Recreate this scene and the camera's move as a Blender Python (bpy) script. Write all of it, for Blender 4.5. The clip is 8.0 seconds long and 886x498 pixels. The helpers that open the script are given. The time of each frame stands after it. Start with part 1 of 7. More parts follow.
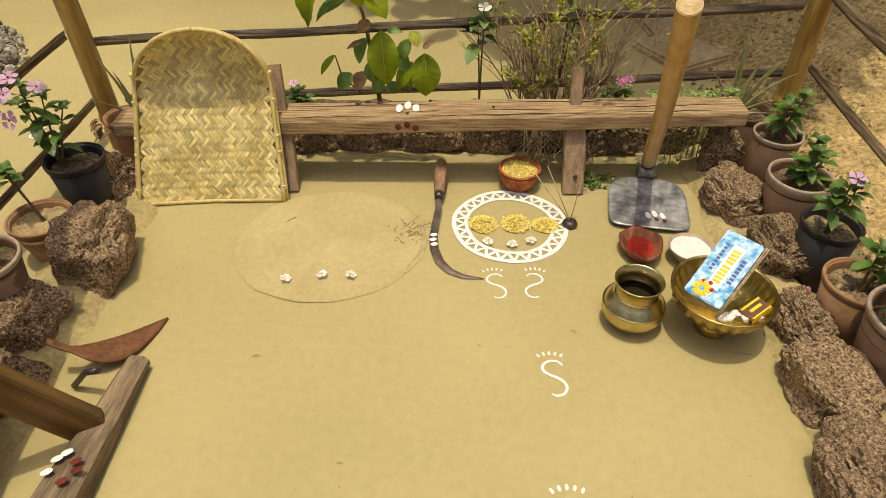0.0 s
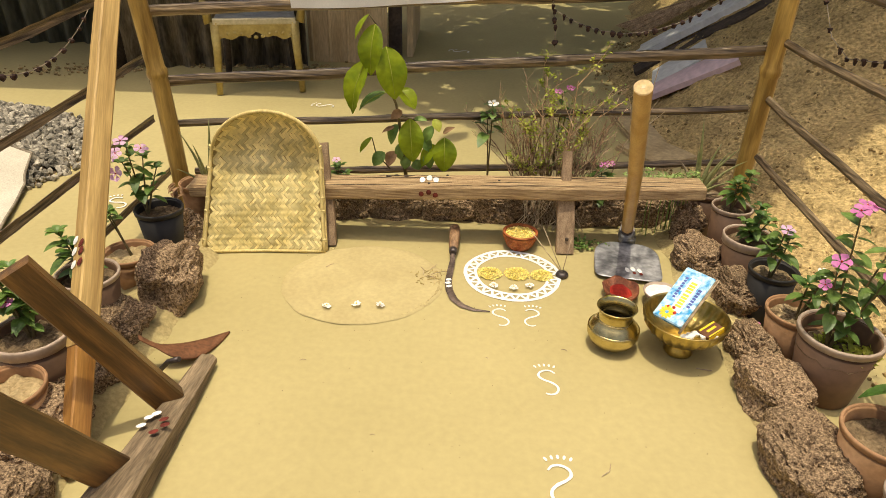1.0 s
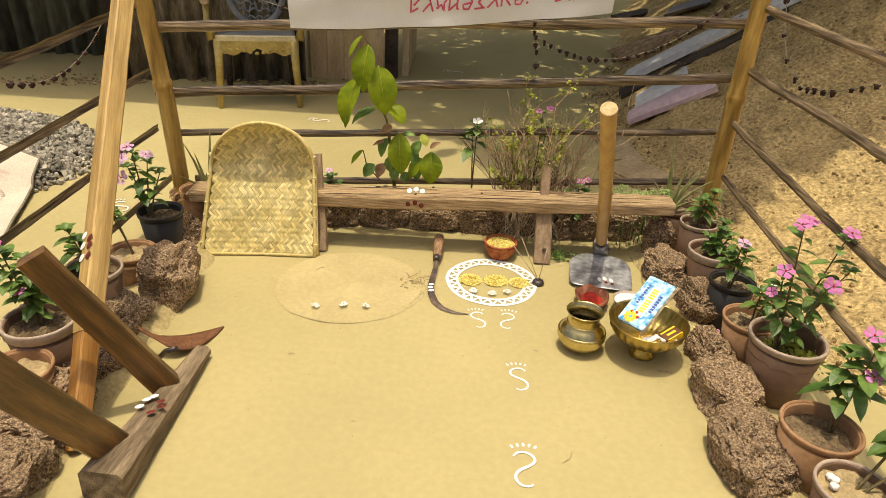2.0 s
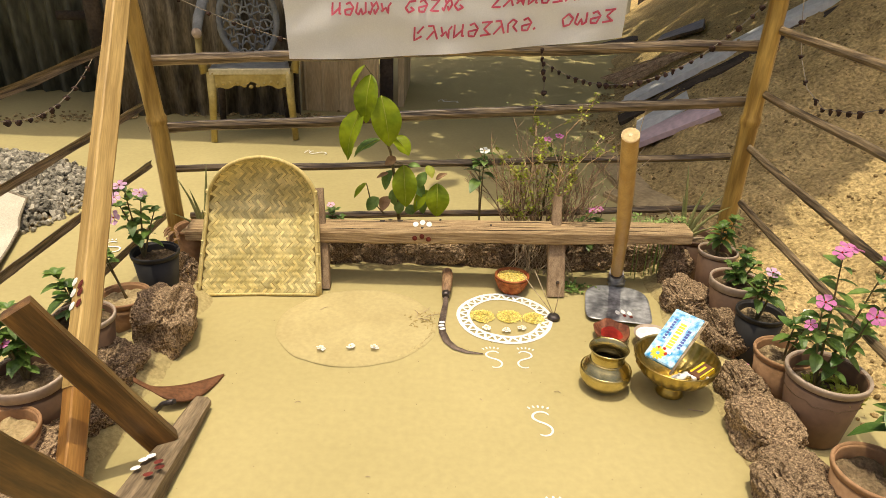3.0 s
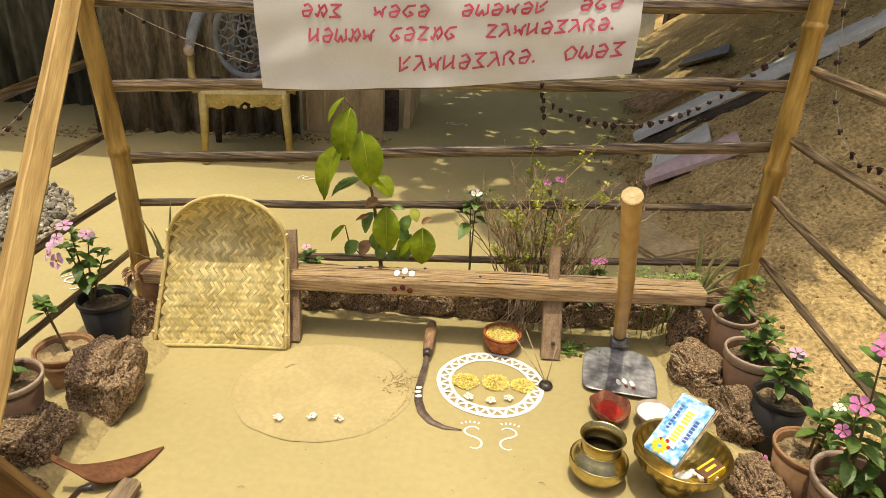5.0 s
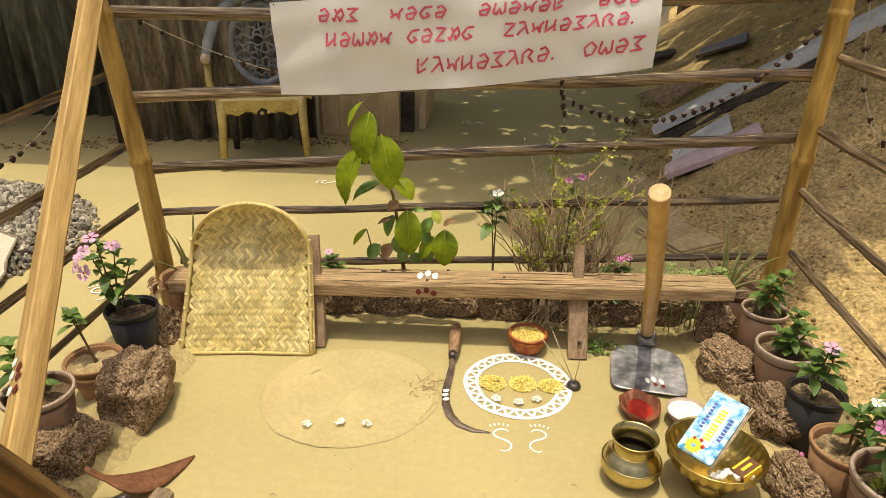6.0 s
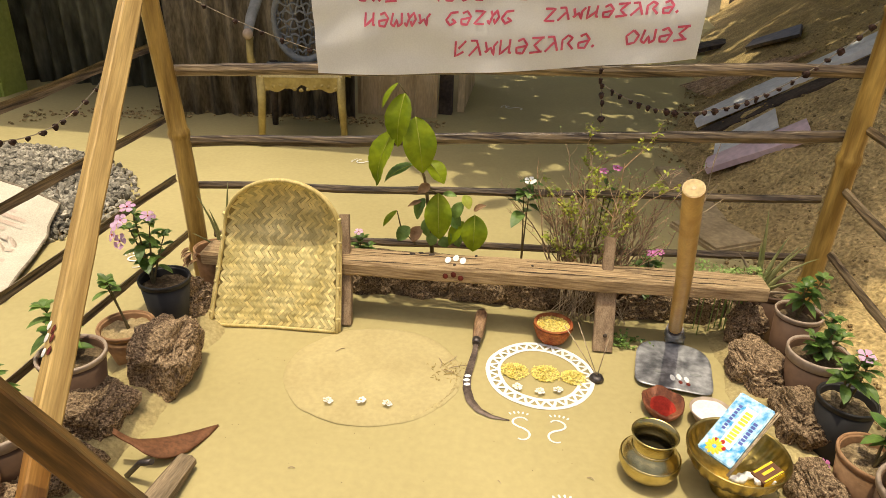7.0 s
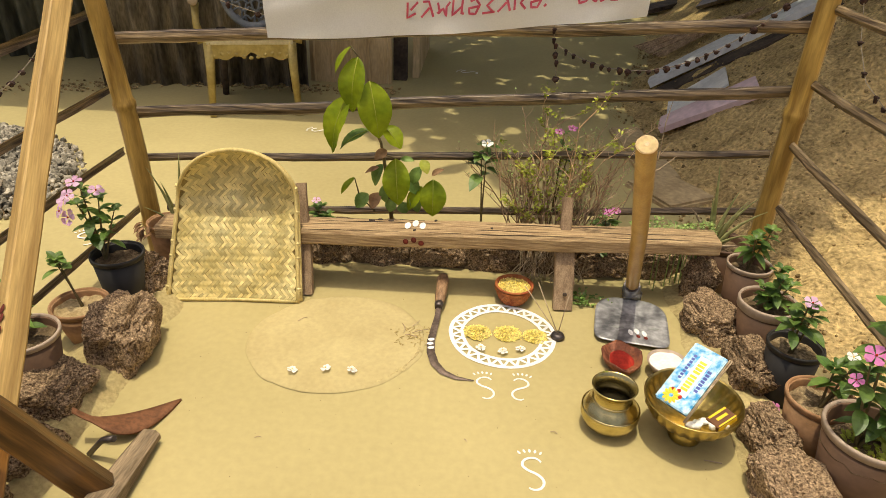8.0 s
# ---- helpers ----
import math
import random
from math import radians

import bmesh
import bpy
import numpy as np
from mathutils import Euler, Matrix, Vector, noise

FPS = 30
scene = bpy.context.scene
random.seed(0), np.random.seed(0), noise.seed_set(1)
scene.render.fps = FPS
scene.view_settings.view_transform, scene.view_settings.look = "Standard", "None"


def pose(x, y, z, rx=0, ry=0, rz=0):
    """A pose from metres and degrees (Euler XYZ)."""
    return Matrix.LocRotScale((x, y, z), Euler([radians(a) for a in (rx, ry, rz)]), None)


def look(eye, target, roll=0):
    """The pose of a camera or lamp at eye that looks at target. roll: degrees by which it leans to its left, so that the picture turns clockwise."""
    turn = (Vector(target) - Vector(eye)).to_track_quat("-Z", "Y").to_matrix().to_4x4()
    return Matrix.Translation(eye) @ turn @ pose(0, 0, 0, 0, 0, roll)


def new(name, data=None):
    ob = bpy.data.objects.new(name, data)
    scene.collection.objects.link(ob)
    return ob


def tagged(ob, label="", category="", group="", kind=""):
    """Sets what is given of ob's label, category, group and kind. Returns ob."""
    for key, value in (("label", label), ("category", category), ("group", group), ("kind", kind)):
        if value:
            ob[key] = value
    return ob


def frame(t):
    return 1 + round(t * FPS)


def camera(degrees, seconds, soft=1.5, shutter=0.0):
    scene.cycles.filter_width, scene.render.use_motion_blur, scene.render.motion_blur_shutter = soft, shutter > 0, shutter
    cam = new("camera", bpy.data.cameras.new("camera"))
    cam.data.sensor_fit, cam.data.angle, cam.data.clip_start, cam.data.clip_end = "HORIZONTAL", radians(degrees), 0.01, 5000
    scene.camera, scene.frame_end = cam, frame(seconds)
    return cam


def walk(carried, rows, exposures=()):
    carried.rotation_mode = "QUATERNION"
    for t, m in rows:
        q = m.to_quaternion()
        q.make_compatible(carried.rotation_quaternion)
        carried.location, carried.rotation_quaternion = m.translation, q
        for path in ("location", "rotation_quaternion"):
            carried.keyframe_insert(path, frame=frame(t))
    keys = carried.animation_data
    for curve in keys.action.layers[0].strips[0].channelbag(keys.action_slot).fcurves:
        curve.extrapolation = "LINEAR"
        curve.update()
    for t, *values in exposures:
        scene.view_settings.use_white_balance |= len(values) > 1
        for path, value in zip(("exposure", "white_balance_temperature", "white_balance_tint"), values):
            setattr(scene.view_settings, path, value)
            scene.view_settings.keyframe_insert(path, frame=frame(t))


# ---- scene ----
cam = camera(67.6, 8.0, soft=0.6)
PATH = [
    (0, (0.065, 0.173, 1.252), (0.065, 1.701, -0.038), 0.5),
    (0.5, (0.054, -0.097, 1.265), (0.074, 1.638, 0.269), 1.8),
    (1, (0.026, -0.305, 1.271), (0.015, 1.437, 0.288), 1.8),
    (1.2, (0.036, -0.351, 1.314), (0.008, 1.43, 0.405), 2.2),
    (2.3, (0.077, -0.471, 1.301), (0.082, 1.295, 0.363), 3.6),
    (2.5, (0.072, -0.44, 1.274), (0.018, 1.369, 0.423), 2.2),
    (3, (0.004, -0.346, 1.274), (0.027, 1.462, 0.42), 2.3),
    (3.5, (-0.032, -0.278, 1.272), (-0.105, 1.476, 0.313), 1.7),
    (4, (0.054, -0.174, 1.308), (-0.015, 1.622, 0.43), 2.3),
    (4.2, (0.074, -0.128, 1.31), (0.082, 1.691, 0.48), 2.4),
    (5.3, (0.129, -0.029, 1.302), (0.073, 1.791, 0.475), 3.2),
    (5.5, (0.123, -0.017, 1.31), (0.077, 1.798, 0.472), 2.1),
    (6, (0.102, -0.033, 1.308), (0.015, 1.784, 0.475), 1.1),
    (6.5, (0.108, -0.029, 1.299), (-0.07, 1.768, 0.441), 1.6),
    (7, (0.12, -0.025, 1.312), (-0.066, 1.761, 0.43), 2.5),
    (7.5, (0.145, -0.028, 1.302), (0.028, 1.748, 0.39), 1.6),
    (8, (0.126, -0.031, 1.301), (0.063, 1.721, 0.34), 2.3),
]
walk(cam, [(t, look(eye, target, roll)) for t, eye, target, roll in PATH], [(0.0, -0.36, 6850, 10), (0.6, -0.10, 6850, 10), (1.2, -0.04, 6850, 10), (2.5, 0.0, 6850, 10), (6.5, 0.0, 6850, 10), (8.0, -0.07, 6850, 10)])


# ---- light ----
world = bpy.data.worlds.new("sky")
scene.world = world
world.use_nodes = True
wn = world.node_tree.nodes
sky = wn.new("ShaderNodeTexSky")
sky.sky_type = "NISHITA"
sky.sun_disc = False
sky.air_density, sky.dust_density, sky.ozone_density = 0.7, 7.0, 0.4
sky.sun_elevation = radians(86)
sky.sun_rotation = radians(215)
world.node_tree.links.new(sky.outputs["Color"], wn["Background"].inputs["Color"])
wn["Background"].inputs["Strength"].default_value = 0.165
sun = new("sun", bpy.data.lights.new("sun", "SUN"))
sun.data.energy, sun.data.angle, sun.data.color = 2.98, radians(0.55), (1.0, 0.92, 0.72)
sun.matrix_world = look((-0.74, -0.42, 12), (0, 0, 0))


# ---- materials ----
def mat(name, c1, c2, rough=0.8, metal=0.0, scale=6.0, fine=60.0, bump=0.3, depth=0.004, spec=0.3, island=0.0, grain=0.25, stretch=None, through_light=0.0, objrand=0.0, detail=6.0):
    m = bpy.data.materials.new(name)
    m.use_nodes = True
    nt = m.node_tree
    N, L = nt.nodes, nt.links
    b = N["Principled BSDF"]
    co = N.new("ShaderNodeTexCoord")
    src = co.outputs["Object"]
    if stretch:
        mp = N.new("ShaderNodeMapping")
        mp.inputs["Scale"].default_value = stretch
        L.new(src, mp.inputs["Vector"])
        src = mp.outputs["Vector"]
    n1 = N.new("ShaderNodeTexNoise")
    n1.inputs["Scale"].default_value, n1.inputs["Detail"].default_value = scale, detail
    n2 = N.new("ShaderNodeTexNoise")
    n2.inputs["Scale"].default_value, n2.inputs["Detail"].default_value = fine, 4.0
    L.new(src, n1.inputs["Vector"]), L.new(src, n2.inputs["Vector"])
    ramp = N.new("ShaderNodeValToRGB")
    ramp.color_ramp.elements[0].position, ramp.color_ramp.elements[0].color = 0.34, (*c1, 1)
    ramp.color_ramp.elements[1].position, ramp.color_ramp.elements[1].color = 0.66, (*c2, 1)
    L.new(n1.outputs["Fac"], ramp.inputs["Fac"])
    hs = N.new("ShaderNodeHueSaturation")
    L.new(ramp.outputs["Color"], hs.inputs["Color"])
    mr = N.new("ShaderNodeMapRange")
    mr.inputs["From Min"].default_value, mr.inputs["From Max"].default_value = 0.3, 0.7
    mr.inputs["To Min"].default_value, mr.inputs["To Max"].default_value = 1 - grain, 1 + grain
    L.new(n2.outputs["Fac"], mr.inputs["Value"])
    val = mr.outputs["Result"]
    for amount, node, out in ((island, "ShaderNodeNewGeometry", "Random Per Island"), (objrand, "ShaderNodeObjectInfo", "Random")):
        if amount:
            g = N.new(node)
            m2 = N.new("ShaderNodeMapRange")
            m2.inputs["To Min"].default_value, m2.inputs["To Max"].default_value = 1 - amount, 1 + amount
            L.new(g.outputs[out], m2.inputs["Value"])
            mu = N.new("ShaderNodeMath")
            mu.operation = "MULTIPLY"
            L.new(val, mu.inputs[0]), L.new(m2.outputs["Result"], mu.inputs[1])
            val = mu.outputs[0]
    L.new(val, hs.inputs["Value"])
    L.new(hs.outputs["Color"], b.inputs["Base Color"])
    b.inputs["Roughness"].default_value, b.inputs["Metallic"].default_value = rough, metal
    b.inputs["Specular IOR Level"].default_value = spec
    if bump:
        bp = N.new("ShaderNodeBump")
        bp.inputs["Strength"].default_value, bp.inputs["Distance"].default_value = bump, depth
        ad = N.new("ShaderNodeMath")
        ad.operation = "ADD"
        L.new(n1.outputs["Fac"], ad.inputs[0]), L.new(n2.outputs["Fac"], ad.inputs[1])
        L.new(ad.outputs[0], bp.inputs["Height"])
        L.new(bp.outputs["Normal"], b.inputs["Normal"])
    if through_light:
        tr = N.new("ShaderNodeBsdfTranslucent")
        L.new(hs.outputs["Color"], tr.inputs["Color"])
        mx = N.new("ShaderNodeMixShader")
        mx.inputs["Fac"].default_value = through_light
        L.new(b.outputs["BSDF"], mx.inputs[1]), L.new(tr.outputs["BSDF"], mx.inputs[2])
        L.new(mx.outputs["Shader"], N["Material Output"].inputs["Surface"])
    return m


MUD = mat("mud plaster", (0.375, 0.312, 0.140), (0.438, 0.366, 0.170), 0.9, scale=1.1, fine=45, bump=0.12, depth=0.004, grain=0.045, spec=0.2)
CLAY_DISC = mat("fresh mud", (0.405, 0.328, 0.153), (0.458, 0.378, 0.183), 0.9, scale=5, fine=60, bump=0.2, depth=0.004, grain=0.07, spec=0.2)
CRUMBLY_MUD = mat("crumbly darker mud", (0.34, 0.27, 0.125), (0.44, 0.36, 0.17), 0.95, scale=12, fine=90, bump=0.8, depth=0.005, grain=0.2, spec=0.1)
SAND = mat("heaped sand", (0.385, 0.28, 0.124), (0.57, 0.418, 0.186), 0.95, scale=6, fine=55, bump=1.0, depth=0.028, grain=0.40, spec=0.1)
POT_SOIL = mat("cloddy pot soil", (0.13, 0.09, 0.05), (0.36, 0.27, 0.15), 0.95, scale=30, fine=120, bump=1.0, depth=0.008, grain=0.35, spec=0.1)
SOIL = mat("garden soil", (0.09, 0.06, 0.035), (0.22, 0.16, 0.09), 0.95, scale=14, fine=90, bump=1.0, depth=0.01, grain=0.35, spec=0.1)
DRY_SOIL = mat("dry pot soil", (0.30, 0.22, 0.11), (0.44, 0.34, 0.18), 0.95, scale=20, fine=120, bump=0.8, depth=0.005, grain=0.2, spec=0.1)
# dark specks in the colour stand for the shade inside small pits
LATERITE = mat("laterite stone", (0.105, 0.068, 0.041), (0.40, 0.285, 0.17), 0.95, scale=130, fine=260, bump=1.0, depth=0.004, grain=0.35, spec=0.1, objrand=0.15)
BAMBOO = mat("bamboo post", (0.21, 0.115, 0.022), (0.56, 0.365, 0.095), 0.34, scale=5, fine=30, bump=0.15, depth=0.002, grain=0.15, stretch=(6, 6, 0.7), spec=0.5)
BAMBOO_PALE = mat("dry bamboo handle", (0.40, 0.235, 0.07), (0.52, 0.335, 0.115), 0.4, scale=4, fine=40, bump=0.1, depth=0.001, grain=0.1, stretch=(5, 5, 0.6), spec=0.4)
SPLIT = mat("weathered split bamboo", (0.032, 0.019, 0.010), (0.27, 0.195, 0.11), 0.4, scale=4, fine=14, bump=0.5, depth=0.003, grain=0.4, stretch=(1.5, 1.5, 30), objrand=0.2, spec=0.5)
WOOD_GREY = mat("weathered wood", (0.27, 0.172, 0.085), (0.56, 0.40, 0.215), 0.85, scale=7, fine=45, bump=0.7, depth=0.005, grain=0.2, stretch=(1.4, 24, 24))
WOOD_STAKE = mat("weathered stake", (0.24, 0.16, 0.095), (0.38, 0.27, 0.165), 0.8, scale=5, fine=40, bump=0.6, depth=0.004, grain=0.25, stretch=(10, 10, 1))
WOOD_RED = mat("oiled plough wood", (0.06, 0.027, 0.007), (0.19, 0.09, 0.022), 0.34, scale=5, fine=30, bump=0.3, depth=0.002, grain=0.25, stretch=(0.7, 7, 7), spec=0.55)
WOOD_BEAM = mat("sawn beam wood", (0.31, 0.19, 0.06), (0.54, 0.365, 0.135), 0.55, scale=5, fine=30, bump=0.25, depth=0.002, grain=0.2, stretch=(0.5, 8, 8))
# orange wood, with sunlight on the tenon put into the brighter tone
WOOD_ORANGE_LIT = mat("orange worn wood brightened as sunlit", (0.24, 0.105, 0.022), (0.43, 0.215, 0.055), 0.45, scale=5, fine=30, bump=0.3, depth=0.002, grain=0.2, stretch=(0.7, 7, 7), spec=0.4)
GOLD_SUNLIT = mat("gold plastic brightened as sunlit", (0.50, 0.43, 0.24), (0.64, 0.57, 0.36), 0.45, scale=12, fine=60, bump=0.1, depth=0.001, grain=0.12)
WOOD_SOLE = mat("muddy plough sole", (0.10, 0.07, 0.04), (0.27, 0.20, 0.12), 0.85, scale=6, fine=40, bump=0.5, depth=0.003, grain=0.3, stretch=(0.8, 6, 6))
WOOD_WORN = mat("worn dark handle", (0.17, 0.09, 0.045), (0.38, 0.24, 0.13), 0.6, scale=14, fine=60, bump=0.4, depth=0.002, grain=0.3, stretch=(3, 1, 3))
BLADE = mat("worn iron blade", (0.075, 0.055, 0.045), (0.19, 0.14, 0.11), 0.5, metal=0.4, scale=16, fine=90, bump=0.3, depth=0.001, grain=0.3)
RUST = mat("rusty iron", (0.13, 0.055, 0.025), (0.25, 0.115, 0.055), 0.7, metal=0.3, scale=12, fine=90, bump=0.3, depth=0.002, grain=0.25)
IRON = mat("dark iron", (0.05, 0.045, 0.045), (0.12, 0.10, 0.09), 0.45, metal=0.7, scale=14, fine=80, bump=0.2, depth=0.001, grain=0.3)
# pale patches of the colour hold smears and painted reflections
STEEL = mat("steel mottled with smears and reflections", (0.12, 0.122, 0.13), (0.48, 0.48, 0.485), 0.40, metal=0.45, scale=16, fine=60, bump=0.12, depth=0.001, grain=0.25)
BRASS = mat("brass", (0.50, 0.41, 0.18), (0.72, 0.61, 0.31), 0.27, metal=1.0, scale=9, fine=50, bump=0.08, depth=0.002, grain=0.12)
BRASS_DARK = mat("worn brass bowl", (0.38, 0.28, 0.085), (0.60, 0.46, 0.17), 0.3, metal=1.0, scale=11, fine=70, bump=0.12, depth=0.002, grain=0.2)
WATER = mat("dark water", (0.02, 0.018, 0.01), (0.03, 0.025, 0.015), 0.08, scale=3, fine=20, bump=0.02, grain=0.05, spec=0.5)
CANE = mat("woven bamboo strip", (0.57, 0.45, 0.16), (0.80, 0.675, 0.31), 0.5, scale=9, fine=70, bump=0.2, depth=0.001, grain=0.12, island=0.3, spec=0.4)
CANE_BACK = mat("bamboo matting", (0.30, 0.21, 0.065), (0.44, 0.33, 0.12), 0.7, scale=20, fine=120, bump=0.3, depth=0.002, grain=0.2)
CANE_RIM = mat("bamboo rim", (0.52, 0.40, 0.14), (0.70, 0.56, 0.24), 0.5, scale=10, fine=60, bump=0.2, depth=0.001, grain=0.15, stretch=(5, 5, 1))
CANE_PALE = mat("fresh cut wood", (0.44, 0.31, 0.13), (0.60, 0.45, 0.22), 0.7, scale=30, fine=120, bump=0.2, depth=0.001, grain=0.12)
WHITE = mat("rice paste", (0.74, 0.72, 0.66), (0.86, 0.85, 0.80), 0.9, scale=30, fine=160, bump=0.4, depth=0.001, grain=0.08)
RED_PASTE = mat("vermilion paste", (0.10, 0.018, 0.011), (0.17, 0.03, 0.019), 0.85, scale=40, fine=160, bump=0.3, depth=0.001, grain=0.12)
RED_CLAY = mat("red stained clay", (0.10, 0.03, 0.015), (0.26, 0.09, 0.04), 0.6, scale=26, fine=120, bump=0.6, depth=0.004, grain=0.3)
RED_POWDER = mat("vermilion powder", (0.28, 0.018, 0.010), (0.44, 0.035, 0.018), 0.9, scale=30, fine=140, bump=0.5, depth=0.002, grain=0.2)
GRAIN = mat("paddy grain", (0.66, 0.52, 0.10), (0.84, 0.70, 0.24), 0.7, scale=60, fine=200, bump=0.2, depth=0.001, grain=0.15, island=0.42)
BASKET = mat("red painted basket", (0.30, 0.06, 0.02), (0.48, 0.17, 0.05), 0.6, scale=25, fine=90, bump=0.3, depth=0.002, grain=0.2, island=0.3)
POT_BROWN = mat("brown plastic pot", (0.10, 0.054, 0.030), (0.155, 0.088, 0.049), 0.6, scale=5, fine=40, bump=0.05, depth=0.001, grain=0.1, spec=0.4)
POT_BLACK = mat("black plastic pot", (0.012, 0.011, 0.010), (0.028, 0.025, 0.022), 0.6, scale=6, fine=40, bump=0.05, depth=0.001, grain=0.15, spec=0.4)
POT_CLAY = mat("terracotta pot", (0.26, 0.14, 0.065), (0.38, 0.22, 0.115), 0.85, scale=9, fine=60, bump=0.25, depth=0.002, grain=0.15)
POT_RIM = mat("pale dusty rim", (0.32, 0.24, 0.175), (0.44, 0.35, 0.27), 0.7, scale=12, fine=60, bump=0.15, depth=0.001, grain=0.12)
LEAF = mat("periwinkle leaf", (0.055, 0.12, 0.018), (0.20, 0.31, 0.065), 0.42, scale=12, fine=60, bump=0.1, depth=0.001, grain=0.15, island=0.35, through_light=0.22, spec=0.45)
LEAF_BIG = mat("broad sapling leaf", (0.15, 0.235, 0.006), (0.35, 0.44, 0.016), 0.42, scale=11, fine=50, bump=0.2, depth=0.002, grain=0.12, island=0.18, through_light=0.5, spec=0.4)
LEAF_DRY = mat("dry leaf", (0.20, 0.11, 0.05), (0.34, 0.21, 0.11), 0.8, scale=14, fine=60, bump=0.3, depth=0.002, grain=0.2, through_light=0.2)
LEAF_LIME = mat("small lime leaf", (0.28, 0.34, 0.035), (0.50, 0.52, 0.09), 0.5, scale=14, fine=60, bump=0.1, grain=0.15, island=0.35, through_light=0.35)
HERB = mat("pale herb leaf", (0.22, 0.34, 0.08), (0.42, 0.52, 0.18), 0.5, scale=14, fine=60, bump=0.1, grain=0.15, island=0.35, through_light=0.25)
SAND_DAMP = mat("crumbled damp sand", (0.20, 0.14, 0.062), (0.44, 0.32, 0.15), 0.95, scale=30, fine=120, bump=0.6, depth=0.004, grain=0.3, spec=0.1, island=0.35)
ALOE = mat("aloe leaf", (0.21, 0.225, 0.075), (0.37, 0.375, 0.16), 0.5, scale=9, fine=60, bump=0.1, depth=0.001, grain=0.2, island=0.2)
TWIG = mat("dry twig", (0.28, 0.20, 0.12), (0.48, 0.38, 0.25), 0.85, scale=20, fine=80, bump=0.3, depth=0.001, grain=0.25, island=0.25)
BUSH_TWIG = mat("brown bush twig", (0.30, 0.19, 0.11), (0.56, 0.40, 0.25), 0.85, scale=20, fine=80, bump=0.3, depth=0.001, grain=0.3, island=0.35)
STEM = mat("green brown stem", (0.10, 0.085, 0.03), (0.18, 0.13, 0.06), 0.7, scale=20, fine=80, bump=0.2, depth=0.001, grain=0.2)
PINK = mat("pink petal", (0.62, 0.17, 0.44), (0.76, 0.30, 0.58), 0.6, scale=30, fine=80, bump=0.0, grain=0.08, island=0.12, through_light=0.3)
PALE_PINK = mat("pale pink petal", (0.70, 0.40, 0.62), (0.80, 0.56, 0.74), 0.6, scale=30, fine=80, bump=0.0, grain=0.08, island=0.1, through_light=0.3)
PETAL_WHITE = mat("white petal", (0.78, 0.77, 0.70), (0.88, 0.87, 0.82), 0.6, scale=30, fine=80, bump=0.0, grain=0.06, through_light=0.2)
YELLOW = mat("yellow print", (0.80, 0.52, 0.02), (0.88, 0.62, 0.05), 0.5, scale=30, fine=80, bump=0.0, grain=0.08)
CLOTH = mat("white banner cloth", (0.80, 0.79, 0.765), (0.88, 0.87, 0.85), 0.75, scale=4, fine=220, bump=0.25, depth=0.001, grain=0.04, through_light=0.25)
RED_INK = mat("red marker ink", (0.52, 0.06, 0.11), (0.68, 0.14, 0.21), 0.7, scale=20, fine=100, bump=0.0, grain=0.15)
CORRUGATED = mat("weathered corrugated asbestos", (0.085, 0.072, 0.052), (0.38, 0.32, 0.24), 0.9, scale=5, fine=45, bump=0.3, depth=0.005, grain=0.35, stretch=(1.6, 1.6, 0.45))
CORRUGATED_GREY = mat("grey green corrugated asbestos", (0.07, 0.07, 0.05), (0.22, 0.215, 0.16), 0.9, scale=5, fine=24, bump=0.3, depth=0.005, grain=0.25, stretch=(1.6, 1.6, 0.45))
PANEL = mat("rusty tin panel", (0.45, 0.325, 0.165), (0.62, 0.475, 0.27), 0.8, scale=3, fine=30, bump=0.2, depth=0.003, grain=0.15, stretch=(3, 3, 0.6))
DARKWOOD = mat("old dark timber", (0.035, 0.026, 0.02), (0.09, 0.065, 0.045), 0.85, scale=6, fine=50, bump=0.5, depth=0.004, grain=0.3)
GOLD = mat("gold painted plastic", (0.34, 0.25, 0.07), (0.50, 0.39, 0.14), 0.45, metal=0.25, scale=10, fine=60, bump=0.1, depth=0.001, grain=0.12)
GREY_PLASTIC = mat("grey blue plastic", (0.20, 0.205, 0.195), (0.31, 0.315, 0.30), 0.5, scale=10, fine=60, bump=0.1, depth=0.001, grain=0.12)
GRAVEL = mat("crushed stone", (0.12, 0.108, 0.08), (0.40, 0.36, 0.28), 0.9, scale=14, fine=60, bump=0.3, depth=0.003, grain=0.2, island=0.45)
SACK = mat("woven plastic sack", (0.46, 0.41, 0.31), (0.56, 0.51, 0.40), 0.7, scale=5, fine=160, bump=0.4, depth=0.002, grain=0.15)
SACK_PINK = mat("faded pink sack print", (0.46, 0.35, 0.265), (0.54, 0.46, 0.36), 0.7, scale=9, fine=160, bump=0.3, depth=0.002, grain=0.15)
SHEET = mat("grey roofing sheet", (0.54, 0.535, 0.51), (0.72, 0.71, 0.68), 0.6, scale=3, fine=30, bump=0.15, depth=0.003, grain=0.12)
SHEET_PINK = mat("pink washed sheet", (0.56, 0.40, 0.42), (0.70, 0.53, 0.54), 0.6, scale=4, fine=30, bump=0.15, depth=0.003, grain=0.12)
CONCRETE = mat("mud covered slab", (0.35, 0.26, 0.135), (0.46, 0.35, 0.19), 0.9, scale=5, fine=40, bump=0.5, depth=0.006, grain=0.2)
DRIED = mat("dried marigold", (0.020, 0.010, 0.008), (0.055, 0.028, 0.02), 0.9, scale=40, fine=120, bump=0.6, depth=0.004, grain=0.35)
STRING = mat("pale string", (0.16, 0.13, 0.09), (0.28, 0.23, 0.16), 0.8, scale=40, fine=120, bump=0.2, depth=0.001, grain=0.15)
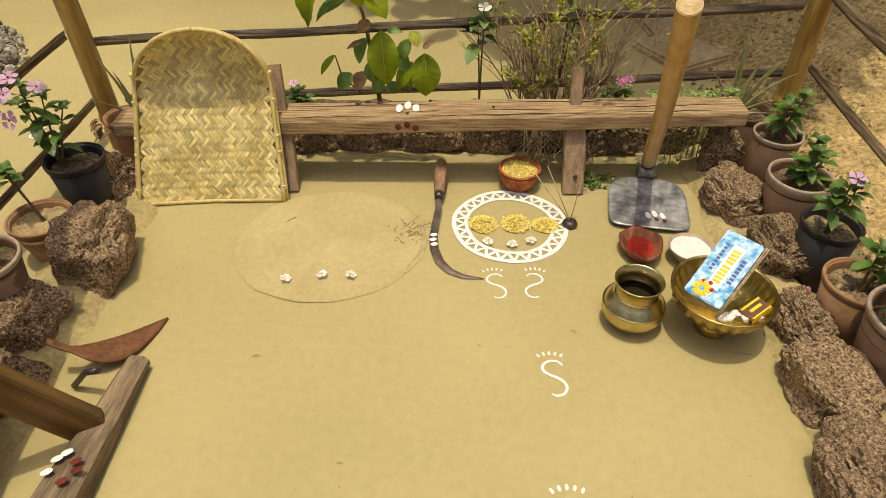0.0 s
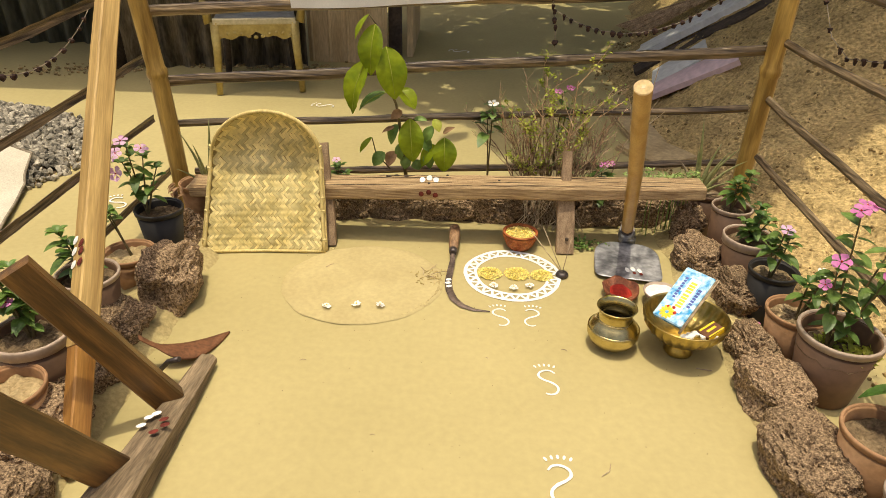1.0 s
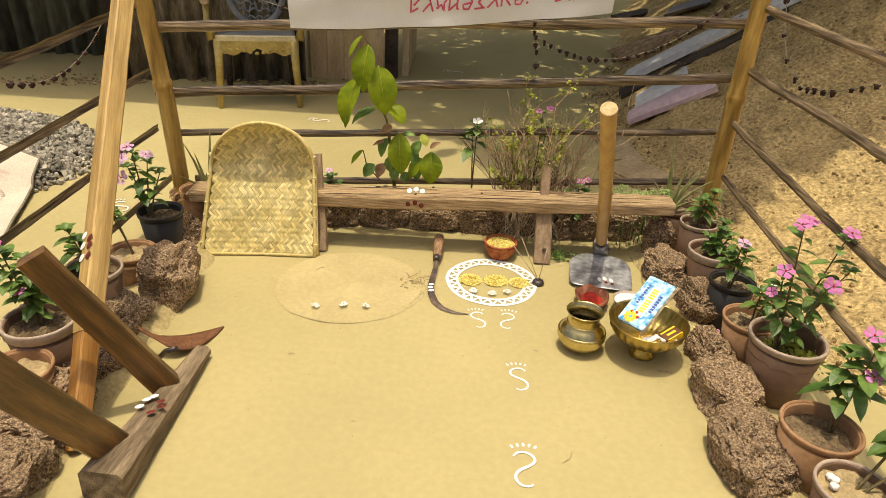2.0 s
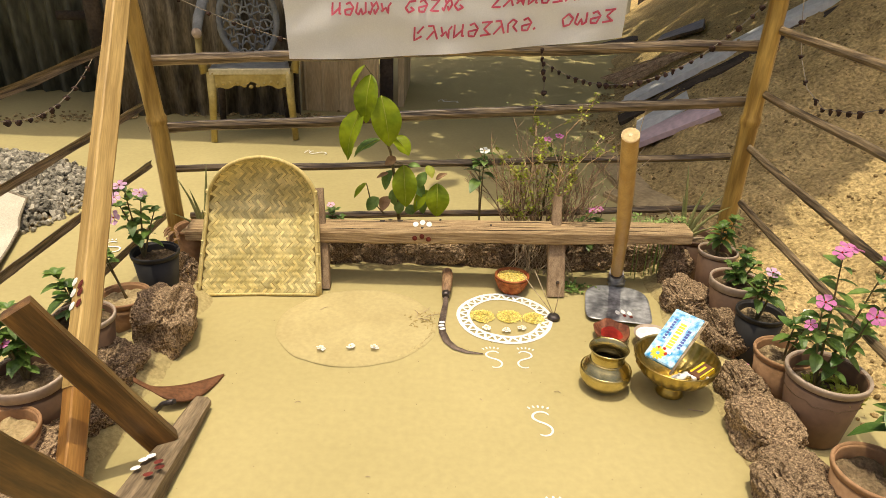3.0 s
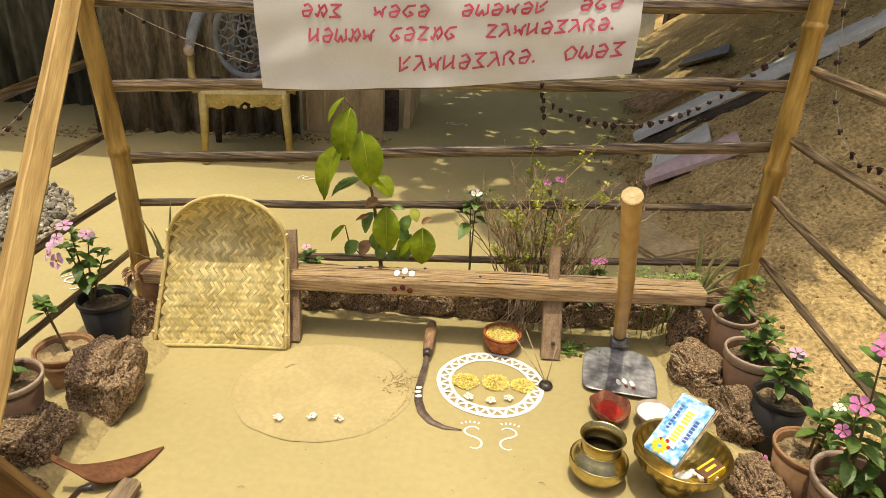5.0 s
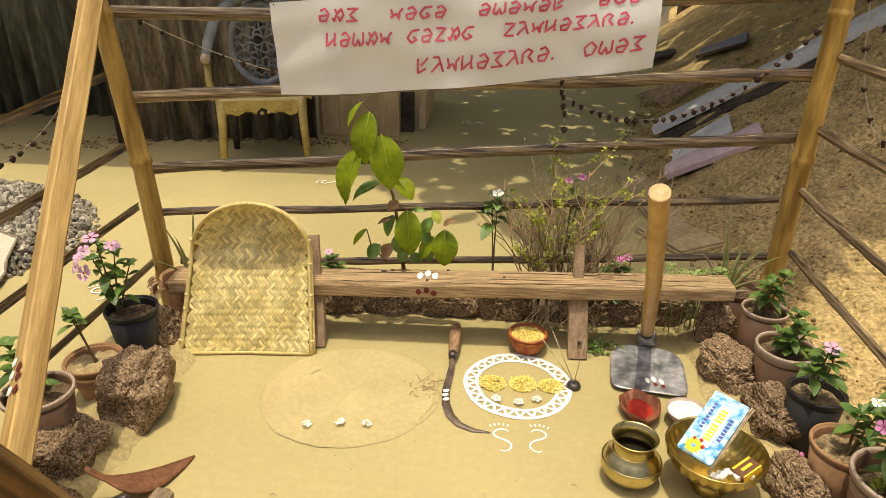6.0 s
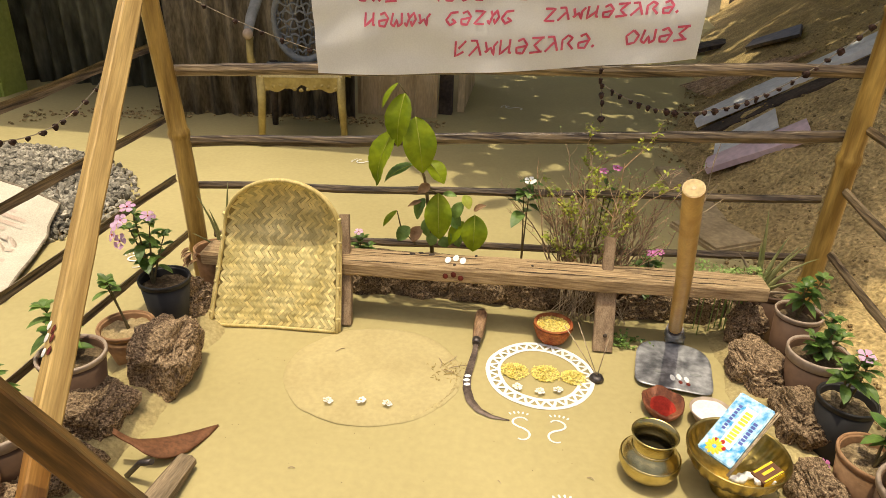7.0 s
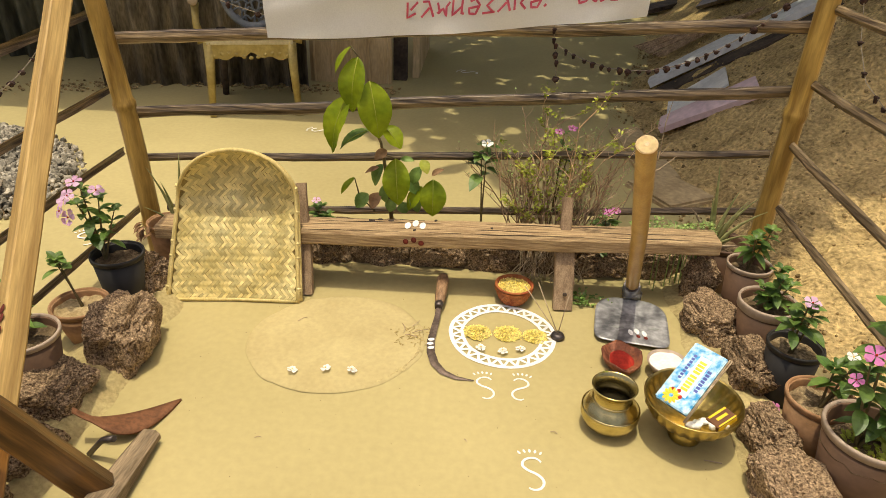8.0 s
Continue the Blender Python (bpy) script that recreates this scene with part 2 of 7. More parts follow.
GREEN_WALL = mat("lime green limewash", (0.30, 0.36, 0.07), (0.42, 0.47, 0.12), 0.9, scale=3, fine=30, bump=0.2, depth=0.003, grain=0.12)
PACK_BLUE = mat("blue foil print", (0.02, 0.30, 0.62), (0.62, 0.84, 0.92), 0.25, scale=60, fine=90, bump=0.5, depth=0.001, grain=0.1)
PACK_WHITE = mat("white label print", (0.72, 0.76, 0.80), (0.85, 0.87, 0.88), 0.35, scale=20, fine=60, bump=0.05, grain=0.05)
PACK_INK = mat("dark blue print", (0.05, 0.08, 0.32), (0.09, 0.13, 0.42), 0.4, scale=20, fine=60, bump=0.0, grain=0.1)
PACK_BROWN = mat("brown card", (0.11, 0.045, 0.02), (0.16, 0.07, 0.03), 0.5, scale=20, fine=60, bump=0.05, grain=0.1)
CAMPHOR = mat("white powder", (0.70, 0.68, 0.62), (0.84, 0.82, 0.76), 0.9, scale=25, fine=120, bump=0.4, depth=0.002, grain=0.08)
ROOF = mat("roof underside", (0.10, 0.08, 0.06), (0.16, 0.13, 0.10), 0.9, scale=3, fine=20, bump=0.2, grain=0.2)


# ---- mesh helpers ----
def link(name, bm, material, parent=None, smooth=False):
    me = bpy.data.meshes.new(name)
    bmesh.ops.recalc_face_normals(bm, faces=bm.faces[:])
    if smooth:
        for f in bm.faces:
            f.smooth = len(f.verts) <= 4
    bm.to_mesh(me)
    bm.free()
    me.materials.append(material)
    ob = new(name, me)
    if parent:
        ob.parent = parent
    return ob


def part(name, bm, material, parent, label="", smooth=False):
    return tagged(link(name, bm, material, parent, smooth), label=label)


def thing(name, at, label, category, group="", kind=""):
    ob = new(name)
    ob.empty_display_size = 0.05
    ob.location = at
    return tagged(ob, label, category, group, kind)


def single(name, bm, material, at, label, category, group="", kind="", smooth=False):
    ob = link(name, bm, material, None, smooth)
    ob.location = at
    return tagged(ob, label, category, group, kind)


def basis(d, up=(0, 0, 1)):
    d = Vector(d).normalized()
    s = d.cross(Vector(up))
    if s.length < 1e-4:
        s = d.cross(Vector((1, 0, 0)))
    s.normalize()
    return d, s, s.cross(d).normalized()


def sweep(bm, pts, radii, n=8, caps=True, squash=1.0, up=(0, 0, 1), phase=0.0):
    pts = [Vector(p) for p in pts]
    if not isinstance(radii, (list, tuple)):
        radii = [radii] * len(pts)
    rings = []
    for i, p in enumerate(pts):
        d, s, u = basis(pts[min(i + 1, len(pts) - 1)] - pts[max(i - 1, 0)], up)
        rings.append([bm.verts.new(p + radii[i] * (math.cos(a) * s + squash * math.sin(a) * u)) for a in [phase + 2 * math.pi * k / n for k in range(n)]])
    for a, b in zip(rings, rings[1:]):
        for k in range(n):
            bm.faces.new((a[k], a[(k + 1) % n], b[(k + 1) % n], b[k]))
    if caps:
        bm.faces.new(rings[0]), bm.faces.new(rings[-1])
    return rings


def lathe(bm, profile, n=32, centre=(0, 0, 0), ripple=None):
    rings = []
    c = Vector(centre)
    for r, z in profile:
        if r < 1e-5:
            rings.append([bm.verts.new(c + Vector((0, 0, z)))])
        else:
            rings.append([bm.verts.new(c + Vector((r * math.cos(a), r * math.sin(a), z)) * 1.0) if not ripple else bm.verts.new(c + ripple(r, z, a)) for a in [2 * math.pi * k / n for k in range(n)]])
    for a, b in zip(rings, rings[1:]):
        for k in range(n):
            if len(a) == 1 and len(b) == 1:
                continue
            if len(a) == 1:
                bm.faces.new((a[0], b[(k + 1) % n], b[k]))
            elif len(b) == 1:
                bm.faces.new((a[k], a[(k + 1) % n], b[0]))
            else:
                bm.faces.new((a[k], a[(k + 1) % n], b[(k + 1) % n], b[k]))


def timber(bm, a, b, w, h, up=(0, 0, 1), steps=8, rough=0.003, bevel=0.006, w2=None, h2=None, seed=0.0):
    """A sawn bar from a to b with chamfered, slightly uneven edges; w across, h along up."""
    a, b = Vector(a), Vector(b)
    d, s, u = basis(b - a, up)
    w2, h2 = w2 or w, h2 or h
    rings = []
    for i in range(steps + 1):
        f = i / steps
        x, y = (w + (w2 - w) * f) / 2, (h + (h2 - h) * f) / 2
        e = bevel * (0.6 + 0.8 * noise.noise(Vector((seed, f * 9, 3))) ** 2)
        ring = []
        for k, (px, py) in enumerate(((x - e, y), (x, y - e), (x, -y + e), (x - e, -y), (-x + e, -y), (-x, -y + e), (-x, y - e), (-x + e, y))):
            p = a.lerp(b, f) + s * px + u * py
            q = noise.noise_vector(p * 7 + Vector((seed, seed, 0)))
            ring.append(bm.verts.new(p + rough * (s * q.x + u * q.y)))
        rings.append(ring)
    for r1, r2 in zip(rings, rings[1:]):
        for k in range(8):
            bm.faces.new((r1[k], r1[(k + 1) % 8], r2[(k + 1) % 8], r2[k]))
    bm.faces.new(rings[0]), bm.faces.new(rings[-1])


def timber_part(name, a, b, w, h, material, parent, label="", up=(0, 0, 1), **more):
    """A timber whose local x runs along the bar, so that the grain follows it."""
    a, b = Vector(a), Vector(b)
    d, s, u = basis(b - a, up)
    bm = bmesh.new()
    timber(bm, (0, 0, 0), ((b - a).length, 0, 0), w, h, **more)
    ob = part(name, bm, material, parent, label)
    ob.matrix_local = Matrix.Translation(a) @ Matrix((d, -s, u)).transposed().to_4x4()
    return ob


def bar(bm, centre, size, m=None):
    m = (m or Matrix()) @ Matrix.Translation(centre) @ Matrix.Diagonal((*size, 1))
    bmesh.ops.create_cube(bm, size=1.0, matrix=m)


def rock(bm, at, size, seed, sub=5):
    """A crumbly pitted block: squarish mass, broken facets, small holes."""
    geo = bmesh.ops.create_icosphere(bm, subdivisions=sub, radius=1.0)
    sv = Vector((seed * 7.3, seed * 3.1, seed * 1.7))
    mean = (size[0] * size[1] * size[2]) ** (1 / 3)
    k = min(1.0, mean / 0.05)
    for v in geo["verts"]:
        p = v.co.normalized()
        q = Vector([math.copysign(abs(c) ** 0.72, c) for c in p])
        big = noise.noise(p * 1.3 + sv) * 0.26 + noise.noise(p * 2.7 + sv) * 0.13
        w = Vector((q.x * size[0], q.y * size[1], q.z * size[2]))
        rough = 0.0
        if k > 0.5:
            cell = noise.voronoi(w * 26 + sv)[0]
            rough = 0.007 * (min(0.5, cell[1] - cell[0]) - 0.25) + 0.006 * noise.noise(w * 18 + sv) + 0.006 * noise.noise(w * 85 + sv)
            rough -= 0.022 * max(0.0, noise.noise(w * 110 + sv) - 0.10)
        rough += 0.005 * noise.noise(w * 190 + sv)
        v.co = Vector(at) + w * (0.88 + big) + p * rough * k


def leaf(bm, base, d, up, length, width, droop=0.3, fold=0.15, n=5, tip=0.5):
    d, s, u = basis(d, up)
    base = Vector(base)
    rows = []
    for i in range(n + 1):
        f = i / n
        w = width * 0.5 * (math.sin(math.pi * min(1, f * 0.97 + 0.03) ** tip_power(tip))) ** 0.7 if 0 < i < n else 0.0
        c = base + d * (length * f) - Vector((0, 0, 1)) * (droop * length * f * f)
        if w == 0.0:
            rows.append([bm.verts.new(c)])
        else:
            rows.append([bm.verts.new(c - s * w + u * w * fold), bm.verts.new(c), bm.verts.new(c + s * w + u * w * fold)])
    for a, b in zip(rows, rows[1:]):
        if len(a) == 1:
            bm.faces.new((a[0], b[1], b[0])), bm.faces.new((a[0], b[2], b[1]))
        elif len(b) == 1:
            bm.faces.new((a[0], a[1], b[0])), bm.faces.new((a[1], a[2], b[0]))
        else:
            bm.faces.new((a[0], a[1], b[1], b[0])), bm.faces.new((a[1], a[2], b[2], b[1]))


def tip_power(t):
    return 0.6 + 0.8 * t


def flower(bm, at, r, nrm, petals=5, rng=random):
    d, s, u = basis(nrm, (0.2, 0.9, 0.1))
    at = Vector(at)
    c = bm.verts.new(at - d * r * 0.15)
    a0 = rng.random() * 6.28
    for k in range(petals):
        a = a0 + k * 2 * math.pi / petals
        ring = []
        for da, rr in ((-0.5, 0.45), (-0.52, 0.85), (-0.2, 1.0), (0.2, 1.0), (0.52, 0.85), (0.5, 0.45)):
            t = a + da * 2 * math.pi / petals * 0.80
            ring.append(bm.verts.new(at + r * rr * (math.cos(t) * s + math.sin(t) * u) + d * r * 0.12 * rng.uniform(-1, 1)))
        bm.faces.new((c, *ring))


def ribbon(bm, pts, widths, z=0.0, thick=0.002):
    """A flat painted stroke along pts on the ground."""
    pts = [Vector((p[0], p[1], z)) for p in pts]
    rows = []
    for i, p in enumerate(pts):
        d = (pts[min(i + 1, len(pts) - 1)] - pts[max(i - 1, 0)]).normalized()
        s = Vector((-d.y, d.x, 0))
        w = (widths[i] if isinstance(widths, list) else widths) * (0.5 + 0.10 * noise.noise(p * 90))
        rows.append((bm.verts.new(p + s * w), bm.verts.new(p + Vector((0, 0, thick))), bm.verts.new(p - s * w)))
    for a, b in zip(rows, rows[1:]):
        bm.faces.new((a[0], a[1], b[1], b[0])), bm.faces.new((a[1], a[2], b[2], b[1]))


def blob(bm, at, rx, ry, h=0.002, rot=0.0, n=10, m=None):
    """A small painted dot with a domed top; m lays it on another plane."""
    m = m or Matrix()
    c = bm.verts.new(m @ (Vector(at) + Vector((0, 0, h))))
    ring = []
    for k in range(n):
        a = 2 * math.pi * k / n
        x, y = rx * math.cos(a), ry * math.sin(a)
        j = 1 + 0.12 * noise.noise(Vector((k * 1.7, at[0] * 50, at[1] * 50)))
        ring.append(bm.verts.new(m @ (Vector(at) + j * Vector((x * math.cos(rot) - y * math.sin(rot), x * math.sin(rot) + y * math.cos(rot), 0)))))
    for k in range(n):
        bm.faces.new((c, ring[k], ring[(k + 1) % n]))


# ---- setting ----
def spaced(marks):
    out = []
    for a, b, step in marks:
        n = max(1, round((b - a) / step))
        out += [a + (b - a) * i / n for i in range(n)]
    return out + [marks[-1][1]]


def sheet_mesh(bm, xs, ys, height):
    rows = [[bm.verts.new((x, y, height(x, y))) for x in xs] for y in ys]
    for r1, r2 in zip(rows, rows[1:]):
        for i in range(len(xs) - 1):
            bm.faces.new((r1[i], r1[i + 1], r2[i + 1], r2[i]))


def ground_height(x, y):
    far = min(1.0, max(0.0, (abs(x) + abs(y - 1.5) - 1.2) / 2))
    z = 0.0025 * noise.noise(Vector((x * 5, y * 5, 0))) + 0.0012 * noise.noise(Vector((x * 21, y * 21, 3)))
    z += far * (0.008 * noise.noise(Vector((x * 2.1, y * 2.1, 7))) - 0.004)
    return z - 0.001


bm = bmesh.new()
sheet_mesh(bm, spaced([(-60, -6, 9), (-6, -1.6, 0.2), (-1.6, 1.4, 0.04), (1.4, 4, 0.2), (4, 60, 9)]), spaced([(-40, -2, 9), (-2, 0.2, 0.2), (0.2, 2.3, 0.04), (2.3, 6, 0.12), (6, 14, 0.5), (14, 80, 9)]), ground_height)
tagged(link("ground", bm, MUD, None, True), "smooth ochre mud plastered courtyard ground", "ground", kind="structure")


def heap_edge(y):
    return 1.16 + 0.10 * max(0, 2.2 - y) + 0.06 * math.sin(y * 2.3) + max(0, y - 4.5) * 0.26 - 0.12 * math.exp(-((y - 3.6) / 0.5) ** 2)


def heap_height(x, y):
    d = x - heap_edge(y)
    slope = 0.34 if y < 2.4 else min(0.74, 0.34 + 0.40 * (y - 2.4))
    z = -0.03 + (0.55 * slope * d if d < 0.15 else slope * (d - 0.07)) if d > -0.2 else -0.2
    z = min(z, 1.5 + 0.1 * noise.noise(Vector((x, y, 0))))
    lump = 0.040 * noise.noise(Vector((x * 4, y * 4, 1))) + 0.030 * noise.noise(Vector((x * 11, y * 11, 2))) + 0.008 * noise.noise(Vector((x * 31, y * 27, 2))) - 0.006 * max(0.0, noise.noise(Vector((x * 17, y * 17, 5))) - 0.25) + 0.006 * noise.noise(Vector((x * 60, y * 60, 3)))
    return z + lump * min(1, max(0, d + 0.05) * 6)


bm = bmesh.new()
sheet_mesh(bm, spaced([(0.9, 2.4, 0.018), (2.4, 3.2, 0.035), (3.2, 8, 0.25)]), spaced([(-0.6, 1.0, 0.2), (1.0, 5.0, 0.018), (5.0, 16, 0.25)]), heap_height)
tagged(link("sand_heap", bm, SAND, None, True), "sloping heap of brown sand with footprints", "sand heap", kind="structure")

# soil bed along the back stones
bm = bmesh.new()
sheet_mesh(bm, spaced([(-0.75, 1.2, 0.03)]), spaced([(2.16, 2.52, 0.03)]), lambda x, y: 0.075 - 3.0 * max(0, abs(y - 2.34) - 0.10) ** 1.2 + 0.02 * noise.noise(Vector((x * 14, y * 14, 5))) - 2 * max(0, abs(x - 0.22) - 0.9))
tagged(link("soil_bed", bm, SOIL, None, True), "strip of dark dry garden soil behind the stones", "soil", kind="stuff")

# raised round clay patch
bm = bmesh.new()
def disc_ripple(r, z, a):
    k = 1 + 0.025 * math.sin(2 * a + 0.5) + 0.03 * noise.noise(Vector((math.cos(a) * 3, math.sin(a) * 3, 0))) + 0.012 * noise.noise(Vector((math.cos(a) * 11, math.sin(a) * 11, 4)))
    return Vector((r * k * math.cos(a), r * k * 0.93 * math.sin(a), z + 0.0015 * noise.noise(Vector((r * 40 * math.cos(a), r * 40 * math.sin(a), 1)))))
lathe(bm, [(0.312, -0.0025), (0.303, 0.002), (0.286, 0.0036), (0.268, 0.0043), (0.25, 0.005), (0.15, 0.0065), (0.06, 0.007), (0.0, 0.007)], 72, ripple=disc_ripple)
clay = thing("clay_disc", (-0.268, 1.688, 0.0032), "low round patch of fresh mud plaster on the ground", "mud patch")
part("disc", bm, CLAY_DISC, clay, "pale smoothed mud", True)
clay.scale = (0.90, 0.90, 1)
# crumbly rim whose darker colour also stands for soft shading of the step
bm = bmesh.new()
rows = []
for k in range(145):
    a = 2 * math.pi * k / 144
    w = 0.010 + 0.010 * max(0, noise.noise(Vector((math.cos(a) * 5, math.sin(a) * 5, 2))) + 0.2)
    w *= 0.35 + 0.65 * min(1, max(0, noise.noise(Vector((math.cos(a) * 1.5, math.sin(a) * 1.5, 9))) + 0.75))
    c = 0.298
    w *= 0.85 * max(0.0, math.cos(a + 0.7)) ** 0.9
    rows.append([bm.verts.new(disc_ripple(c + w * g, 0.0015 + 0.25 * w if g == 0 else -0.001 if g > 0 else 0.0012 + 0.08 * w, a)) for g in (1.1, 0, -0.9)])
for a, b in zip(rows, rows[1:]):
    bm.faces.new((a[0], a[1], b[1], b[0])), bm.faces.new((a[1], a[2], b[2], b[1]))
part("rim", bm, CRUMBLY_MUD, clay, "crumbly mud edge with the step's shading in its colour", True)


# corrugated walls behind
def corrugated(bm, a, b, z0, z1, pitch=0.146, depth=0.055, thick=0.008):
    a, b = Vector((*a, 0)), Vector((*b, 0))
    d = (b - a)
    n = int(d.length / pitch * 8)
    d.normalize()
    s = Vector((d.y, -d.x, 0))
    cols = []
    for i in range(n + 1):
        w = i / 8 * 2 * math.pi
        p = a + d * (pitch * i / 8) + s * depth * (0.5 + 0.5 * math.cos(w))
        cols.append([bm.verts.new(p + Vector((0, 0, z0))), bm.verts.new(p + Vector((0, 0, z1))), bm.verts.new(p - s * thick + Vector((0, 0, z1))), bm.verts.new(p - s * thick + Vector((0, 0, z0)))])
    for c1, c2 in zip(cols, cols[1:]):
        for k in range(4):
            bm.faces.new((c1[k], c1[(k + 1) % 4], c2[(k + 1) % 4], c2[k]))


bm = bmesh.new()
corrugated(bm, (-2.35, 4.55), (-1.05, 4.72), -0.02, 2.3, depth=0.075)
tagged(link("wall_north", bm, CORRUGATED, None, True), "dark weathered corrugated sheet wall of a shed", "wall", kind="structure")
bm = bmesh.new()
corrugated(bm, (-4.6, 5.15), (-2.3, 5.25), -0.02, 2.3, 0.150, 0.075)
tagged(link("wall_west", bm, CORRUGATED_GREY, None, True), "grey green corrugated sheet wall in deep shade", "wall", kind="structure")
bm = bmesh.new()
bar(bm, (-0.78, 4.86, 0.6), (0.60, 0.05, 1.24))
for k in range(5):
    sweep(bm, [(-1.05 + k * 0.135, 4.832, 0.0), (-1.05 + k * 0.135, 4.832, 1.2)], 0.012, 6)
tagged(link("tin_panel", bm, PANEL), "tan tin panel standing beside the shed wall", "panel", kind="structure")
bm = bmesh.new()
timber(bm, (-0.43, 5.0, 0), (-0.43, 5.0, 2.3), 0.10, 0.10, up=(0, 1, 0))
tagged(link("shed_post", bm, DARKWOOD), "dark upright timber post of the shed", "post", kind="structure")
bm = bmesh.new()
bar(bm, (-0.32, 5.6, 0.7), (0.05, 1.1, 1.4))
tagged(link("wall_side", bm, PANEL), "grey side wall behind the tin panel", "wall", kind="structure")
bm = bmesh.new()
bar(bm, (-4.03, 4.72, 0.8), (0.5, 0.3, 1.7))
bmesh.ops.bevel(bm, geom=bm.edges[:], offset=0.02, segments=2, affect="EDGES")
tagged(link("wall_pillar", bm, GREEN_WALL), "lime green washed wall end", "wall", kind="structure")
bm = bmesh.new()
sweep(bm, [(-2.95, 4.98, 0.62), (-2.5, 5.05, 0.63), (-2.1, 5.08, 0.62)], 0.035, 8)
single("wooden_pole", bm, DARKWOOD, (0, 0, 0), "short brown pole fixed across the corrugated wall", "pole", kind="structure", smooth=True)
bm = bmesh.new()
sweep(bm, [(-2.38, 4.45, 0.0), (-2.42, 4.47, 1.0), (-2.45, 4.5, 2.3)], [0.06, 0.055, 0.05], 10)
single("shed_pole", bm, DARKWOOD, (0, 0, 0), "rough dark round pole at the shed corner", "post", kind="structure", smooth=True)
# unseen roof placed to shade the shed yard; far back wall closes the place
bm = bmesh.new()
bar(bm, (-2.55, 5.35, 2.42), (4.2, 3.1, 0.05))
tagged(link("shed_roof", bm, ROOF), "low shed roof out of view, placed to shade the yard", "roof", kind="structure")
bm = bmesh.new()
bar(bm, (0, 17.0, 1.2), (30, 0.2, 2.4))
tagged(link("wall_back", bm, PANEL), "plain tan boundary wall far behind the yard", "wall", kind="structure")


# ---- fence ----
def culm(bm, pts, r0, r1, n=12, node_at=(), bulge=1.17):
    """A bamboo pole through pts, thicker at its nodes."""
    a, b = Vector(pts[0]), Vector(pts[-1])
    fs = sorted(set([0.008, 0.992] + [i / 14 for i in range(15)] + [f + d for f in node_at for d in (-0.012, -0.004, 0.004, 0.012)]))
    ring_pts, rr = [], []
    for f in fs:
        if f < 0 or f > 1:
            continue
        i = min(int(f * (len(pts) - 1)), len(pts) - 2)
        g = f * (len(pts) - 1) - i
        ring_pts.append(Vector(pts[i]).lerp(Vector(pts[i + 1]), g))
        near = min([abs(f - k) for k in node_at] or [1])
        rr.append((r0 + (r1 - r0) * f) * (bulge if near < 0.006 else 1.0))
    sweep(bm, ring_pts, rr, n)


def split_rail(bm, pts, w=0.040, t=0.014, seed=1.0):
    """A halved bamboo lath: curved face outward, nodes every 0.3 m, uneven edges."""
    fine = []
    for a, b in zip(pts, pts[1:]):
        a, b = Vector(a), Vector(b)
        m = max(2, int((b - a).length / 0.05))
        fine += [a.lerp(b, i / m) for i in range(m)]
    fine.append(Vector(pts[-1]))
    rows = []
    run = 0.0
    for i, p in enumerate(fine):
        if i:
            run += (p - fine[i - 1]).length
        d, s, u = basis(fine[min(i + 1, len(fine) - 1)] - fine[max(i - 1, 0)])
        k = 1 + 0.10 * noise.noise(Vector((run * 6, seed, 0)))
        node = 1.0 + (0.22 if abs((run + seed * 0.13) % 0.31 - 0.15) < 0.026 else 0.0)
        wob = u * 0.007 * noise.noise(Vector((run * 2.2, seed, 5)))
        prof = [(-0.5, 0.0), (-0.38, 0.55), (0, 0.95), (0.38, 0.55), (0.5, 0.0), (0.3, 0.15), (0, 0.35), (-0.3, 0.15)]
        rows.append([bm.verts.new(p + wob + u * w * k * node ** 0.4 * a + s * t * b * node) for a, b in prof])
    for a, b in zip(rows, rows[1:]):
        for k in range(8):
            bm.faces.new((a[k], a[(k + 1) % 8], b[(k + 1) % 8], b[k]))
    bm.faces.new(rows[0]), bm.faces.new(rows[-1])


fence = thing("bamboo_fence", (0, 2.2, 0), "fence of bamboo posts and split bamboo rails round the garden", "fence")
O = Vector((0, 2.2, 0))
for pts, nodes in ((((-1.085, 2.225, -0.1), (-1.098, 2.21, 0.5), (-1.142, 2.19, 1.1), (-1.16, 2.18, 1.45)), (0.12, 0.38, 0.66, 0.9)),
                   (((1.228, 2.24, -0.1), (1.22, 2.22, 0.4), (1.213, 2.20, 1.1), (1.21, 2.19, 1.5)), (0.2, 0.46, 0.70, 0.92))):
    bm = bmesh.new()
    culm(bm, [Vector(p) - O for p in pts], 0.036, 0.032, 14, nodes)
    part("post", bm, BAMBOO, fence, "thick yellow brown bamboo post", True)
BACK_Y = 2.262
